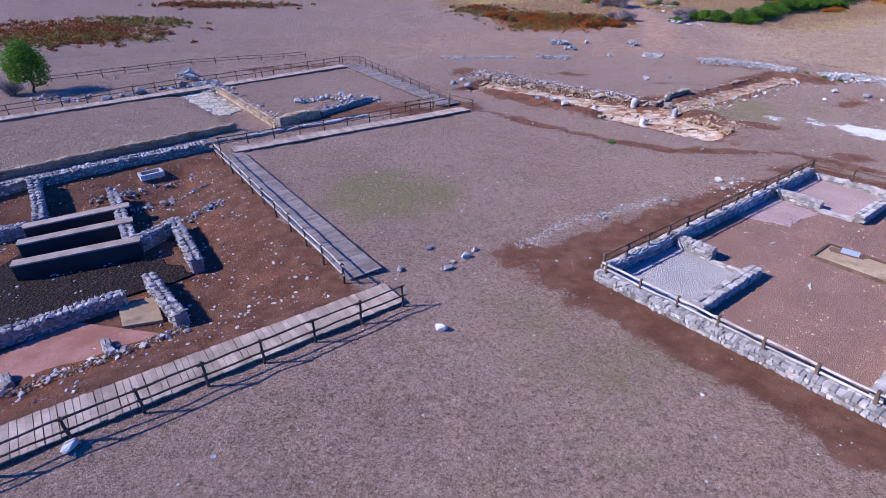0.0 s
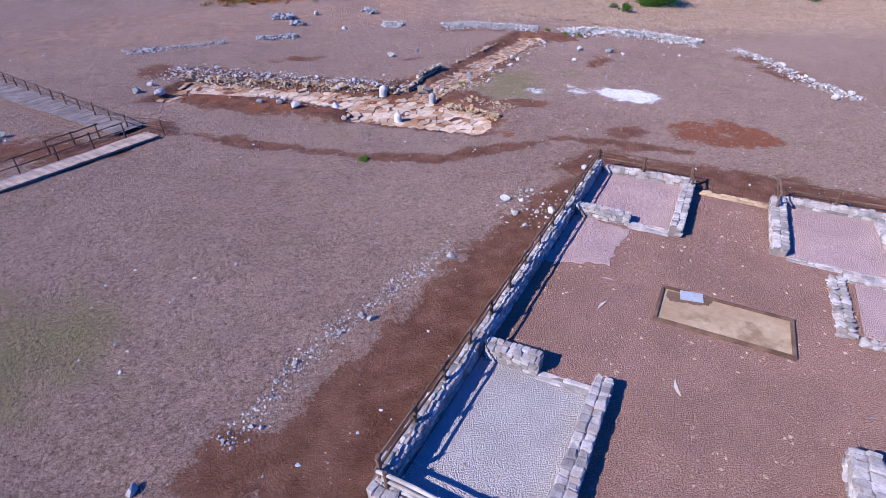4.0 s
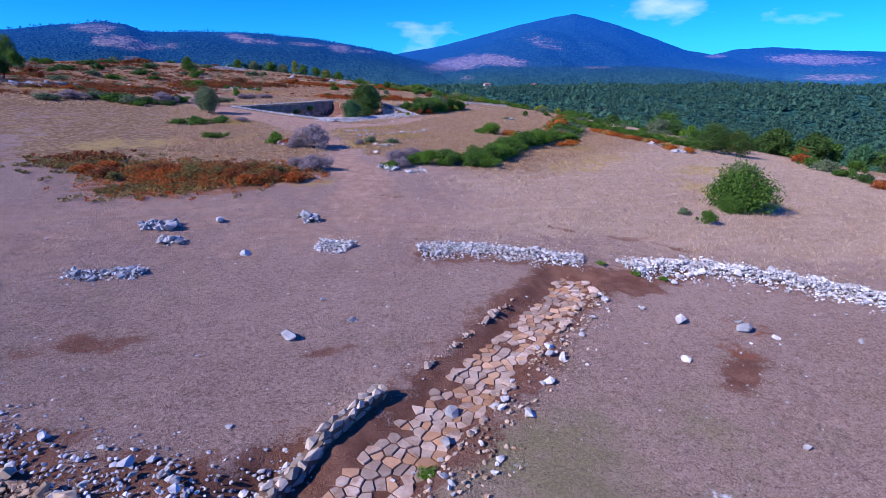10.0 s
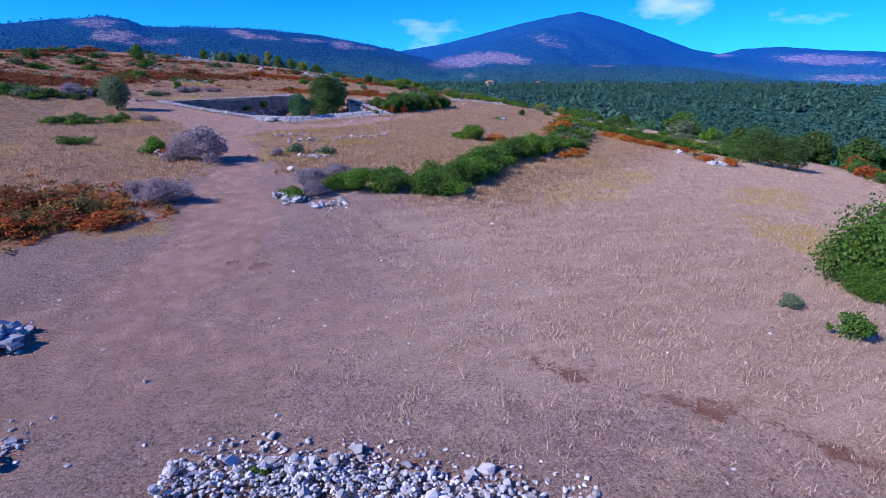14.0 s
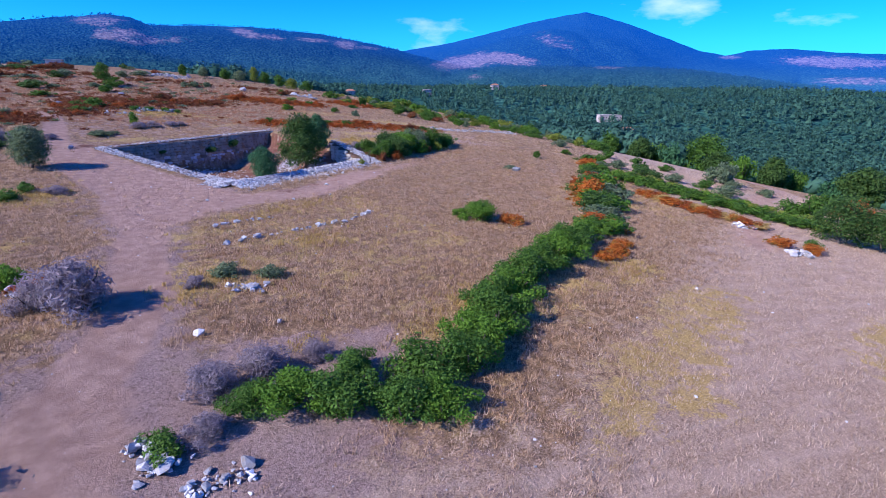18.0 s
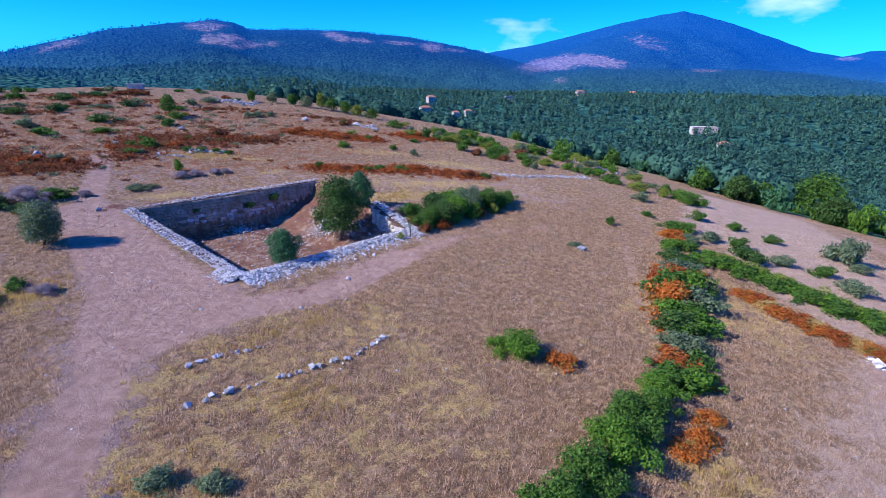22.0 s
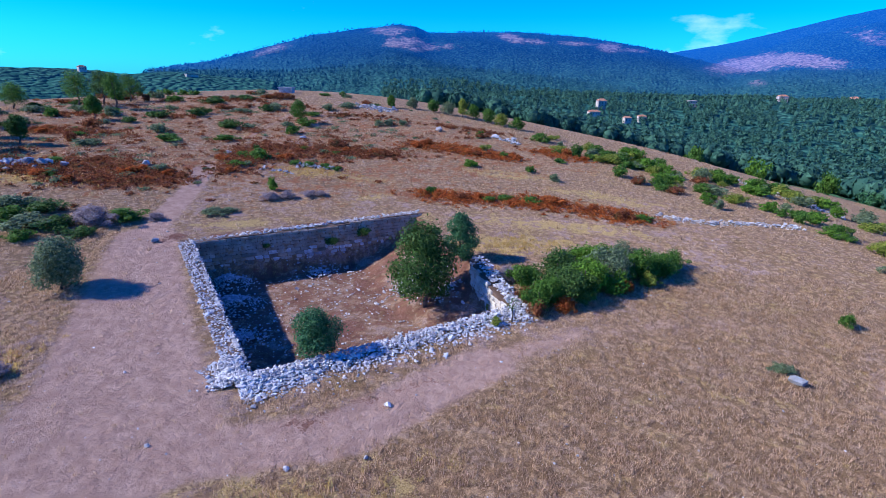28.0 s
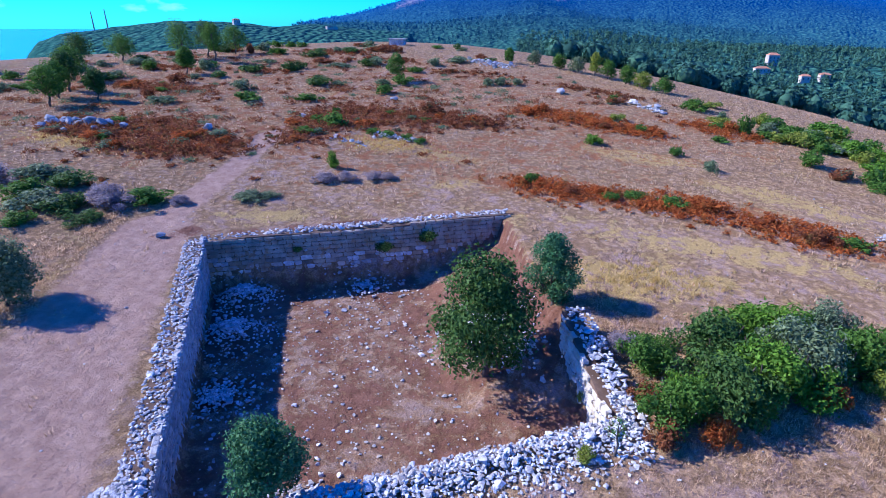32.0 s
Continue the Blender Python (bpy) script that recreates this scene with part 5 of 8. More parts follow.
# ---- boardwalks round the dig ----
boardwalk("boardwalk of weathered planks beside the dig", (-21.0, 3.6), (-2.0, 17.55), 1.55, M_PLANK)
# darker planks: the shade on this boardwalk is put into their colour
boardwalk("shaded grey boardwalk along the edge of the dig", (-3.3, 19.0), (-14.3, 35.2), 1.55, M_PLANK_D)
boardwalk("pale boardwalk across the grass", (-14.6, 36.3), (2.3, 47.2), 1.3, M_PLANK)
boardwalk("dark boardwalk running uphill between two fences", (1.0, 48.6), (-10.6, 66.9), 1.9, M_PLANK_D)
boardwalk("boardwalk along the upper edge of the ruins", (-11.2, 66.4), (-40.0, 43.8), 1.4, M_PLANK)
fence("dark pole fence along a boardwalk", [(-20.4, 2.7), (-1.62, 16.72)], 1.82, 0.98, seed=11)
fence("silvery pole fence along the edge of the dig", [(-4.1, 18.4), (-15.4, 35.2)], 2.0, 0.98, M_POLE_D, M_POLE_W, seed=12)
fence("dark pole fence along a boardwalk over the grass", [(-15.6, 36.6), (0.8, 47.6)], 2.0, 0.95, M_POLE_B, M_POLE_B, seed=13)
fence("dark pole fence beside the uphill boardwalk", [(2.9, 47.2), (0.9, 49.2), (-9.6, 67.6), (-11.6, 67.6)], 1.9, 0.95, M_POLE_B, M_POLE_B, seed=14)
fence("dark pole fence along the upper edge of the ruins", [(-11.9, 67.3), (-27.0, 56.4), (-41.0, 44.6)], 2.1, 0.95, M_POLE_B, M_POLE_B, seed=15)
fence("short dark pole fence by a side path", [(-19.3, 60.4), (-19.9, 62.2)], 1.8, 0.9, M_POLE_B, M_POLE_B, seed=16)
fence("short dark pole fence beside the end of a boardwalk", [(-0.6, 48.2), (-3.0, 46.6)], 1.5, 0.9, M_POLE_B, M_POLE_B, seed=17)
fence("low pole fence beside a footpath", [(-17.0, 72.0), (-30.0, 68.0), (-42.0, 60.0)], 2.6, 0.7, M_POLE_B, M_POLE_B, seed=18, lash=False)

# ---- the dig with its sunken walls ----
def dig_wall(p, q, thick, high, label, **kw):
    kw.setdefault("group", "walls of the dig")
    kw.setdefault("limit", 60)
    return stone_wall("excavated_wall", label, p, q, thick, high, **kw)


GREYW = "excavated wall of grey limestone rubble"
dig_wall((-24.2, 29.9), (-21.6, 25.9), 0.6, 0.85, GREYW, stone=0.22)
dig_wall((-23.4, 24.6), (-21.4, 25.4), 0.55, 0.8, GREYW, stone=0.22)
dig_wall((-19.6, 29.6), (-15.0, 22.7), 0.6, 0.9, GREYW, stone=0.22)
dig_wall((-15.2, 22.9), (-14.2, 25.3), 0.55, 0.85, GREYW, stone=0.22)
dig_wall((-14.3, 25.7), (-11.3, 21.1), 0.6, 0.75, "excavated wall of grey limestone rubble ending in a boulder", stone=0.22)
dig_wall((-22.0, 11.5), (-13.3, 18.6), 0.6, 0.7, "long excavated wall of pink-grey stones", stone=0.21)
dig_wall((-13.0, 20.0), (-10.1, 16.6), 0.55, 0.75, GREYW, stone=0.21)
dig_wall((-30.0, 25.5), (-16.6, 37.0), 0.8, 0.62, "long retaining wall of grey rubble behind the dig", stone=0.22)
dig_wall((-31.0, 28.6), (-16.2, 41.8), 0.5, 0.55, "terrace wall of tawny stones in grass", stone=0.38, course=0.2, material=M_OCHRE, kind="block")
dig_wall((-29.8, 27.2), (-15.6, 39.2), 0.4, 0.18, "kerb of pale slabs along an old lane", stone=0.9, course=0.18)
dig_wall((-15.6, 39.2), (-6.2, 45.6), 0.6, 0.16, "line of long pale kerb blocks beside the boardwalk", stone=1.3, course=0.16, material=M_ROCK, kind="block", core=M_EARTHCORE)
for a, c in (((-14.4, 26.6), (-12.6, 28.2)), ((-18.6, 27.6), (-14.2, 31.0)), ((-21.0, 29.0), (-15.8, 32.6))):
    rubble("rubble_line", "line of grey stones in red soil", [a, c], 0.5, 0.15, 26, 0.22, M_ROCK, M_LIME_J, 40, int(a[0] * -7))
# three walls whose sides are black: deep shade put into the material
for a, c in (((-21.6, 24.8), (-17.4, 27.2)), ((-20.6, 22.9), (-16.2, 25.2)), ((-19.4, 20.8), (-14.7, 22.9))):
    a, c = np.array(a), np.array(c)
    d = (c - a) / np.linalg.norm(c - a)
    nn = np.array((-d[1], d[0])) * 0.28
    z = lz(*a) - 0.95
    lag = thing("covered_wall", "ruined wall with shaded sides painted black and a bare grey top", "wall", (*(a + c) / 2, z), "covered walls of the dig")
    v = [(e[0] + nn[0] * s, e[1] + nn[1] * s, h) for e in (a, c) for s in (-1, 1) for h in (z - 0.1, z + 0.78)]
    part("sheeting", mesh("sheeting", v, [(0, 1, 5, 4), (2, 6, 7, 3), (0, 2, 3, 1), (4, 5, 7, 6), (1, 3, 7, 5)], M_SHADED), lag)
    v = [(e[0] + nn[0] * q, e[1] + nn[1] * q, h) for e in (a - d * 0.04, c + d * 0.04) for q in (-1.12, 1.12) for h in (z + 0.784, z + 0.86)]
    part("capping", mesh("capping", v, [(0, 1, 5, 4), (2, 6, 7, 3), (0, 2, 3, 1), (4, 5, 7, 6), (1, 3, 7, 5), (0, 4, 6, 2)], M_PLANK), lag)
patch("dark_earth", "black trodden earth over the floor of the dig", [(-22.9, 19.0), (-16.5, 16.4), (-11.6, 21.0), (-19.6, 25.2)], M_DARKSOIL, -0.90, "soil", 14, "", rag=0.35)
patch("pink_floor", "red mortar floor of a ruined room by a wall", [(-26.0, 25.0), (-23.6, 23.6), (-22.2, 25.6), (-24.6, 27.6)], M_TILE, -0.86, "floor", 8)
patch("ochre_floor", "bare ochre bottom of a sunken basin", [(-13.7, 18.5), (-12.3, 18.9), (-11.2, 17.2), (-12.6, 16.8)], M_SAND, -0.82, "floor", 6)
patch("pink_floor", "pink mortar floor of a ruined room", [(-21.0, 10.5), (-13.6, 12.8), (-11.0, 16.4), (-14.6, 17.2)], M_TILE, -0.88, "floor", 10)
dig_wall((-15.2, 14.0), (-14.4, 13.2), 0.3, 0.25, "small upright slab beside a sunken basin", stone=0.8, course=0.25, kind="block")
dig_wall((-12.7, 15.8), (-12.0, 14.9), 0.3, 0.25, "small upright slab beside a sunken basin", stone=0.8, course=0.25, kind="block")
rubble("rubble_line", "ragged edge of whitish stones above a floor", [(-15.6, 11.4), (-12.2, 14.4), (-9.8, 16.5)], 0.6, 0.2, 60, 0.17, M_LIME, M_OCHRE_J, 420, 21)
tank2 = thing("stone_trough", "small rectangular trough of pale slabs", "trough", (-18.6, 32.4, gz(-18.6, 32.4)))
for (x0, y0, x1, y1) in ((-.7, -.45, .7, -.3), (-.7, .3, .7, .45), (-.7, -.3, -.55, .3), (.55, -.3, .7, .3)):
    v, f = box(x0, y0, -0.05, x1, y1, 0.28)
    part("slab", mesh("slab", v, f, M_LIME), tank2, "", Matrix.Translation((-18.6, 32.4, gz(-18.6, 32.4))) @ Euler((0, 0, 0.68)).to_matrix().to_4x4())

# the old street and the ashlar terrace behind it
dig_wall((-22.4, 55.2), (-13.1, 42.7), 0.6, 0.5, "terrace wall of pale ochre blocks above an old street", stone=0.5, course=0.24, material=M_OCHRE, kind="block")
rubble("terrace_wall", "tumbled end of a terrace wall of grey limestone", [(-25.0, 58.8), (-23.4, 57.2), (-21.6, 54.2)], 1.1, 0.5, 60, 0.34, M_ROCK, M_LIME_J, 420, 34, "wall")
rubble("terrace_wall", "loose grey stones along the top of a terrace wall", [(-21.2, 54.6), (-16.6, 48.4), (-12.6, 43.2)], 0.7, 0.1, 50, 0.26, M_LIME, M_LIME_J, 160, 35, "wall")
dig_wall((-13.0, 42.4), (-10.4, 45.4), 0.8, 0.75, "corner of large tawny blocks in shade", stone=0.9, course=0.38, material=M_OCHRE, kind="block")
dig_wall((-10.2, 45.6), (-6.8, 50.6), 0.7, 0.5, "tumbled wall of dark stones", stone=0.6, course=0.3, material=M_ROCK)
paving("old_street", "worn street of pale flat stones", [(-26.6, 55.0), (-24.9, 56.9), (-13.0, 42.9), (-14.6, 41.4)], 0.42, None, M_ASHLAR, 5, 0.08, limit=160)
rubble("boulder_row", "row of blue-grey boulders in dry grass", [(-13.2, 50.0), (-9.8, 52.4), (-8.2, 50.2), (-6.2, 51.6)], 1.2, 0.2, 34, 0.44, M_ROCK, M_LIME_J, 60, 31)
rubble("boulder_row", "pale boulders along a grassy bank", [(-29.2, 63.6), (-27.0, 60.2)], 1.0, 0.3, 26, 0.6, M_ROCK, M_LIME_J, 40, 32)
rubble("boulder_row", "scattered grey boulders by a fence", [(-40, 52.5), (-33, 52.8), (-24, 57.8)], 1.6, 0.1, 22, 0.65, M_ROCK, M_LIME_J, 30, 33)

# ---- the paved road and its side lane ----
paving("paved_road", "excavated road of large polygonal limestone flags", [(2.6, 55.5), (5.4, 59.6), (20.6, 46.6), (22.9, 41.3), (20.4, 39.2)], (0.52, 0.72), [(0.80, -0.60)], (M_SLAB, M_SLAB, M_SLABO, M_SLAB), 3, 0.022, 0.017, 0.45, 300, 0.02, keep=lambda c, r: along(c[0], c[1], MOUND) > 1.2 + r.uniform(-.3, .4) and (c[0] > 7.2 or r.random() < 0.75))
paving("paved_lane", "side lane of small irregular paving stones", [(18.9, 48.0), (20.6, 46.6), (39.6, 60.4), (38.2, 61.6)], (0.42, 0.41), [(0.80, 0.60)], (M_SLAB2, M_SLAB2, M_SLABO), 4, 0.035, 0.03, 0.42, 300, 0.03, keep=lambda c, r: r.random() < 1.25 - 0.4 * max(0.0, math.sin(c[0] * 0.75) * math.sin(c[1] * 1.1)) - max(0.0, c[0] - 37) * 0.25)
rubble("road_kerb", "kerb of tawny broken blocks along the road", [(5.2, 60.1), (9.6, 56.6), (14.2, 52.9), (19.0, 48.9)], 0.34, 0.30, 130, 0.32, M_OCHRE, M_OCHRE_J, 420, 44, "kerb")
rubble("road_kerb", "low kerb of rubble along the end of the road", [(21.1, 45.6), (22.2, 43.6), (23.2, 41.2)], 0.4, 0.22, 50, 0.28, M_OCHRE, M_OCHRE_J, 160, 45, "kerb")
rubble("lane_kerb", "thin flush kerb stones along the side lane", [(21.2, 46.6), (29.4, 52.5)], 0.14, 0.02, 26, 0.30, M_SLAB2, M_OCHRE_J, 40, 49, "kerb")
rubble("lane_kerb", "thin flush kerb stones along the side lane", [(30.4, 53.2), (38.4, 58.9)], 0.16, 0.02, 24, 0.28, M_SLAB2, M_OCHRE_J, 50, 50, "kerb")
stone_wall("lane_kerb", "row of dark squared blocks along the side lane", (20.2, 50.4), (24.6, 53.5), 0.5, 0.50, stone=0.42, course=0.25, material=M_DARKBLOCK, category="kerb", core=M_EARTHCORE)
rubble("lane_kerb", "low kerb stones along the side lane", [(26.8, 54.7), (33.6, 59.4)], 0.14, 0.03, 24, 0.24, M_SLAB2, M_OCHRE_J, 40, 57, "kerb")
rubble("road_bank", "bank of tumbled limestone above the road", [(3.6, 62.4), (12.6, 55.0), (18.8, 50.2)], 2.6, 0.22, 170, 0.20, M_LIME, M_LIME_J, 1100, 41)
rubble("road_bank", "bank of tawny stones at the end of the road", [(22.7, 45.6), (24.4, 43.4), (24.8, 41.6)], 0.9, 0.06, 24, 0.20, M_OCHRE, M_OCHRE_J, 130, 42)
rubble("road_edge", "loose stones along the lower edge of the road", [(7.6, 54.4), (10.6, 51.6), (13.6, 48.0)], 0.9, 0.1, 40, 0.24, M_LIME, M_OCHRE_J, 160, 43)
rubble("lane_stones", "loose stones strewn beside the lane", [(23.0, 47.0), (29.0, 51.4), (38.8, 58.4)], 1.3, 0.05, 50, 0.24, M_LIME, M_OCHRE_J, 260, 46)
rubble("lane_stones", "loose stones in a pit beside the lane", [(19.0, 50.4), (21.6, 51.6)], 1.0, 0.05, 20, 0.24, M_LIME, M_LIME_J, 90, 47)
rubble("lane_stones", "flat dark stepping blocks across the lane mouth", [(20.4, 49.2), (23.4, 47.4)], 0.3, 0.1, 7, 0.62, M_DARKBLOCK, M_OCHRE_J, 6, 48, spread=0.4)
for k, (x, y, h, w) in enumerate([(17.9, 49.35, 0.85, 0.55), (20.63, 46.6, 0.85, 0.5), (16.98, 44.1, 0.75, 0.5)]):
    r = random.Random(90 + k)
    vs, fs = [], []
    rings = 6
    for i in range(rings + 1):
        t = i / rings
        rad = w / 2 * (1.0 + 0.12 * math.sin(t * 3)) * (1 if t < 0.75 else math.sqrt(max(0.03, 1 - ((t - 0.75) / 0.26) ** 2)))
        for a in range(10):
            th = 2 * math.pi * a / 10
            q = rad * r.uniform(0.92, 1.08)
            vs.append((math.cos(th) * q, math.sin(th) * q * 0.85, t * h))
    for i in range(rings):
        for a in range(10):
            b2 = (a + 1) % 10
            fs.append((i * 10 + a, i * 10 + b2, (i + 1) * 10 + b2, (i + 1) * 10 + a))
    fs.append(tuple(range(rings * 10, rings * 10 + 10)))
    ob = tagged(new("kerb_bollard", mesh("kerb_bollard", vs, fs, M_LIME, True)), "rounded white guard stone standing beside the road", "stone", "guard stones of the road")
    ob.matrix_world = Matrix.Translation((x, y, gz(x, y) - 0.08)) @ Euler((0.04, 0.05, k)).to_matrix().to_4x4()

# ---- single stones ----
for k, (x, y, s, lab) in enumerate([
        (0.97, 20.6, 0.45, "grey"), (-0.66, 21.5, 0.35, "grey"), (0.15, 19.6, 0.4, "grey"), (-0.17, 15.3, 0.5, "white"), (1.4, 21.3, 0.35, "grey"), (0.4, 20.2, 0.25, "grey"), (-1.9, 19.6, 0.35, "white"), (-10.2, 10.0, 0.5, "white"),
        (13.8, 47.5, 0.75, "white"), (11.2, 48.2, 0.8, "white"), (10.4, 49.6, 0.6, "grey"), (9.2, 50.6, 0.5, "grey"), (39.8, 54.3, 0.7, "white"), (41.9, 52.5, 0.8, "grey"), (42.6, 51.4, 0.35, "white"), (42.4, 53.2, 0.35, "white"), (37.0, 51.4, 0.4, "white"),
        (22.3, 59.1, 0.8, "white"), (25.7, 50.5, 0.5, "white"), (26.6, 52.0, 0.55, "grey"), (20.6, 78.7, 0.8, "white"), (15.2, 52.0, 0.7, "white"), (17.0, 30.5, 0.5, "white"), (18.2, 28.5, 0.45, "white"), (17.6, 30.0, 0.3, "white"),
        (16.6, 29.0, 0.3, "white"), (22.6, 31.8, 0.45, "white"), (24.0, 33.0, 0.2, "white"), (3.0, 56.5, 0.8, "grey"), (1.4, 57.4, 0.7, "grey"), (2.4, 58.6, 0.6, "white"), (7.6, 61.4, 0.5, "white"), (46.2, 49.8, 0.35, "white"), (47.4, 49.0, 0.3, "white"),
        (21.6, 70.9, 0.6, "grey"), (25.2, 59.8, 0.4, "grey"), (24.5, 62.6, 0.3, "white"), (43.85, 110.4, 0.55, "grey"), (45.0, 104.6, 0.4, "white"), (40.6, 104.3, 0.7, "white"), (54.5, 134.3, 0.4, "white"), (55.1, 139.3, 0.5, "white"), (50.2, 133.0, 0.4, "white"),
        (41.6, 134.0, 0.35, "white"), (36.0, 141.0, 0.3, "white"), (86.0, 145.8, 1.2, "grey"), (6.4, 195.8, 1.5, "grey"), (-4.0, 191.0, 1.6, "grey"), (-9.5, 190.6, 2.2, "grey"), (-12.6, 189.6, 1.8, "grey"), (-14.5, 187.0, 1.4, "grey"), (-10.0, 186.6, 1.2, "grey"),
        (16.0, 206.5, 1.2, "grey"), (53.2, 239.5, 2.0, "white"), (25.4, 222.0, 1.4, "grey"), (71.0, 236.0, 1.8, "grey"), (36.0, 171.0, 0.8, "grey"), (24.4, 165.9, 0.8, "grey"), (8.4, 24.8, 0.3, "white"), (12.4, 27.0, 0.35, "white"), (48.1, 34.5, 0.7, "white"), (36.0, 45.8, 0.3, "white")]):
    r = random.Random(700 + k)
    vs, fs = hull(800 + k, 0.85, 18)
    ob = tagged(new("boulder", big_mesh("boulder", vs, fs, M_LIME if lab == "white" else M_ROCK)), ("pale limestone boulder lying on dry grass" if lab == "white" else "grey weathered boulder lying on dry grass"), "boulder", "single boulders")
    ob.matrix_world = Matrix.LocRotScale((x, y, gz(x, y) + s * 0.22), Euler((r.uniform(-.2, .2), r.uniform(-.2, .2), r.uniform(0, 6))), (s * r.uniform(1.0, 1.3), s * r.uniform(0.75, 1.0), s * r.uniform(0.7, 0.95)))

# ---- rubble banks on the terrace ----
rubble("stone_bank", "bank of white field stones above the lane", [(31.8, 68.0), (35.4, 67.2), (40.9, 63.0)], 1.7, 0.45, 150, 0.20, extra=2200, seed=51)
rubble("stone_bank", "bank of white field stones beside the lane end", [(42.6, 60.8), (46.6, 60.2), (50.2, 57.4), (53.6, 52.0)], 2.2, 0.45, 140, 0.28, extra=2300, seed=52)
rubble("stone_bank", "thin line of white field stones downhill", [(55.0, 49.0), (53.6, 44.0), (50.6, 38.0), (49.5, 33.5)], 1.1, 0.25, 60, 0.26, extra=600, seed=53)
rubble("stone_heap", "small heap of white stones with weeds", [(26.2, 71.4), (28.0, 70.2)], 1.4, 0.3, 60, 0.22, extra=500, seed=54)
rubble("stone_heap", "small heap of grey blocks on bare ground", [(26.6, 78.4), (26.8, 76.4)], 0.7, 0.45, 50, 0.38, M_ROCK, extra=60, seed=55)
rubble("stone_heap", "small heap of large grey blocks", [(15.6, 78.9), (17.6, 78.0)], 0.8, 0.45, 34, 0.5, M_ROCK, extra=40, seed=56)
rubble("stone_heap", "small heap of large grey blocks", [(17.0, 75.0), (18.2, 74.4)], 0.6, 0.25, 16, 0.5, M_ROCK, extra=20, seed=57)
rubble("stone_heap", "low bank of grey stones in grass", [(12.4, 70.6), (16.2, 69.6)], 0.9, 0.3, 50, 0.26, M_ROCK, extra=300, seed=58)
rubble("stone_heap", "long low bank of grey stones in grass", [(0.4, 70.4), (9.6, 70.4)], 1.0, 0.2, 50, 0.24, M_ROCK, extra=400, seed=59)
rubble("pebble_line", "line of small white pebbles along bare soil", [(3.4, 21.6), (6.2, 24.2), (9.2, 25.8), (13.2, 28.0)], 0.7, 0.02, 60, 0.11, extra=480, seed=60, spread=0.9)
rubble("pebble_line", "stray stones across bare soil", [(16.4, 30.2), (19.6, 27.6)], 2.4, 0.0, 40, 0.14, extra=90, seed=61)
rubble("stone_line", "row of grey stones sunk in dry grass", [(42.4, 119.2), (46.4, 121.0), (51, 122.6), (54.3, 124.0)], 0.5, 0.15, 26, 0.36, M_ROCK, extra=10, seed=62, spread=0.5)
rubble("stone_line", "row of grey stones sunk in dry grass", [(41.8, 124.2), (44.0, 125.4), (47.3, 126.4)], 0.5, 0.12, 14, 0.34, M_ROCK, extra=8, seed=63, spread=0.5)
rubble("stone_line", "two grey stones sunk in dry grass", [(54.3, 124.2), (57.4, 126.8)], 0.4, 0.12, 9, 0.36, M_ROCK, extra=4, seed=64, spread=0.5)
rubble("stone_heap", "white stones among yellow grass", [(42.4, 110.4), (44.8, 109.8)], 0.7, 0.2, 16, 0.36, extra=30, seed=65)
rubble("stone_heap", "white stones at the foot of a hedge", [(38.2, 95.6), (39.6, 93.6)], 1.0, 0.3, 40, 0.35, extra=70, seed=66)
rubble("stone_heap", "white stones at the foot of a hedge", [(40.0, 92.2), (42.4, 92.6)], 0.8, 0.15, 24, 0.3, extra=40, seed=67)
rubble("stone_heap", "white stones in a thorny bank", [(29.8, 113.6), (32.6, 112.6)], 0.9, 0.3, 30, 0.36, extra=40, seed=68)
rubble("field_wall", "tumbled field wall of white stones", [(88.6, 188.4), (94.0, 186.4), (103.0, 188.6), (112.0, 190.6)], 1.1, 0.45, 70, 0.36, extra=460, seed=69)
rubble("field_wall", "tumbled field wall of white stones on the brow", [(132.0, 209.5), (126.0, 221.0), (118.0, 238.0)], 1.2, 0.5, 40, 0.5, extra=300, seed=70)
rubble("stone_heap", "white stones among green scrub", [(29.6, 202.4), (36.8, 201.4)], 1.0, 0.4, 40, 0.5, extra=60, seed=71)
rubble("stone_line", "grey stones in yellow grass", [(24.6, 199.4), (31.0, 197.4)], 0.8, 0.1, 24, 0.4, M_ROCK, extra=30, seed=72)
rubble("rock_outcrop", "broken grey rock outcrop on the hilltop", [(28, 266), (40, 262)], 3.0, 0.6, 40, 0.8, M_ROCK, extra=140, seed=73)
rubble("rock_outcrop", "low grey rock outcrop among bracken", [(-16, 189.5), (-6, 191)], 2.0, 0.6, 40, 0.9, M_ROCK, extra=30, seed=74)
rubble("rock_outcrop", "white rocks above a bracken bank", [(72, 233), (66, 238)], 1.2, 0.3, 24, 0.8, extra=30, seed=75)
rubble("stone_heap", "white stones in a red-leaved bank", [(100.4, 117.6), (103.4, 118.2)], 1.0, 0.2, 26, 0.5, extra=40, seed=76)
rubble("stone_heap", "white stones in a red-leaved bank", [(97.0, 108.6), (99.0, 107.4)], 1.0, 0.2, 20, 0.5, extra=30, seed=77)
r = random.Random(5)
st = []
for _ in range(2600):
    x, y = r.uniform(-30, 60), r.uniform(8, 82)
    if quad(x, y, DIG) < 0 and r.random() < 0.5:
        continue
    s = 0.05 + 0.10 * r.random() ** 3
    st.append(((x, y, gz(x, y) + s * 0.2), (s * 1.3, s, s * 0.7), (0, 0, r.uniform(0, 6))))
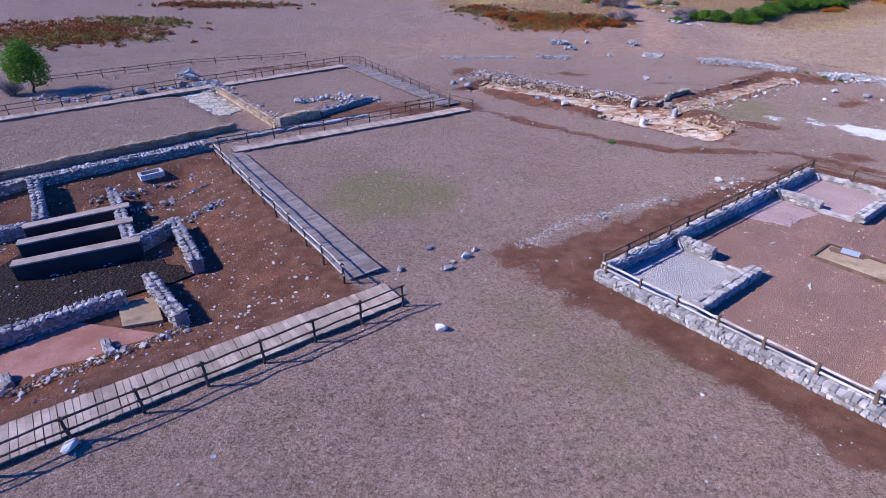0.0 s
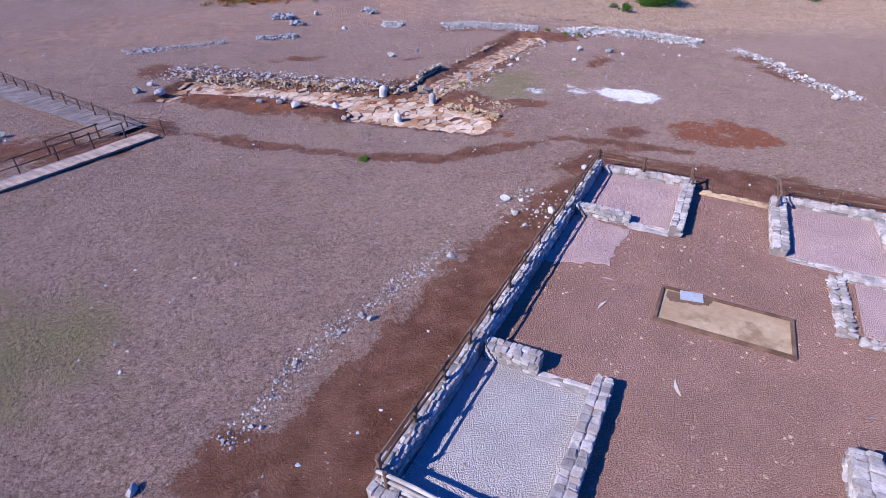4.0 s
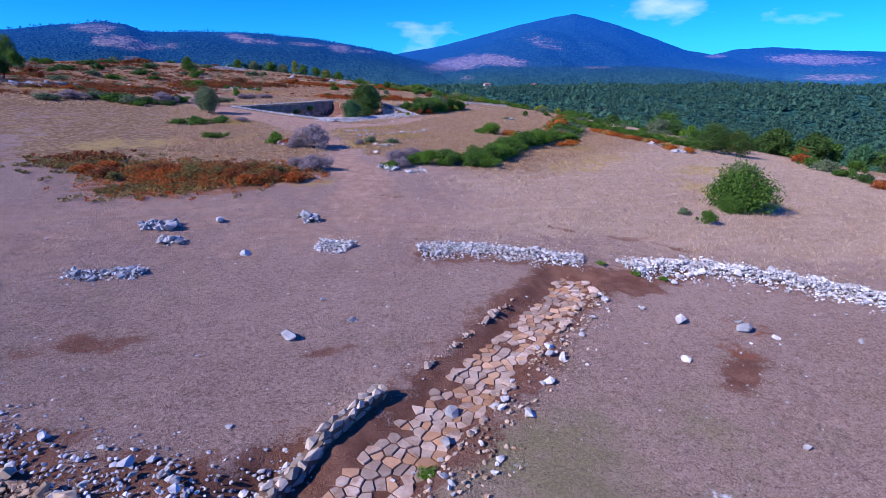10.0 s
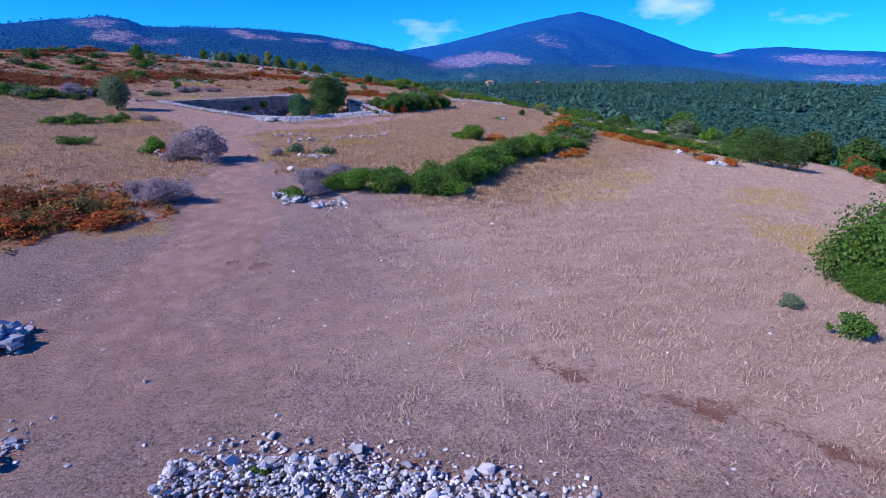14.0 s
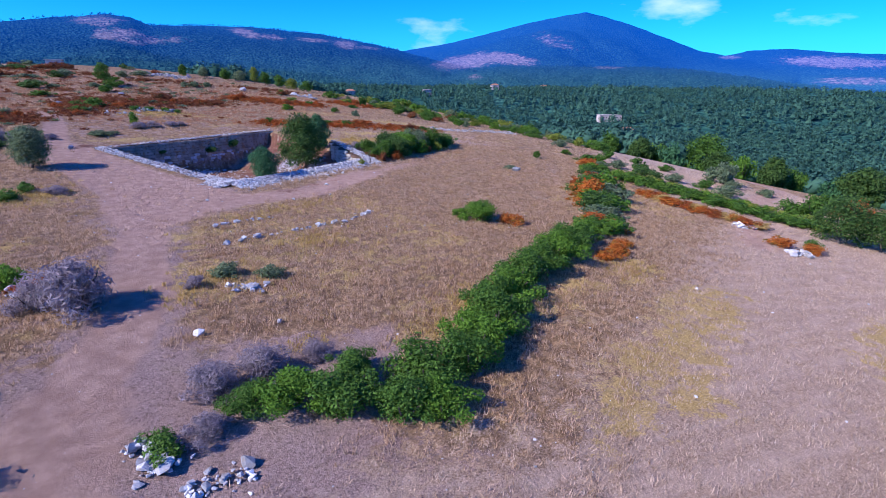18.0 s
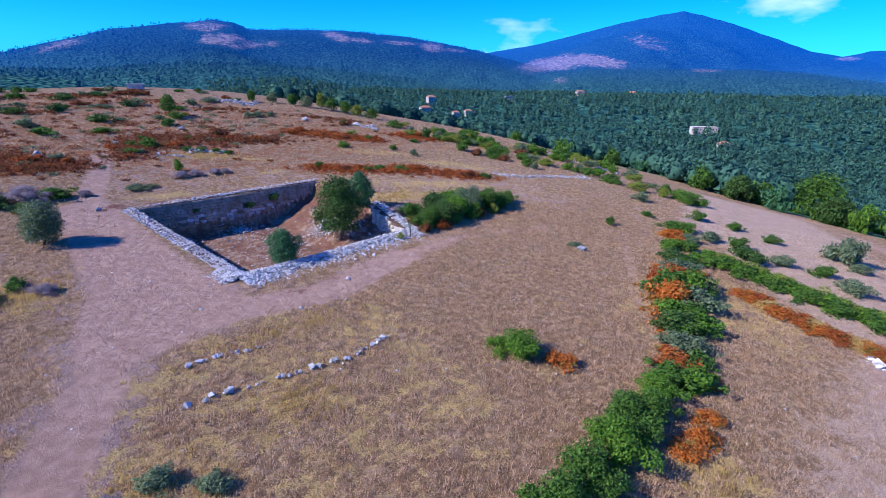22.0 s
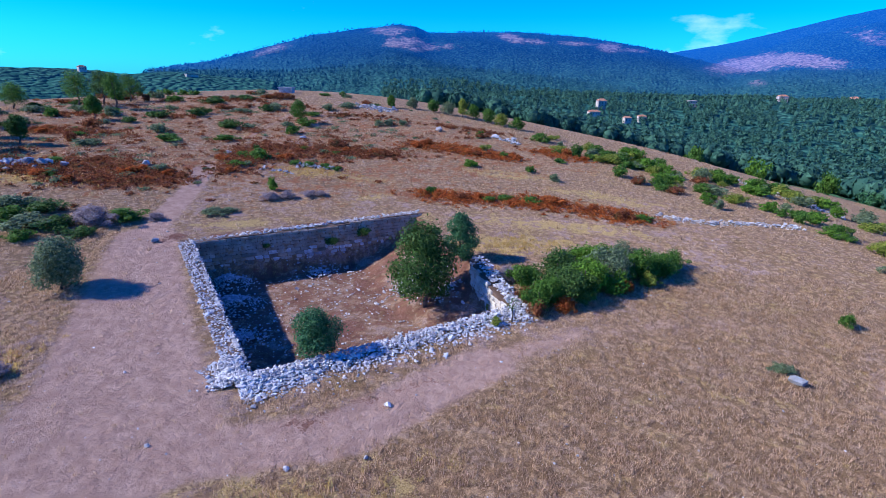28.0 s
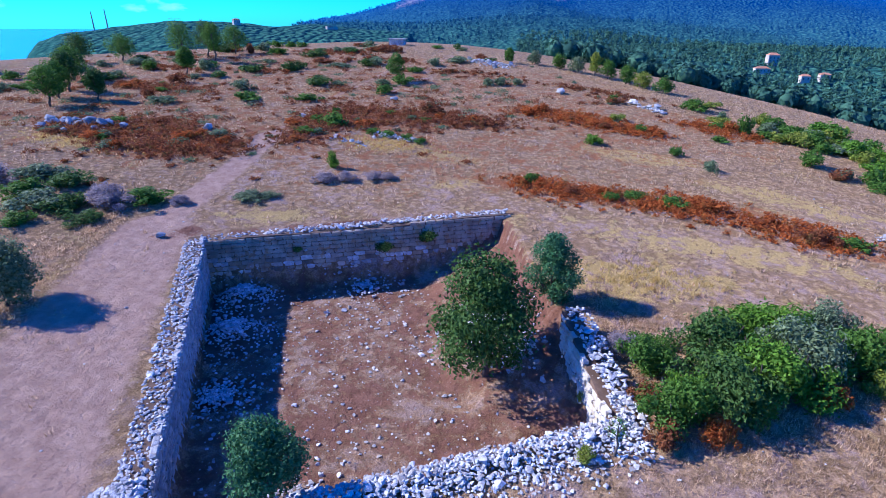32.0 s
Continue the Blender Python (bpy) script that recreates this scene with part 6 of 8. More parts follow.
for _ in range(1300):
    u, v = r.random(), r.random()
    a, b2, c, d = [np.array(p) for p in DIG]
    p = a * (1 - u) * (1 - v) + b2 * u * (1 - v) + c * u * v + d * (1 - u) * v
    s = 0.06 + 0.10 * r.random() ** 2
    st.append(((p[0], p[1], gz(*p) + s * 0.2), (s * 1.3, s, s * 0.7), (0, 0, r.uniform(0, 6))))
for _ in range(1100):
    x, y = r.uniform(12, 100), r.uniform(84, 215)
    s = 0.07 + 0.16 * r.random() ** 4
    st.append(((x, y, gz(x, y) + s * 0.2), (s * 1.3, s, s * 0.7), (0, 0, r.uniform(0, 6))))
tagged(new("loose_stones", heap_mesh("loose_stones", "hull", st, M_LIME_J)), "small loose stones strewn over dry ground", "stones", kind="stuff")

# ---- the great sunken tank ----
NW, SW, SE, NE = [np.array(p) for p in TANK]


def retaining(name, label, p, q, depth_in, top, bottom, length, course, material, limit, seed, lo=0.0, hi=1.0):
    """A tall inner wall face of coursed blocks between p and q, with a body behind it."""
    r = random.Random(seed)
    ln = float(np.linalg.norm(q - p))
    d = (q - p) / ln
    cc = (NW + SW + SE + NE) / 4
    nn = np.array((-d[1], d[0]))
    if (cc - p) @ nn < 0:
        nn = -nn
    ang = math.atan2(d[1], d[0])
    mid = (p + q) / 2
    wall = thing(name, label, "wall", (mid[0], mid[1], bottom), "walls of the sunken tank")
    k = 12
    vs, fs = [], []
    for i in range(k + 1):
        c = p + d * ln * i / k
        zt = top(i / k)
        for off in (-0.15, depth_in - 0.12):
            e = c + nn * off
            vs += [(e[0], e[1], bottom - 0.2), (e[0], e[1], zt - 0.03)]
    for i in range(k):
        a, b2 = 4 * i, 4 * i + 4
        fs += [(a, b2, b2 + 1, a + 1), (a + 2, a + 3, b2 + 3, b2 + 2), (a + 1, b2 + 1, b2 + 3, a + 3)]
    fs += [(0, 1, 3, 2), (4 * k, 4 * k + 2, 4 * k + 3, 4 * k + 1)]
    part("wall_body", mesh("wall_body", vs, fs, M_EARTHCORE), wall)
    z = bottom
    spare = []
    made = 0
    row = 0
    while z < max(top(t / 10) for t in range(11)):
        x = -length * 0.5 * (row % 2)
        ch = course * r.uniform(0.8, 1.2)
        while x < ln:
            w = length * r.uniform(0.6, 1.45)
            t = min(max((x + w / 2) / ln, 0), 1)
            if z + ch <= top(t) + 0.15 and 0 < x + w / 2 < ln:
                c = p + d * (x + w / 2) + nn * (depth_in - 0.2 + r.uniform(-.05, .05))
                args = ((c[0], c[1], z + ch / 2), (w * 0.97, 0.4, ch * 0.95), (r.uniform(-.02, .02), r.uniform(-.02, .02), ang + r.uniform(-.02, .02)))
                if made < limit:
                    piece("block", "block", r.choice(material) if isinstance(material, tuple) else material, wall, *args, r)
                    made += 1
                else:
                    spare.append(args)
            x += w
        z += ch
        row += 1
    if spare:
        tagged(part("block_fill", heap_mesh("block_fill", "block", spare, material[0] if isinstance(material, tuple) else material), wall), kind="stuff")
    return wall


def rim_top(p, q, add):
    return lambda t: lz(*(p + (q - p) * t)) + add


retaining("tank_wall", "tall back wall of weathered coursed blocks", NW, NE, 1.0, lambda t: 3.75 + 0.5 * t + 0.15 * math.sin(9 * t), TANK_FLOOR - 0.1, 0.85, 0.42, (M_DARKBLOCK, M_DARKBLOCK, M_OCHRE, M_LIME), 280, 81)
retaining("tank_wall", "shaded side wall of rough grey stones", SW, NW, 1.25, rim_top(SW, NW, 0.15), TANK_FLOOR - 0.1, 0.7, 0.42, M_LIME, 70, 82)
retaining("tank_wall", "low front wall of broken stones", SW, SE, 0.9, rim_top(SW, SE, -0.5), TANK_FLOOR - 0.1, 0.7, 0.4, M_LIME, 40, 83)
retaining("tank_wall", "sunlit end wall of pale ashlar", SE + (NE - SE) * 0.04, SE + (NE - SE) * 0.32, 1.2, rim_top(SE, NE, -0.15), TANK_FLOOR - 0.1, 0.9, 0.45, M_ASHLAR, 90, 84)


def tank_rubble(name, label, pts, wide, ztop, count, size, extra, seed, pile=0.0, material=None):
    """Loose stones lying on top of a wall or against it, at given heights."""
    material = material or M_LIME
    r = random.Random(seed)
    c0 = np.mean([p[:2] for p in pts], 0)
    bank = thing(name, label, "rubble", (c0[0], c0[1], ztop(0.5)), "rubble of the sunken tank")
    seg = len(pts) - 1
    st2 = []
    for k in range(count + extra):
        t = r.random() * seg
        i = min(int(t), seg - 1)
        a, b2 = np.array(pts[i][:2], float), np.array(pts[i + 1][:2], float)
        d = (b2 - a) / np.linalg.norm(b2 - a)
        nn = np.array((-d[1], d[0]))
        off = r.gauss(0, 0.5) if pile else r.uniform(-1, 1)
        c = a + (b2 - a) * (t - i) + nn * off * wide / 2
        s = size * (r.choice((0.7, 0.9, 1.0, 1.2, 1.5)) if k < count else r.uniform(0.35, 0.8)) * r.uniform(0.85, 1.15)
        z = ztop(t / seg) + r.uniform(-0.08, 0.12)
        if pile:
            # a loose bank: highest over the wall, running out on the track and tumbling down inside
            e = float(quad(c[0], c[1], TANK))
            if e < -2.6:
                continue
            z = lz(*c) + (pile * math.exp(-((e + 0.2) / 1.1) ** 2) * r.uniform(0.3, 1.0) + s * 0.15 if e > -0.9 else -0.1 - (-0.9 - e) * 1.5 * r.uniform(0.8, 1.1))
        args = ((c[0], c[1], z), (s * r.uniform(1, 1.5), s, s * r.uniform(0.55, 0.8)), (r.uniform(-.4, .4), r.uniform(-.4, .4), r.uniform(0, 6.3)))
        if k < count:
            piece("stone", "hull", material, bank, *args, r)
        else:
            st2.append(args)
    if st2:
        tagged(part("rubble_fill", heap_mesh("rubble_fill", "hull", st2, M_LIME_J), bank), kind="stuff")
    return bank


lerp = lambda a, b2, t: a + (b2 - a) * t
inw = lambda p, k: p + ((NW + SW + SE + NE) / 4 - p) * k
tank_rubble("tank_rim", "broad top of grey rubble along the tank", [lerp(SW, NW, 0.02) + (SE - SW) * 0.018, lerp(SW, NW, 0.98) + (SE - SW) * 0.018], 1.7, rim_top(inw(SW, 0.03), inw(NW, 0.03), 0.10), 110, 0.30, 2000, 91)
tank_rubble("tank_rim", "bank of white broken stones along the front of the tank", [SW, lerp(SW, SE, 0.5), SE], 4.4, rim_top(SW, SE, 0.05), 200, 0.32, 4200, 92, 0.45)
tank_rubble("tank_rim", "bank of white broken stones at the tank corner", [lerp(SW, NW, 0.12), lerp(SW, NW, 0.01), lerp(SW, SE, 0.22)], 3.2, rim_top(SW, SE, 0.05), 90, 0.32, 2300, 93, 0.5)
tank_rubble("tank_rim", "heap of white broken stones on the tank corner", [SW + np.array((-0.3, 1.8)), SW + np.array((0.1, 0.2)), SW + np.array((2.2, 1.2))], 3.4, rim_top(SW, SE, 0.05), 60, 0.34, 1100, 96, 0.6)
tank_rubble("tank_rim", "line of grey stones along the top of the back wall", [NW, NE], 1.2, lambda t: 3.85 + 0.5 * t, 70, 0.36, 600, 94)
tank_rubble("tank_rim", "stones crowning the ashlar wall", [SE, lerp(SE, NE, 0.32)], 1.5, rim_top(SE, NE, 0.0), 60, 0.36, 420, 95)
rub = [(lerp(SW, NW, 0.70) + (SE - SW) * 0.13, 4.2, 60, 700, 1.3), (lerp(SW, NW, 0.88) + (SE - SW) * 0.16, 4.6, 50, 700, 1.7), (lerp(SE, NE, 0.52) + (SW - SE) * 0.20, 4.4, 60, 900, 1.2), (lerp(SE, NE, 0.36) + (SW - SE) * 0.15, 2.4, 40, 200, 0.5), (lerp(SW, NW, 0.45) + (SE - SW) * 0.10, 3.4, 20, 420, 0.35), (lerp(SW, SE, 0.3) + (NW - SW) * 0.10, 2.6, 40, 200, 0.8), (lerp(NW, NE, 0.5) + (SW - NW) * 0.07, 5.0, 50, 240, 0.2)]
for k, (c, w, n1, n2, h) in enumerate(rub):
    r = random.Random(300 + k)
    heap = thing("rubble_heap", "heap of fallen limestone on the tank floor", "rubble", (c[0], c[1], TANK_FLOOR), "rubble of the sunken tank")
    st2 = []
    for i in range(n1 + n2):
        a, q = r.uniform(0, 6.3), abs(r.gauss(0, 0.45))
        e = c + np.array((math.cos(a), math.sin(a))) * q * w
        if quad(e[0], e[1], TANK) > -0.9:
            continue
        s = 0.4 * (r.uniform(0.7, 1.3) if i < n1 else r.uniform(0.3, 0.7))
        args = ((e[0], e[1], max(TANK_FLOOR, gz(e[0], e[1])) + (h if gz(e[0], e[1]) < TANK_FLOOR + 0.3 else 0.15) * math.exp(-(q / 0.55) ** 2) + s * 0.15), (s * 1.25, s, s * 0.7), (r.uniform(-.5, .5), r.uniform(-.5, .5), r.uniform(0, 6.3)))
        if i < n1:
            piece("stone", "hull", M_LIME, heap, *args, r)
        else:
            st2.append(args)
    tagged(part("rubble_fill", heap_mesh("rubble_fill", "hull", st2, M_LIME_J), heap), kind="stuff")
# earth banked under the heaps
for k, (c, w, n1, n2, h) in enumerate(rub):
    if h < 0.6 or k == 2:
        continue
    vs, fs = [], []
    for i in range(9):
        for j in range(16):
            q = i / 8 * w * 0.95
            a = 2 * math.pi * j / 16
            e = c + np.array((math.cos(a), math.sin(a))) * q * (1 + 0.15 * math.sin(3 * a + k))
            vs.append((e[0], e[1], TANK_FLOOR - 0.12 + h * math.exp(-(i / 8 / 0.55) ** 2)))
    for i in range(8):
        for j in range(16):
            fs.append((i * 16 + j, i * 16 + (j + 1) % 16, (i + 1) * 16 + (j + 1) % 16, (i + 1) * 16 + j))
    tagged(new("earth_mound", mesh("earth_mound", vs, fs, M_EARTHCORE, True)), "low mound of brown earth under fallen stones", "mound", "earth mounds in the tank")
r = random.Random(77)
st = []
for _ in range(1300):
    u, v = r.uniform(0.08, 0.92), r.uniform(0.08, 0.92)
    p = NW * (1 - u) * (1 - v) + SW * u * (1 - v) + SE * u * v + NE * (1 - u) * v
    s = 0.08 + 0.25 * r.random() ** 3
    st.append(((p[0], p[1], TANK_FLOOR + s * 0.2), (s * 1.3, s, s * 0.7), (0, 0, r.uniform(0, 6))))
tagged(new("floor_stones", heap_mesh("floor_stones", "hull", st, M_LIME_J)), "small stones scattered over the tank floor", "stones", kind="stuff")


# ---- plants ----
def leaf_cloud(rs, centres, radii, n, leaf, squash=0.85, inner=0.55, droop=0.0, slim=0.55):
    """n small folded leaves spread through overlapping round masses."""
    centres, radii = np.array(centres, float), np.array(radii, float)
    w = radii ** 2
    k = rs.choice(len(radii), n, p=w / w.sum())
    d = rs.normal(size=(n, 3))
    d /= np.linalg.norm(d, axis=1)[:, None]
    q = inner + (1 - inner) * rs.rand(n) ** 0.6
    q *= 1 + 0.16 * rs.normal(size=n)
    p = centres[k] + d * (radii[k] * q)[:, None] * np.array((1, 1, squash))
    nrm = d + 0.7 * rs.normal(size=(n, 3)) + np.array((0, 0, 0.35 - droop))
    nrm /= np.linalg.norm(nrm, axis=1)[:, None]
    u = np.cross(nrm, rs.normal(size=(n, 3)))
    u /= np.linalg.norm(u, axis=1)[:, None]
    v = np.cross(nrm, u)
    s = leaf * rs.uniform(0.6, 1.35, n)[:, None]
    vs = np.stack([p - u * s, p + u * s + v * s * slim + nrm * s * 0.2, p + u * s * 0.6 - v * s * slim * 1.3], 1).reshape(-1, 3)
    fs = np.arange(3 * n).reshape(n, 3)
    return vs, fs


PLANT_MESH = {}


def bush_mesh(kind, material, i):
    """One of a few bush crowns, about 1 in radius and 1 high, for each kind."""
    key = (kind, material.name, i)
    if key in PLANT_MESH:
        return PLANT_MESH[key]
    rs = np.random.RandomState(abs(hash_name(kind + material.name)) % 9000 + i)
    m = 16
    a = rs.uniform(0, 2 * math.pi, m)
    q = rs.uniform(0.10, 0.86, m)
    z = rs.uniform(0.22, 0.86, m) * (1 - 0.42 * q)
    rad = rs.uniform(0.14, 0.42, m) * (1.1 - 0.45 * q)
    cs = np.stack([np.cos(a) * q, np.sin(a) * q, z], 1)
    cs[0], rad[0] = (0, 0, 0.40), 0.52
    if kind == "dense":
        cs[:, :2] *= 0.62
        rad *= 1.35
        rad[0] = 0.6
    n, leaf = {"bush": (1700, 0.064), "hedge": (6400, 0.036), "thorn": (4200, 0.070), "dense": (13000, 0.027), "far": (800, 0.085), "low": (1500, 0.062), "fern": (1100, 0.080)}[kind]
    if kind == "thorn":
        # a dome of thin bare twigs
        vs, fs = leaf_cloud(rs, cs, rad, n, leaf, slim=0.16)
        vs[:, 2] = np.maximum(vs[:, 2], 0.0)
    else:
        vs, fs = leaf_cloud(rs, cs, rad, n, leaf)
        vs[:, 2] = np.maximum(vs[:, 2], 0.0)
    PLANT_MESH[key] = big_mesh("foliage", vs, fs, material)
    return PLANT_MESH[key]


def hash_name(s):
    h = 0
    for ch in s:
        h = (h * 31 + ord(ch)) % 100003
    return h


STEMS = None


def stems_mesh():
    global STEMS
    if STEMS is None:
        vs, fs = [], []
        r = random.Random(2)
        for k in range(6):
            a = 2 * math.pi * k / 6 + r.uniform(-.3, .3)
            v, f = pole((0.05 * math.cos(a), 0.05 * math.sin(a), -0.1), (0.5 * math.cos(a), 0.5 * math.sin(a), r.uniform(0.5, 0.75)), 0.03, 0.012, k, 5, 0.03)
            fs += [tuple(i + len(vs) for i in g) for g in f]
            vs += v
        STEMS = mesh("woody_base", vs, fs, M_BARK)
    return STEMS


PLANTS = 0


def bush(x, y, r, h, material, label, kind="bush", group="", name="bush", sink=0.0):
    global PLANTS
    PLANTS += 1
    if name == "bush":
        name = "bracken_clump" if "bracken" in label and "among" not in label else "thorn_bush" if "thorn bush" in label else "scrub_bush" if "scrub" in label or "among bracken" in label else "bush"
    if y > 192 and kind in ("bush", "low", "fern"):
        kind = "far"
    z = gz(x, y) - sink
    ob = thing(name, label, name.replace("_", " "), (x, y, z), group)
    rr2 = random.Random(PLANTS)
    m = Matrix.LocRotScale((x, y, z), Euler((0, 0, rr2.uniform(0, 6.3))), (r * rr2.uniform(0.9, 1.15), r * rr2.uniform(0.9, 1.15), h))
    part("foliage", bush_mesh(kind, material, PLANTS % 4), ob, "", m)
    if kind not in ("low", "fern", "far"):
        part("woody_base", stems_mesh(), ob, "", Matrix.LocRotScale((x, y, z), None, (r, r, h)))
    return ob


def tree(x, y, h, r, material, label, leaf=0.11, n=2600, clear=0.28, lean=0.0, cone=False, group="", base=None, narrow=1.0, seed=0):
    """A tapered trunk with limbs and a crown of leaves in uneven masses."""
    rs = np.random.RandomState(int(abs(x * 13 + y * 7)) % 9999 + seed)
    z = gz(x, y) if base is None else base
    ob = thing("tree", label, "tree", (x, y, z), group)
    tr2 = Vector((x + lean, y, z + h * (clear + 0.25)))
    vs, fs = pole((x, y, z - 0.3), tr2, 0.035 * h, 0.018 * h, 1, 8, 0.03 * h)
    cs, rad = [], []
    m = 13
    for k in range(m):
        t = k / (m - 1)
        zz = h * (clear + 0.08 + (0.92 - clear) * (0.12 + 0.80 * t))
        spread = r * (math.sin(math.pi * min(0.98, 0.22 + 0.72 * t)) if not cone else (1.05 - t)) * 0.68 * narrow
        a = k * 2.4 + rs.uniform(-.5, .5)
        cx, cy = x + lean + math.cos(a) * spread * rs.uniform(0.5, 1), y + math.sin(a) * spread * rs.uniform(0.5, 1)
        cs.append((cx, cy, z + zz))
        rad.append(r * rs.uniform(0.30, 0.48) * (1.0 if not cone else 1.1 - 0.6 * t))
        if k % 2 == 0:
            v, f = pole(Vector((x, y, z)).lerp(tr2, 0.75), (cx, cy, z + zz), 0.016 * h, 0.006 * h, k, 5, 0.02 * h)
            fs += [tuple(i + len(vs) for i in g) for g in f]
            vs += v
    part("trunk", mesh("trunk", vs, fs, M_BARK, True), ob)
    v, f = leaf_cloud(rs, cs, rad, n * 2, leaf * 0.85)
    part("crown", big_mesh("crown", v, f, material), ob)
    return ob


# the hedge that crosses the meadow
HEDGE = "dense green bramble bush in a field hedge"
for k, (x, y, r, h) in enumerate([(42.6, 96.8, 1.4, 1.2), (44.2, 96.4, 1.9, 1.7), (46.6, 95.2, 2.3, 1.9), (49.0, 94.0, 2.2, 1.7), (50.8, 93.6, 1.8, 1.5), (51.0, 96.2, 2.4, 2.1), (53.6, 96.6, 2.4, 2.2), (55.4, 98.6, 2.5, 2.3), (57.6, 100.6, 2.5, 2.4), (58.4, 103.0, 2.3, 2.2),
                                  (60.8, 104.4, 2.5, 2.4), (63.4, 106.4, 2.5, 2.4), (65.8, 108.4, 2.4, 2.3), (68.6, 110.0, 2.6, 2.5), (71.0, 112.4, 2.6, 2.4), (73.6, 113.2, 2.2, 2.0), (75.6, 115.4, 2.0, 1.8), (47.6, 97.6, 1.7, 1.6)]):
    bush(x, y, r, h, (F_GREEN, F_BRIGHT, F_GREEN)[k % 3], HEDGE, "hedge", group="bushes of the meadow hedge")
for x, y, r, h in [(41.2, 98.6, 1.6, 1.4), (43.4, 99.4, 1.7, 1.5), (41.0, 95.2, 1.2, 1.1), (46.2, 100.2, 1.2, 0.9)]:
    bush(x, y, r, h, F_THORN, "grey leafless thorn bush beside a green hedge", "thorn", "grey thorn bushes")
for x, y, r, h in [(73.4, 109.4, 1.5, 0.9), (75.6, 110.6, 1.6, 1.0), (77.6, 112.4, 1.3, 0.8), (70.2, 120.4, 1.8, 1.2)]:
    bush(x, y, r, h, F_ORANGE, "orange-red bramble bush at a hedge end", "low", "red-leaved bushes")
# lone bushes of the terrace
bush(65.4, 70.8, 3.3, 4.4, F_GREEN, "round bright green bush in straw-coloured grass", "dense", group="lone bushes")
bush(63.4, 70.4, 1.7, 1.8, F_GREEN, "round bright green bush in straw-coloured grass", "dense", group="lone bushes")
bush(57.2, 67.6, 0.9, 1.2, F_GREEN, "small dark green bush beside pale stones", group="lone bushes")
bush(67.8, 122.2, 2.7, 2.2, F_BRIGHT, "broad green bush in a dry field", "hedge", group="lone bushes")
bush(66.2, 124.0, 1.3, 1.0, F_BRIGHT, "low green bush in a dry field", group="lone bushes")
bush(39.2, 94.8, 1.3, 0.9, F_GREEN, "small green bush at the foot of a hedge", "low", "lone bushes")
bush(42.6, 112.6, 1.3, 1.1, F_OLIVE, "small dusty green bush in yellow grass", group="lone bushes")
bush(45.4, 111.8, 1.2, 0.9, F_OLIVE, "small dusty green bush in yellow grass", group="lone bushes")
bush(40.4, 111.2, 0.9, 0.8, F_THORN, "small grey thorn bush in yellow grass", "thorn", "grey thorn bushes")
for x, y, r, h in [(34.0, 109.6, 2.9, 3.2), (31.6, 110.8, 1.9, 1.6), (31.2, 95.6, 2.0, 1.6), (29.4, 97.6, 1.3, 1.1)]:
    bush(x, y, r, h, F_THORN, "purple-grey leafless thorn bush beside the track", "thorn", "grey thorn bushes")
bush(29.6, 114.2, 1.3, 1.6, F_BRIGHT, "young green bush on a thorny bank", group="lone bushes")
bush(31.0, 113.2, 1.6, 1.0, F_RUST, "brown bracken on a thorny bank", "low", "red-leaved bushes")
bush(20.0, 137.6, 1.5, 1.4, F_GREEN, "round green bush in dry grass", group="lone bushes")
bush(22.2, 120.6, 2.0, 1.0, F_GREEN, "low spreading green bush in dry grass", "low", "lone bushes")
bush(27.6, 139.6, 1.6, 0.9, F_THORN, "low grey thorn bush at the edge of the track", "thorn", "grey thorn bushes")
for x, y, r in [(23.8, 138.0, 2.2), (20.6, 136.4, 2.4), (17.4, 137.4, 2.2), (24.6, 141.0, 1.5)]:
    bush(x, y, r, 1.0, F_GREEN, "low dark green scrub in yellow grass", "low", "scrub by the track")
# the two hedges down to the lower field
for k, (x, y, r, h) in enumerate([(78.2, 117.0, 1.8, 1.3), (80.4, 119.4, 1.6, 1.1), (82.4, 122.0, 1.6, 1.3), (84.4, 124.8, 1.9, 1.7), (86.4, 127.6, 1.9, 1.6), (88.6, 130.4, 2.2, 2.2), (90.2, 132.8, 2.2, 2.4), (92.2, 135.0, 2.2, 2.2), (94.6, 138.2, 1.8, 1.6), (97.4, 141.8, 1.6, 1.4), (100.6, 146.6, 1.6, 1.3), (103.6, 150.6, 1.6, 1.2), (107.0, 155.0, 1.7, 1.2)]):
    bush(x + 1.6, y - 0.8, r * 1.4, h * 1.15, (F_BRIGHT, F_GREEN, F_OLIVE)[k % 3], "dusty green bush on an old field bank", "bush", "bushes of the field bank")
    bush(x, y, r * 1.5, h * 1.25, (F_GREEN, F_RUST, F_OLIVE, F_DARK, F_BRIGHT, F_ORANGE)[k % 6], "mixed green and rust-red bush on an old field bank", ("bush", "low")[k % 2], "bushes of the field bank")
for k in range(26):
    t = k / 25
    x, y = 103.5 + 11.0 * t, 142.5 - 26.5 * t
    bush(x + 1.3 * math.sin(k * 2.1), y, 2.5, 1.5, (F_BRIGHT, F_LEMON, F_GREEN)[k % 3], "bright green bramble in a long low hedge", "low", "bushes of the lower hedge")
for k in range(12):
    t = k / 11
    bush(98.8 + 5.0 * t + math.sin(k * 1.7) * 0.8, 131.5 - 14.5 * t, 2.0, 1.0, (F_ORANGE, F_RUST, F_YELLOW)[k % 3], "orange bracken below a long hedge", "low", "bracken below the hedge")
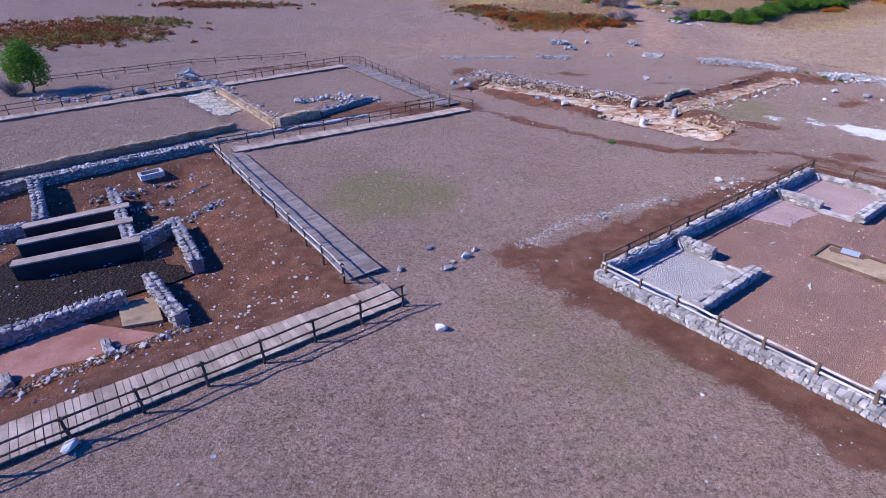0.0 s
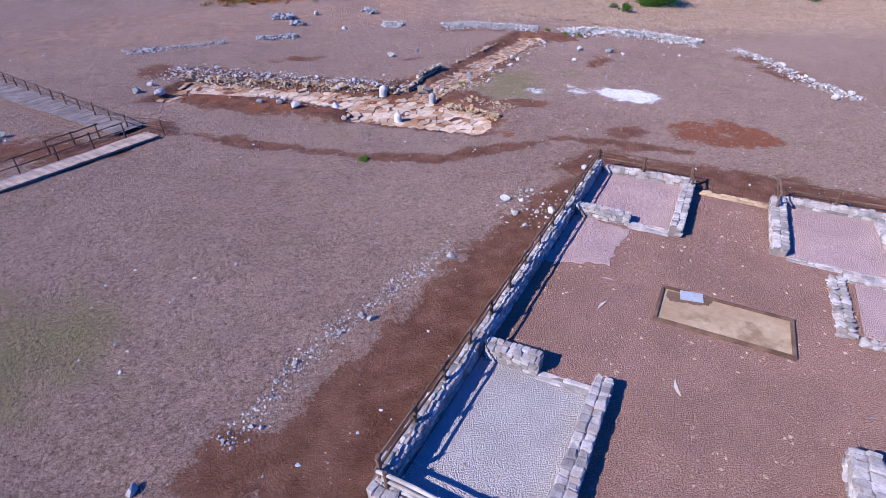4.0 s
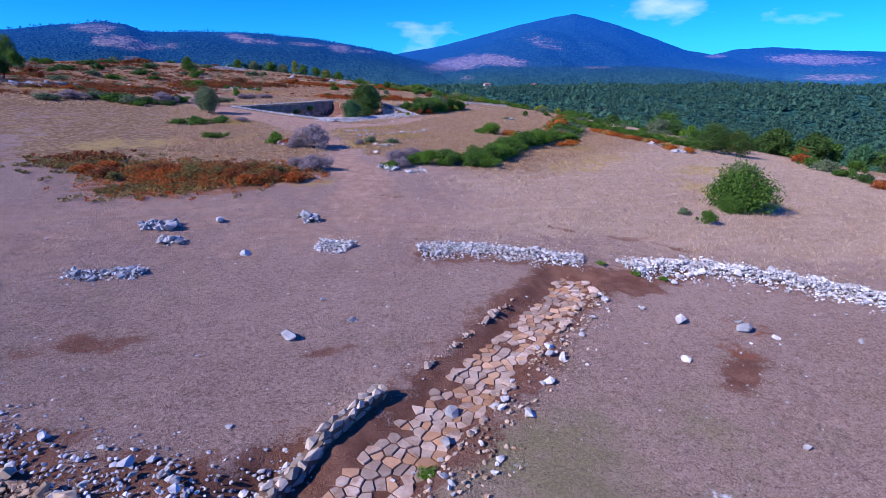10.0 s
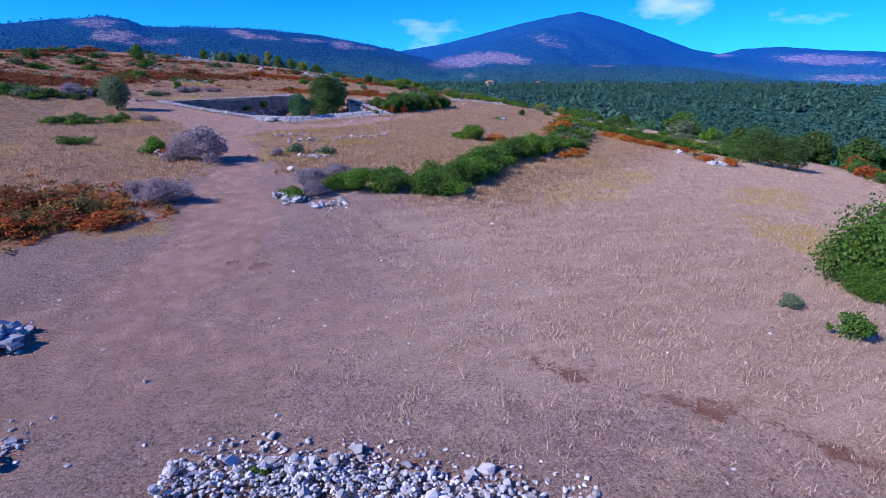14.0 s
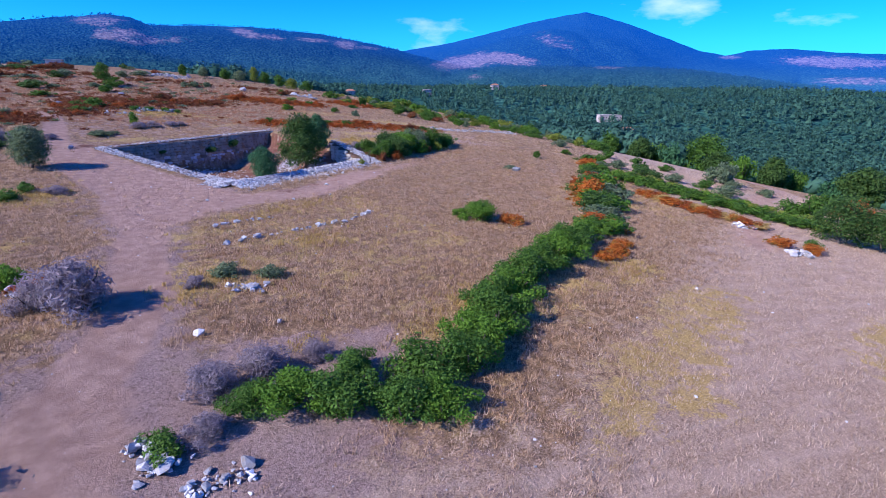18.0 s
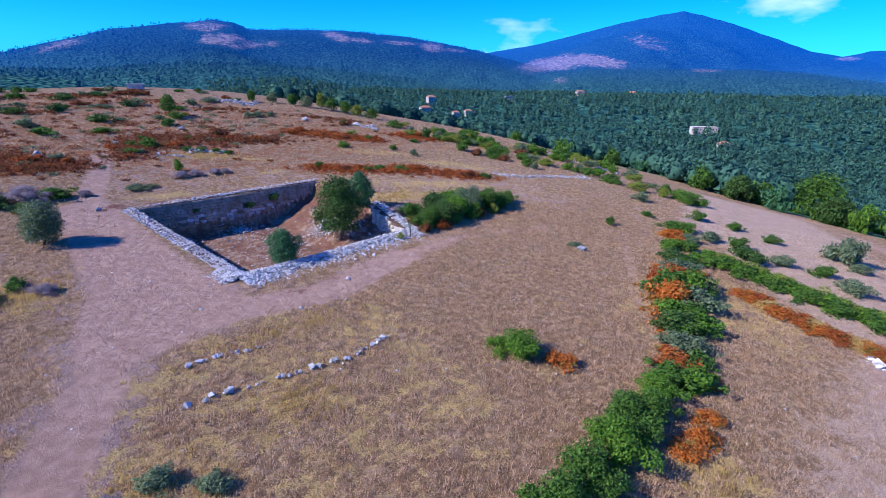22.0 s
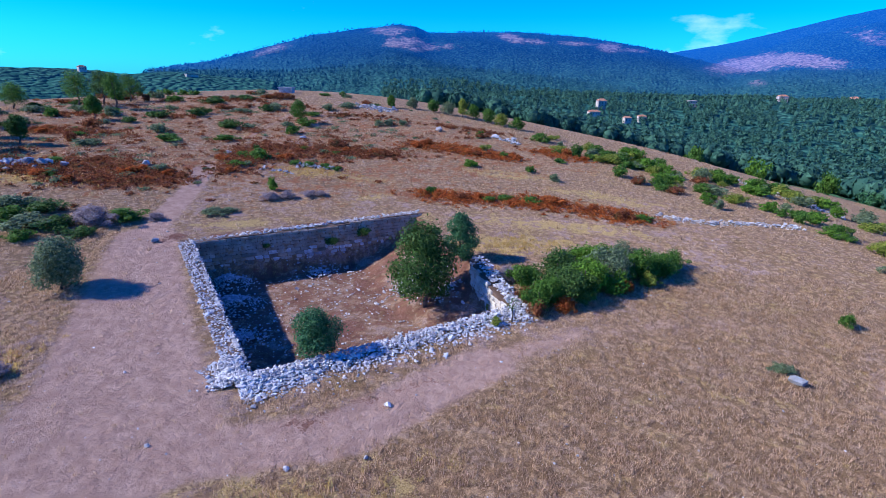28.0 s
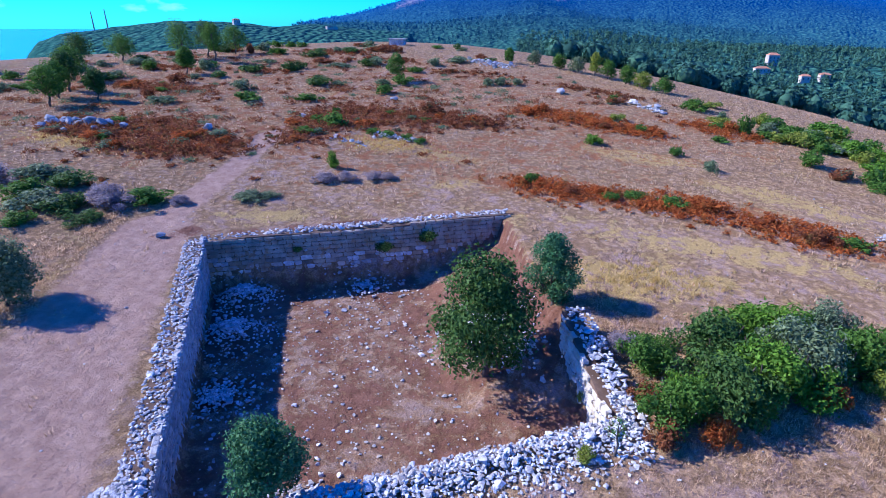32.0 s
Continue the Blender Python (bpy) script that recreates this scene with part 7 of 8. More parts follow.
for x, y, r, h in [(109.6, 150.2, 2.0, 1.6), (112.6, 147.4, 2.2, 1.8), (115.0, 141.4, 2.2, 1.8), (118.6, 138.4, 2.0, 1.5), (127.7, 140.2, 2.2, 1.5), (131.2, 136.0, 2.2, 1.4), (116.4, 161.2, 1.9, 1.8), (106.6, 161.6, 1.3, 1.0), (120.6, 156.6, 1.8, 1.4), (122.6, 151.0, 1.8, 1.4), (124.8, 174.6, 2.6, 2.2), (113.0, 172.0, 2.0, 1.8), (96.6, 156.2, 1.0, 1.4), (85.8, 147.4, 1.2, 0.7)]:
    bush(x, y, r, h, F_OLIVE if int(x) % 2 else F_GREEN, "dusty green bush on the lower slope", group="bushes of the lower slope")
for x, y, r in [(98.8, 110.6, 1.8), (100.6, 108.2, 1.6), (102.2, 109.6, 1.3)]:
    bush(x, y, r, 1.2, F_ORANGE if r > 1.5 else F_GREEN, "red-leaved bush among white stones", "low", "red-leaved bushes")
for k, (x, y, q, h) in enumerate([(142, 114, 3.0, 3.0), (137, 110, 2.4, 2.2), (132, 107, 2.6, 2.4), (126, 102, 2.4, 2.0), (121, 96, 2.6, 2.4), (117, 91, 2.2, 1.6), (112, 85, 2.2, 1.5), (107, 79, 2.4, 1.7), (102, 73, 2.2, 1.4), (130, 144, 3.4, 4.6), (122, 122, 3.2, 4.0), (110, 143, 2.6, 2.2), (126, 118, 3.4, 3.6), (119, 124, 2.6, 2.4), (117, 133, 2.4, 2.0), (134, 126, 3.0, 3.0), (148, 130, 3.0, 3.4), (152, 120, 3.0, 3.0), (145, 104, 2.6, 2.4)]):
    bush(x, y, q, h, (F_GREEN, F_DARK, F_RUST, F_GREEN, F_OLIVE)[k % 5], ("rust-red thicket bush along the lower field" if k % 5 == 2 else "green thicket bush along the lower field"), "bush", "thicket of the lower field")
tree(110.8, 111.8, 5.0, 3.8, F_DARK, "spreading dark green tree beside the lower hedge", 0.16, 3000, 0.05)
tree(113.6, 108.6, 4.6, 3.6, F_DARK, "spreading dark green tree beside the lower hedge", 0.16, 2600, 0.05)
# trees round the tank
tree(48.6, 145.5, 5.0, 2.35, F_PINE, "young dense dark green tree growing in the tank", 0.10, 5200, 0.22, base=0.2)
tree(56.0, 160.4, 8.2, 4.5, F_DARK, "tall dark-leaved fig tree growing out of rubble", 0.17, 6000, 0.14)
tree(59.6, 166.6, 6.4, 2.3, F_PINE, "dense blue-green conifer beside the tank", 0.11, 5200, 0.08, base=1.6)
tree(22.6, 153.2, 4.4, 2.9, F_OLIVE, "grey-green olive tree beside the track", 0.13, 5200, 0.06)
tree(64.4, 152.4, 2.4, 0.7, F_BRIGHT, "thin bare sapling on the stone bank", 0.06, 120, 0.4)
for k, (x, y, r, h) in enumerate([(67.6, 156.0, 2.4, 2.6), (70.2, 158.2, 2.8, 3.2), (72.8, 160.4, 3.0, 3.6), (75.6, 162.2, 3.0, 3.6), (78.6, 163.8, 2.9, 3.2), (81.6, 165.4, 2.4, 2.4), (70.4, 162.6, 2.8, 3.0), (74.0, 165.4, 2.8, 3.0), (78.0, 167.0, 2.4, 2.6), (84.0, 167.6, 1.8, 1.8), (66.4, 160.2, 2.0, 2.2)]):
    bush(x, y, r * 1.12, h * 1.12, (F_GREEN, F_DARK, F_BRIGHT, F_OLIVE, F_GREEN)[k % 5], "large green bramble thicket beside the tank", "hedge", group="thicket beside the tank")
for x, y, q, h, m in [(69.6, 155.2, 1.3, 1.5, F_RUST), (76.4, 160.0, 1.2, 1.6, F_RUST), (72.0, 158.0, 1.2, 1.8, F_LEMON), (79.6, 162.2, 1.5, 1.6, F_LEMON), (66.2, 156.6, 1.4, 1.6, F_RUSTD), (68.2, 157.4, 1.3, 2.6, F_BRIGHT)]:
    bush(x, y, q, h, m, "withered or yellowing bush at the edge of a thicket", "low", "thicket beside the tank")
bush(67.0, 153.8, 1.2, 1.6, F_RUSTD, "brown withered bush at the edge of a thicket", group="thicket beside the tank")
bush(64.8, 161.0, 1.5, 1.8, F_THORN, "grey leafless thorn bush above the tank", "thorn", "grey thorn bushes")
for x, y, z, r in ((42.6, 174.2, 1.9, 1.5), (46.2, 176.6, 2.5, 1.7), (35.6, 170.2, 2.6, 0.8)):
    ob = thing("wall_plant", "dark shrub rooted in the face of the tank wall", "shrub", (x, y, z), "plants on the tank wall")
    part("foliage", bush_mesh("bush", F_DARK, 1), ob, "", Matrix.LocRotScale((x, y, z - 0.4), None, (r, r * 0.7, r * 0.85)))
for x, y in ((62.6, 158.6), (59.0, 152.4), (63.0, 151.6)):
    bush(x, y, 0.6, 0.9, F_LEMON, "small yellow-green weed in rubble", "low", "weeds in rubble")
for x, y in ((34.0, 67.8), (27.4, 70.6), (42.4, 60.0), (43.4, 58.8), (41.6, 62.2), (12.6, 38.0), (24.6, 49.4)):
    bush(x, y, 0.38, 0.28, F_BRIGHT, "small green weed among stones", "low", "weeds in rubble")
# the hilltop
for x, y, r, h in [(26.4, 176.2, 2.0, 1.0), (28.0, 177.4, 1.4, 0.8)]:
    bush(x, y, r, h, F_OLIVE, "low dusty green bush beside the path", "low", "scrub on the hill")
for x, y, r, h in [(31.6, 183.6, 1.8, 1.2), (33.6, 185.0, 1.7, 1.2), (36.6, 186.4, 1.6, 0.9), (38.2, 187.0, 1.3, 0.8), (20.8, 172.8, 1.4, 0.9)]:
    bush(x, y, r, h, F_THORN, "blue-grey thorn bush above the tank", "thorn", "grey thorn bushes")
bush(30.4, 188.2, 0.9, 2.0, F_BRIGHT, "slender young shrub on the hill", group="scrub on the hill")
for k, (x, y, r, h) in enumerate([(5.0, 168.6, 2.4, 1.8), (8.4, 167.2, 2.6, 1.9), (11.6, 167.6, 2.2, 1.6), (14.4, 170.2, 2.6, 2.2), (17.2, 171.8, 2.2, 1.6), (2.0, 172.4, 2.6, 1.8), (6.4, 172.4, 2.4, 1.5), (-2.4, 170.6, 2.8, 1.8), (10.4, 163.6, 1.8, 1.2), (-6.0, 167.0, 2.6, 1.6), (15.6, 166.0, 1.6, 1.0)]):
    bush(x, y, r * 1.25, h, (F_GREEN, F_OLIVE, F_DARK, F_THORN)[k % 4], "dark green scrub bush on the hillside", "thorn" if k % 4 == 3 else "bush", "scrub on the hill")
for x, y, r, h in [(29.6, 202.8, 1.6, 1.1), (32.2, 202.2, 1.6, 1.0), (35.2, 202.0, 1.5, 1.0), (37.4, 201.2, 1.4, 0.8)]:
    bush(x, y, r, h, F_GREEN, "low green scrub over white stones", "low", "scrub on the hill")
tree(20.4, 236.8, 5.0, 2.3, F_GREEN, "round-headed small green tree on the hill", 0.13, 2400, 0.18)
for k, (x, y, h, r) in enumerate([(-38.6, 245.0, 8.0, 4.6), (-36.0, 251.0, 8.0, 4.0), (-27.0, 242.0, 8.5, 3.0), (-22.6, 227.0, 5.0, 2.2), (-19.8, 202.0, 4.8, 2.0), (-23.4, 196.2, 6.0, 3.2), (-26.6, 200.6, 5.5, 2.8), (-29.6, 205.4, 6.5, 2.6), (-37.0, 213.0, 6.0, 3.4), (-50.0, 238.0, 5.5, 4.0), (-56.0, 232.0, 6.0, 4.0), (-33.0, 258.0, 6.5, 4.0), (-62.0, 214.0, 6.0, 3.5)]):
    tree(x, y, h, r, (F_GREEN, F_DARK, F_GREEN)[k % 3], "green almond tree on the grassy hilltop", 0.17, 2000, 0.22, group="trees of the hilltop")
r = random.Random(31)
for k in range(82):
    x, y = r.uniform(-50, 34), r.uniform(200, 285)
    if along(np.array(x), np.array(y), TRACK) < 3:
        continue
    bush(x, y, r.uniform(1.4, 3.6), r.uniform(1.0, 2.3), (F_GREEN, F_OLIVE, F_RUSTD, F_DARK, F_OLIVE)[k % 5], ("brown bracken clump on the hilltop" if k % 5 == 2 else "dark green scrub bush on the hilltop"), "low" if k % 2 else "bush", "scrub on the hilltop")
for x, y, h, rd, mat in [(58.6, 264.0, 5.0, 2.0, F_LEMON), (61.6, 262.0, 4.0, 2.2, F_GREEN), (54.6, 266.0, 3.4, 2.4, F_OLIVE), (65.6, 259.0, 3.6, 2.4, F_GREEN), (50.0, 268.0, 3.0, 2.2, F_GREEN), (44.0, 270.0, 3.0, 2.0, F_OLIVE), (38.0, 268.0, 3.4, 1.6, F_GREEN), (69.0, 256.0, 3.0, 2.2, F_LEMON), (73.0, 253.0, 2.8, 2.2, F_GREEN)]:
    tree(x, y, h, rd, mat, "small tree on the brow of the hill", 0.16, 1300, 0.08, group="trees on the brow")
for k in range(44):
    t = r.random()
    x, y = 80 + 50 * t + r.uniform(-7, 7), 238 - 60 * t + r.uniform(-9, 9)
    bush(x, y, r.uniform(1.2, 2.8), r.uniform(1.0, 2.4), (F_GREEN, F_OLIVE, F_LEMON, F_GREEN, F_BRIGHT)[k % 5], "green scrub bush on the eastern slope", "low" if k % 3 == 0 else "bush", "scrub on the eastern slope")
for k in range(38):
    x, y = r.uniform(58, 128), r.uniform(194, 246)
    if y > 252 - 0.55 * (x - 58) or y < 205 - 0.2 * (x - 58):
        continue
    bush(x, y, r.uniform(1.2, 2.6), r.uniform(0.8, 1.7), (F_GREEN, F_BRIGHT, F_OLIVE, F_LEMON, F_RUSTD)[k % 5], "green and yellowing scrub bush on the eastern brow", "low", "scrub on the eastern slope")
for k in range(44):
    t = r.random()
    x, y = 78 + 58 * t + r.uniform(-3, 3), 233 - 17 * t + r.gauss(0, 4.0)
    bush(x, y, r.uniform(1.6, 3.4), r.uniform(1.3, 3.0), (F_GREEN, F_BRIGHT, F_LEMON, F_OLIVE, F_GREEN)[k % 5], "leafy green scrub on the brow above the valley", "bush", "scrub on the eastern slope")
for x, y, rd in [(41, 241, 2.0), (44, 243, 1.8), (38.5, 240, 1.6)]:
    bush(x, y, rd, 1.6, F_OLIVE, "dusty green scrub on a grassy bank", group="scrub on the hilltop")
tree(-41.0, 55.6, 4.6, 2.6, F_BRIGHT, "feathery green broom tree by a fence", 0.14, 2600, 0.12)
bush(-42.5, 54.5, 1.6, 1.6, F_THORN, "grey thorn bush under a green tree", "thorn", "grey thorn bushes")
bush(58.0, 70.6, 0.8, 0.6, F_OLIVE, "small dusty green bush in dry grass", "low", "lone bushes")

# bracken clumps that stand up from the banks
r = random.Random(41)
for k in range(30):
    x = r.uniform(9, 29)
    y = 94.6 + (21 - x) * 0.42 + r.gauss(0, 2.0)
    bush(x, y, r.uniform(1.0, 2.0), r.uniform(0.8, 1.3), (F_RUST, F_RUSTD, F_RUST, F_MOSS, F_RUSTD, F_MOSS)[k % 6], ("olive-green shrub among bracken" if k % 6 in (3, 5) else "rust-red bracken clump on a bank"), "low", "bracken on the near bank")
for o in BRACKEN[3:]:
    for k in range(5):
        a, q = r.uniform(0, 6.3), math.sqrt(r.random())
        c, s = math.cos(radians(o[4])), math.sin(radians(o[4]))
        u, v = math.cos(a) * q * o[2], math.sin(a) * q * o[3]
        m = r.choice((F_RUST, F_RUSTD, F_RUST, F_GREEN) if o[0] > 50 else (F_RUST, F_RUSTD, F_RUSTD, F_GREEN, F_OLIVE))
        bush(o[0] + u * c - v * s, o[1] + u * s + v * c, r.uniform(1.0, 2.1), r.uniform(0.6, 1.1) * (1.4 if o[0] > 50 else 1.1), m, ("dusty green shrub among bracken" if m in (F_GREEN, F_OLIVE) else "rust-brown bracken clump on the hillside"), "fern", "bracken clumps of the hill")
for k in range(26):
    y = 112 + 190 * k / 25 + r.uniform(-4, 4)
    x = 186 + 10 * math.sin(y * 0.05) + r.uniform(-4, 12)
    if y > 270:
        x -= (y - 270) * 1.6
    bush(x, y, r.uniform(3.5, 6.0), r.uniform(5.0, 8.5), (F_GREEN, F_DARK, F_PINE, F_GREEN, F_BRIGHT)[k % 5], "leafy green tree at the edge of the valley woods", "bush", "trees at the wood's edge", "tree")


def spray(name, label, ovals, count, size, material, upright=0.5, tall=0.5, category="bracken", seed=1, each=22, wide=0.55):
    """Bracken or grass too many to count: small blades over ovals of ground (x, y, half width, half depth, turn)."""
    rs = np.random.RandomState(seed)
    area = np.array([o[2] * o[3] for o in ovals])
    # tussocks first, then the blades of each
    clumps = max(4, count // each)
    k = rs.choice(len(ovals), clumps, p=area / area.sum())
    o = np.array(ovals, float)[k]
    a, q = rs.uniform(0, 2 * math.pi, clumps), np.sqrt(rs.rand(clumps)) * (1 + 0.32 * rs.normal(size=clumps))
    u, v = np.cos(a) * q * o[:, 2], np.sin(a) * q * o[:, 3]
    c, s = np.cos(np.radians(o[:, 4])), np.sin(np.radians(o[:, 4]))
    cx, cy = o[:, 0] + u * c - v * s, o[:, 1] + u * s + v * c
    big2 = rs.uniform(0.35, 1.0, clumps) * (1 - 0.5 * np.clip(q, 0, 1) ** 3)
    i = rs.randint(0, clumps, count)
    x, y = cx[i] + rs.normal(size=count) * wide * big2[i], cy[i] + rs.normal(size=count) * wide * big2[i]
    z = field(GZ, x, y)
    h = tall * big2[i] * rs.uniform(0.1, 1.0, count)
    p = np.stack([x, y, z + h * (1 - upright)], 1)
    d = rs.normal(size=(count, 3)) * np.array((1, 1, 0.25)) * (1 - upright) + np.array((0, 0, 1.0)) * upright
    d /= np.linalg.norm(d, axis=1)[:, None]
    w = np.cross(d, rs.normal(size=(count, 3)))
    w /= np.linalg.norm(w, axis=1)[:, None]
    sz = size * rs.uniform(0.6, 1.4, count)[:, None]
    wd = sz * (0.42 - 0.32 * upright) * (0.55 if category == "grass" else 1.0)
    vs = np.stack([p - w * wd * 0.4, p + w * wd * 0.4, p + d * sz + w * wd * 0.5, p + d * sz * 0.8 - w * wd], 1).reshape(-1, 3)
    return tagged(new(name, big_mesh(name, vs, np.arange(4 * count).reshape(count, 4), material)), label, category, kind="stuff")


spray("bracken", "rust-red bracken on a bank beside the track", BRACKEN[:3], 9000, 0.20, F_RUST, 0.35, 1.5, seed=2)
spray("bracken", "brown and green bracken on a bank", [(15, 90.4, 5, 2.6, 0), (14, 100.8, 7, 3.6, 8), (8, 106, 6, 4, 0), (20, 98.2, 5, 1.8, 0)], 8000, 0.20, F_MOSS, 0.35, 0.9, seed=3)
spray("bracken", "brown and olive bracken on a bank beside the track", BRACKEN[:3], 8000, 0.20, F_MOSS, 0.35, 1.3, seed=21)
spray("bracken", "rust-brown bracken over the hillside", [(o[0], o[1], o[2] * 1.15, o[3] * 1.3, o[4]) for o in BRACKEN[3:12]], 34000, 0.29, F_RUSTD, 0.35, 1.3, seed=4)
spray("bracken", "scattered rust-brown bracken over the hilltop", [(-15, 200, 40, 26, 0), (30, 225, 34, 26, 0), (-20, 250, 40, 16, 0)], 18000, 0.30, F_RUSTD, 0.35, 0.8, seed=14, each=60, wide=0.9)
spray("dry_scrub", "low dusty green scrub over the hilltop", [(-15, 200, 40, 26, 0), (30, 228, 34, 24, 0), (-20, 250, 40, 16, 0)], 9000, 0.30, F_OLIVE, 0.35, 0.8, "scrub", seed=15, each=70, wide=0.9)
spray("bracken", "bright rust-red bracken in a long band", [(o[0], o[1], o[2], o[3] * 1.8, o[4]) for o in BRACKEN[12:]], 23000, 0.26, F_RUST, 0.35, 1.2, seed=5)
spray("bracken", "brown bracken along the brow of the hill", [(-8, 266, 12, 4, 0), (10, 258, 8, 3, 0), (30, 250, 10, 2.4, 0), (60, 244, 12, 2, -10), (-30, 232, 8, 3, 0), (-10, 236, 7, 2.4, 0)], 8000, 0.4, F_RUSTD, 0.35, 1.0, seed=6)
spray("bracken", "green and brown scrub on a far bank", [(-56, 88, 14, 9, 0), (-42, 112, 14, 2.5, 0), (9, 108, 5, 3, 0)], 11000, 0.36, F_RUSTD, 0.35, 1.0, seed=7)
spray("bracken", "olive scrub on a far bank", [(-54, 84, 12, 5, 0), (-50, 96, 10, 4, 0), (-38, 113, 12, 2, 0)], 6500, 0.34, F_MOSS, 0.35, 1.2, seed=8)
spray("bracken", "orange bracken along a field bank", [(84.6, 127, 1.6, 8, -32), (80.6, 118.6, 2.0, 3, 0), (91, 136, 1.5, 6, -35)], 2600, 0.28, F_ORANGE, 0.4, 0.7, seed=9)
GOLD = [(41.5, 111.5, 3.6, 3.0, 0), (50, 119, 4, 3, 20), (57, 104, 3.5, 2.4, 40), (74.5, 107, 3.0, 2.0, 40), (25.5, 138.5, 3.4, 4.6, -30), (18.5, 90.6, 7, 1.6, 5), (33, 199, 7, 3.4, 0), (-6, 184, 9, 2.6, 0), (66, 172, 8, 3, 10), (49, 129, 9, 1.4, 28), (45.6, 101.0, 2.5, 1.5, 0), (52.6, 101.0, 3, 1.6, 40)]
spray("yellow_grass", "tufts of golden dry grass", GOLD, 15000, 0.26, F_YELLOW, 0.8, 0.12, "grass", 10, 14, 0.30)
def turf(name, label, box4, tufts, blades, tall, wide, material, weight, seed, spread=0.12):
    """Dry grass in tufts: thin tapering blades, thick where the zone of the ground says so."""
    rs = np.random.RandomState(seed)
    x, y = rs.uniform(box4[0], box4[2], tufts * 5), rs.uniform(box4[1], box4[3], tufts * 5)
    # bare lanes and thicker drifts
    drift = 0.65 + 0.35 * np.sin(0.45 * x + 0.9 * y + 1.5 * np.sin(0.23 * x - 0.11 * y)) * np.sin(0.31 * x - 0.5 * y + 1.2 * np.sin(0.19 * y))
    ok = rs.rand(len(x)) < np.clip(field(weight, x, y), 0, 1) * drift
    x, y = x[ok][:tufts], y[ok][:tufts]
    big2 = rs.uniform(0.45, 1.0, len(x))
    k = np.repeat(np.arange(len(x)), blades)
    m = len(k)
    bx, by = x[k] + rs.normal(size=m) * spread * big2[k], y[k] + rs.normal(size=m) * spread * big2[k]
    h = tall * big2[k] * rs.uniform(0.5, 1.1, m)
    p = np.stack([bx, by, field(GZ, bx, by) - 0.02], 1)
    a = rs.uniform(0, 2 * math.pi, m)
    u = np.stack([np.cos(a), np.sin(a), 0 * a], 1) * (wide * rs.uniform(0.6, 1.3, m))[:, None]
    tip = p + np.stack([rs.normal(size=m) * h * 0.38, rs.normal(size=m) * h * 0.38, h], 1)
    vs = np.stack([p - u, p + u, tip], 1).reshape(-1, 3)
    tagged(new(name, big_mesh(name, vs, np.arange(3 * m).reshape(m, 3), material)), label, "grass", kind="stuff")


open_ground = np.clip(1 - 1.3 * soil, 0, 1) * np.clip(1 - 1.25 * path, 0.03, 1) * (quad(GX, GY, TANK) > 1.5) * (quad(GX, GY, [site(-0.5, -0.5), site(21.5, -0.5), site(21.5, 18.5), site(-0.5, 18.5)]) > 0) * (lime < 0.2) * (quad(GX, GY, DIG) > 0.5) * (quad(GX, GY, ROAD) > 0) * (quad(GX, GY, LANE) > 0)
meadow = open_ground * np.clip(straw, 0, 1) * np.clip(1 - pale, 0, 1)
turf("tall_grass", "tall straw-coloured grass over the meadow", (16, 84, 104, 168), 26000, 12, 0.42, 0.022, F_STRAW, meadow, 11, 0.20)
turf("tall_grass", "bleached pinkish grass over the lower field", (34, 52, 150, 160), 18000, 10, 0.36, 0.020, F_PALE, open_ground * pale, 12, 0.20)
turf("tall_grass", "straw-coloured grass on the hilltop", (-60, 150, 128, 275), 13000, 7, 0.48, 0.055, F_STRAW, meadow * (GY > 160), 14, 0.22)
turf("short_grass", "short dry turf over the terrace", (-34, 3, 62, 84), 26000, 6, 0.11, 0.018, F_TURF, open_ground * np.clip(1.1 - straw, 0.2, 1) * np.clip(1 - pale, 0, 1), 13, 0.07)

# ---- woods of the valley ----
def hill_z(x, y):
    """Height of the valley floor or the hills over it."""
    z = gz(x, y)
    q, a = math.hypot(x - EYE0[0], y - EYE0[1]), math.degrees(math.atan2(x - EYE0[0], y - EYE0[1]))
    if q > 300 and -62 < a < 78:
        i, j = int(np.clip(np.searchsorted(rr, q), 0, len(rr) - 1)), int(np.clip(np.searchsorted(az, a), 0, len(az) - 1))
        z = max(z, float(HZ[i, j]))
    return z


def hill_zs(x, y):
    """The same for many spots."""
    q, a = np.hypot(x - EYE0[0], y - EYE0[1]), np.degrees(np.arctan2(x - EYE0[0], y - EYE0[1]))
    i, j = np.clip(np.searchsorted(rr, q), 0, len(rr) - 1), np.clip(np.searchsorted(az, a), 0, len(az) - 1)
    return np.where(q > 300, np.maximum(field(GZ, x, y), HZ[i, j]), field(GZ, x, y)), scree[i, j] * (q > 1000)


def ball(level):
    bm = bmesh.new()
    if level:
        bmesh.ops.create_icosphere(bm, subdivisions=level, radius=1.0)
    else:
        bmesh.ops.create_cone(bm, segments=5, radius1=0.8, radius2=0.0, depth=1.6, cap_ends=False)
    bmesh.ops.triangulate(bm, faces=bm.faces[:])
    bm.verts.index_update()
    v, f = np.array([v.co[:] for v in bm.verts]), np.array([[v.index for v in f.verts] for f in bm.faces])
    bm.free()
    return v, f


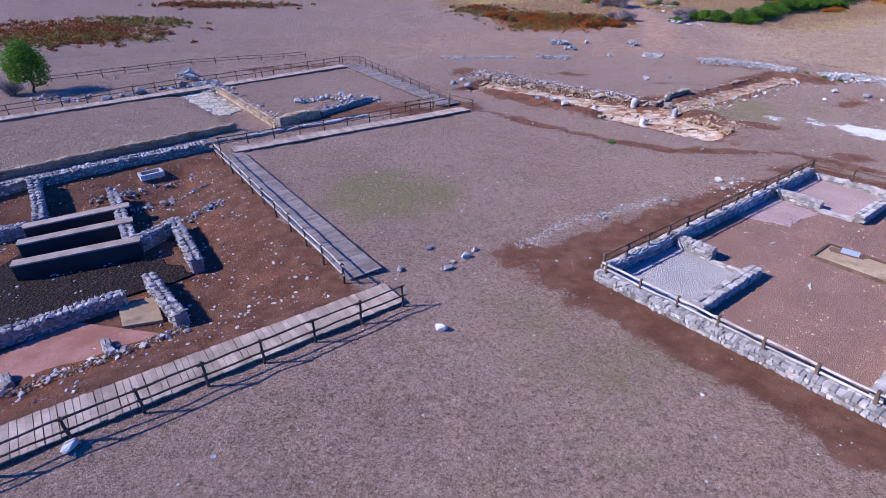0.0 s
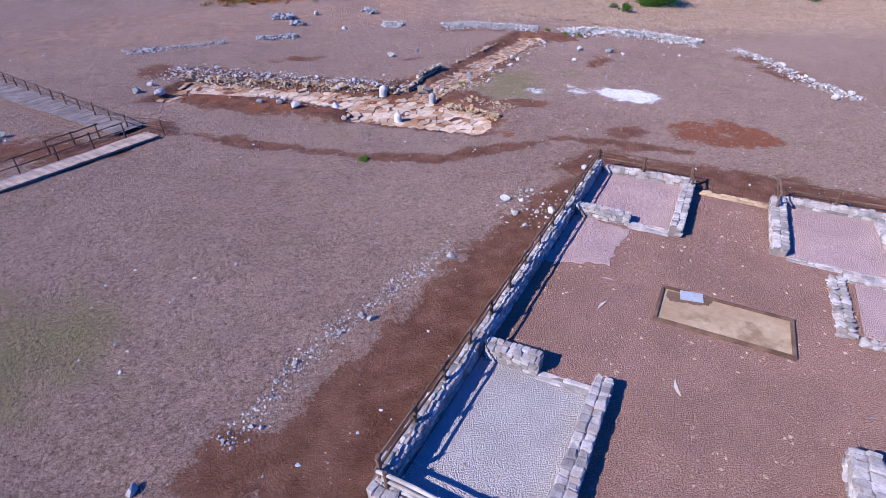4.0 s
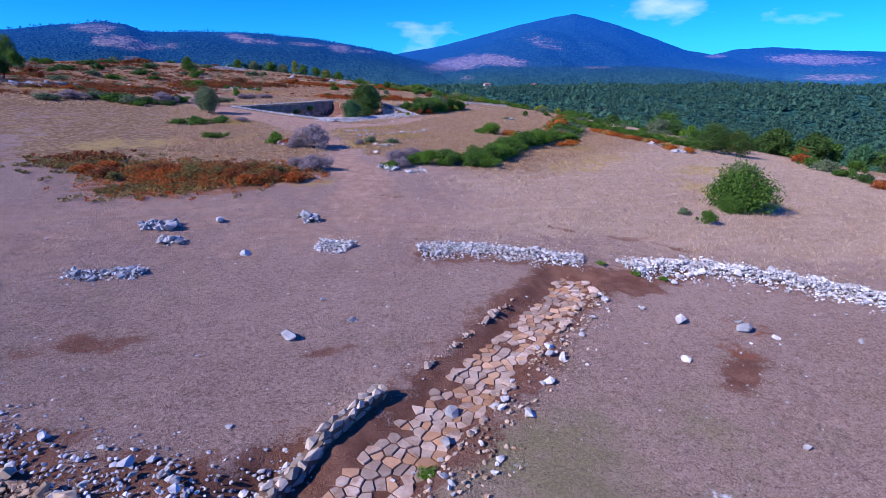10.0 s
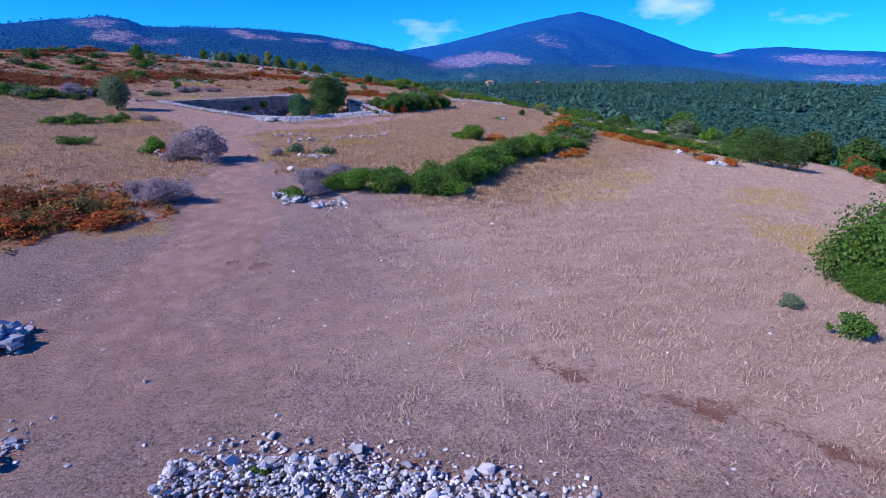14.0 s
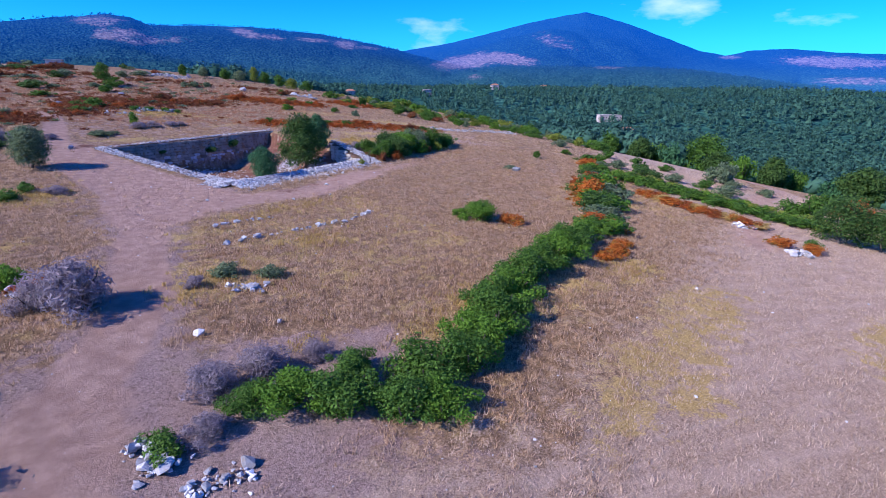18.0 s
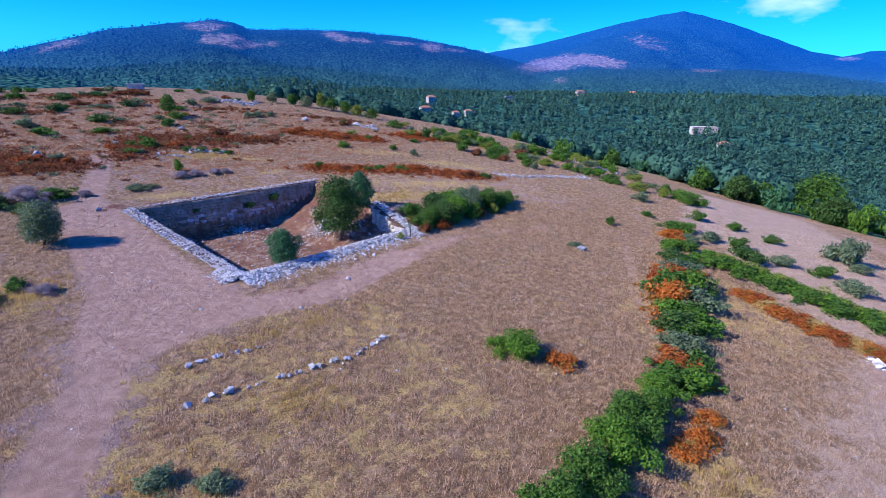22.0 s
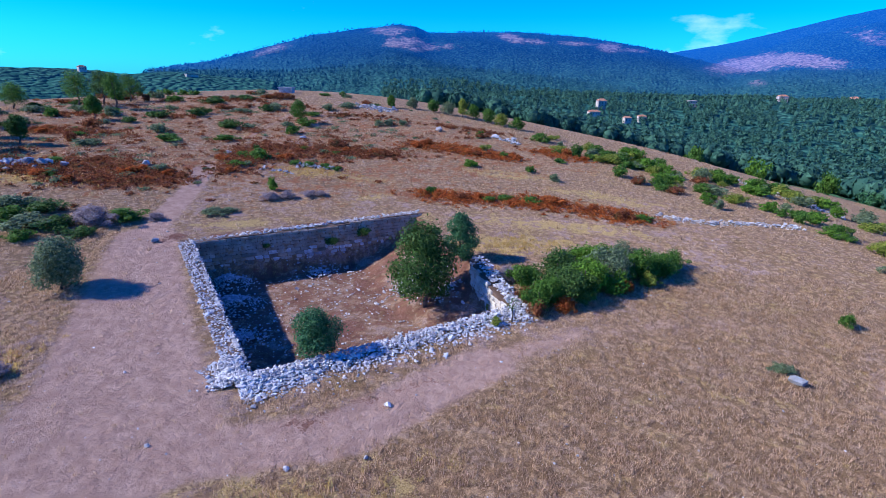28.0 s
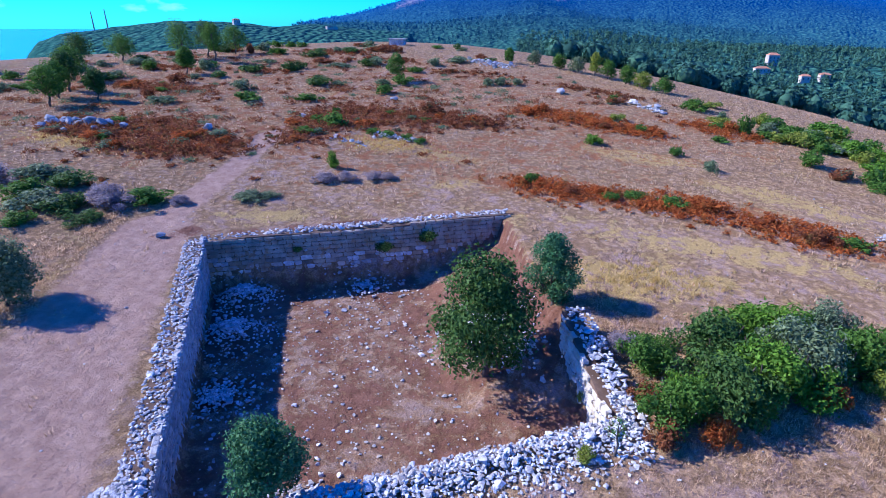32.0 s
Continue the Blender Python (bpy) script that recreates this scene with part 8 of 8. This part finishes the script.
def woods(name, label, near, far, bend, count, tall, level, lobes, leaves, leaf, seed, west=-8.0, east=75.0, material=F_WOOD):
    """Woodland of round lumpy crowns between two distances, with loose leaf sprays breaking their outlines."""
    rs = np.random.RandomState(seed)
    a = np.radians(rs.uniform(west, east, count))
    q = near + (far - near) * rs.rand(count) ** bend
    x, y = EYE0[0] + np.sin(a) * q, EYE0[1] + np.cos(a) * q
    z, open_ = hill_zs(x, y)
    keep = ~((x < 184 + 10 * np.sin(y * 0.05)) & (y < 318)) & ~((y > 300) & (x < 40) & (y < 360)) & (rs.rand(count) > open_ * 1.2)
    x, y, z = x[keep], y[keep], z[keep]
    h = rs.uniform(*tall, len(x)) * (1 + 0.25 * np.sin(x * 0.021) * np.sin(y * 0.017))
    slim = np.where(rs.rand(len(x)) < 0.06, 0.5, 1.0)
    bv, bf = ball(level)
    k = np.repeat(np.arange(len(x)), lobes)
    m = len(k)
    wide = h[k] * 0.46 * rs.uniform(0.75, 1.2, m) * slim[k]
    cs = np.stack([x[k] + rs.normal(size=m) * wide * 0.45 * (lobes > 1), y[k] + rs.normal(size=m) * wide * 0.45 * (lobes > 1), z[k] + h[k] * rs.uniform(0.35, 0.55, m)], 1)
    ks = np.stack([wide, wide * rs.uniform(0.85, 1.15, m), h[k] * rs.uniform(0.40, 0.55, m) / slim[k] ** 0.5], 1)
    d = bv[None] * (0.82 if leaves else 1.0) * (1 + 0.13 * rs.normal(size=(m, len(bv), 1)))
    V = (d * ks[:, None] + cs[:, None]).reshape(-1, 3)
    F = (bf[None] + (np.arange(m) * len(bv))[:, None, None]).reshape(-1, 3)
    if leaves:
        k = np.repeat(np.arange(m), leaves)
        d = rs.normal(size=(len(k), 3)) + np.array((0, 0, 0.45))
        d /= np.linalg.norm(d, axis=1)[:, None]
        p = cs[k] + d * ks[k] * rs.uniform(0.72, 1.14, (len(k), 1))
        u = np.cross(d + 0.7 * rs.normal(size=d.shape), rs.normal(size=d.shape))
        u /= np.linalg.norm(u, axis=1)[:, None]
        w = np.cross(u, d)
        sz = leaf * rs.uniform(0.6, 1.4, (len(k), 1)) * np.sqrt(ks[k, :1] / 4)
        Q = np.stack([p - u * sz, p + u * sz + w * sz * 0.5, p - w * sz], 1).reshape(-1, 3)
        F = np.vstack([F, len(V) + np.arange(3 * len(k)).reshape(-1, 3)])
        V = np.vstack([V, Q])
    tagged(new(name, big_mesh(name, V, F, material, True)), label, "woods", kind="stuff")


woods("valley_woods", "dense dark green oak woods at the foot of the hill", 185, 430, 1.2, 2300, (5, 10), 1, 2, 52, 0.95, 17, -2.0)
woods("valley_woods", "dense green woods filling the valley", 330, 1150, 1.2, 9500, (5, 10), 0, 1, 26, 1.25, 18)
# shares M_HILL, so its bluish haze colour and glow tint these trees too
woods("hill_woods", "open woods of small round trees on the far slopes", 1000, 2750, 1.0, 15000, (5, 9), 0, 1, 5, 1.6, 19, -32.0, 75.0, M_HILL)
for x, y, h, rd in [(198, 207, 12, 9.5), (184, 190, 6, 4.5), (190, 176, 7, 5), (176, 214, 6, 5), (186, 150, 8, 6), (182, 136, 7, 5)]:
    tree(x, y, h, rd, F_GREEN if h > 10 else F_DARK, "broad green tree at the edge of the valley woods", 0.42, 3000, 0.05, group="trees at the wood's edge")


# ---- houses in the valley ----
def house(bearing, dist, w, d, h, label, storeys=2, flat=False):
    """A small far house: walls, roof and windows."""
    a = radians(bearing)
    x, y = EYE0[0] + math.sin(a) * dist, EYE0[1] + math.cos(a) * dist
    z = hill_z(x, y) + 1.5
    hs = thing("house", label, "house", (x, y, z), "houses of the valley")
    turn = Matrix.LocRotScale((x, y, z), Euler((0, 0, -a + 0.4)), None)
    v, f = box(-w / 2, -d / 2, -4, w / 2, d / 2, h)
    wall = part("wall", mesh("wall", v, f, M_WALLH), hs, "", turn)
    if flat:
        v, f = box(-w / 2 - .3, -d / 2 - .3, h, w / 2 + .3, d / 2 + .3, h + 0.35)
    else:
        o = 0.5
        v = [(-w / 2 - o, -d / 2 - o, h), (w / 2 + o, -d / 2 - o, h), (w / 2 + o, d / 2 + o, h), (-w / 2 - o, d / 2 + o, h), (-w / 4, 0, h + d * 0.28), (w / 4, 0, h + d * 0.28)]
        f = [(0, 1, 5, 4), (1, 2, 5), (2, 3, 4, 5), (3, 0, 4), (3, 2, 1, 0)]
    part("roof", mesh("roof", v, f, M_WALLH if flat else M_ROOF), hs, "", turn)
    for s in range(storeys):
        for k in range(max(2, int(w / 3))):
            xx = -w / 2 + (k + 0.5) * w / max(2, int(w / 3))
            v, f = box(xx - .5, -d / 2 - .06, 0.9 + s * 3.0, xx + .5, -d / 2 + .1, 2.3 + s * 3.0)
            part("window", mesh("window", v, f, M_GLASS), hs, "", turn)


for args in [(13.9, 760, 11, 9, 7.5, "pink two-storey house with a tiled roof", 2), (13.3, 720, 14, 8, 4, "low house with a red tiled roof", 1), (21.9, 800, 12, 9, 6, "white flat-roofed house among trees", 2, True), (17.8, 700, 9, 7, 4, "white low house among trees", 1), (29.0, 900, 12, 8, 5, "white house with a tiled roof", 1), (41.0, 640, 26, 10, 4, "long low white shed among trees", 1, True),
             (43.0, 560, 10, 8, 4, "low house with a red tiled roof", 1), (34.0, 980, 14, 9, 5, "pale house with a tiled roof", 1), (-34.1, 870, 9, 7, 4, "pink house with a tiled roof on a ridge", 2), (-25.6, 860, 16, 7, 2.4, "long white building on a ridge", 1, True), (16.5, 690, 8, 7, 4, "white low house among trees", 1), (26.0, 1150, 16, 9, 5, "pale house with a tiled roof", 1)]:
    house(*args)
# the concrete hut and two masts
hx, hy = 1.0, 288.0
hut = thing("hut", "small grey concrete bunker on the hilltop", "hut", (hx, hy, gz(hx, hy)))
v, f = box(-2.2, -1.4, -0.4, 2.2, 1.4, 1.5)
part("wall", mesh("wall", v, f, M_ROCK), hut, "", Matrix.Translation((hx, hy, gz(hx, hy))))
v, f = box(-2.5, -1.7, 1.5, 2.5, 1.7, 1.75)
part("roof", mesh("roof", v, f, M_ROCK), hut, "", Matrix.Translation((hx, hy, gz(hx, hy))))
for b0 in (-45.4, -44.4):
    a = radians(b0)
    x, y = EYE0[0] + math.sin(a) * 890, EYE0[1] + math.cos(a) * 890
    z = hill_z(x, y)
    v, f = pole((x, y, z - 2), (x, y, z + 22), 0.9, 0.5, 4, 6, 0.0)
    tagged(new("mast", mesh("mast", v, f, M_ROCK)), "tall thin aerial mast on a headland", "mast", "masts on the headland")
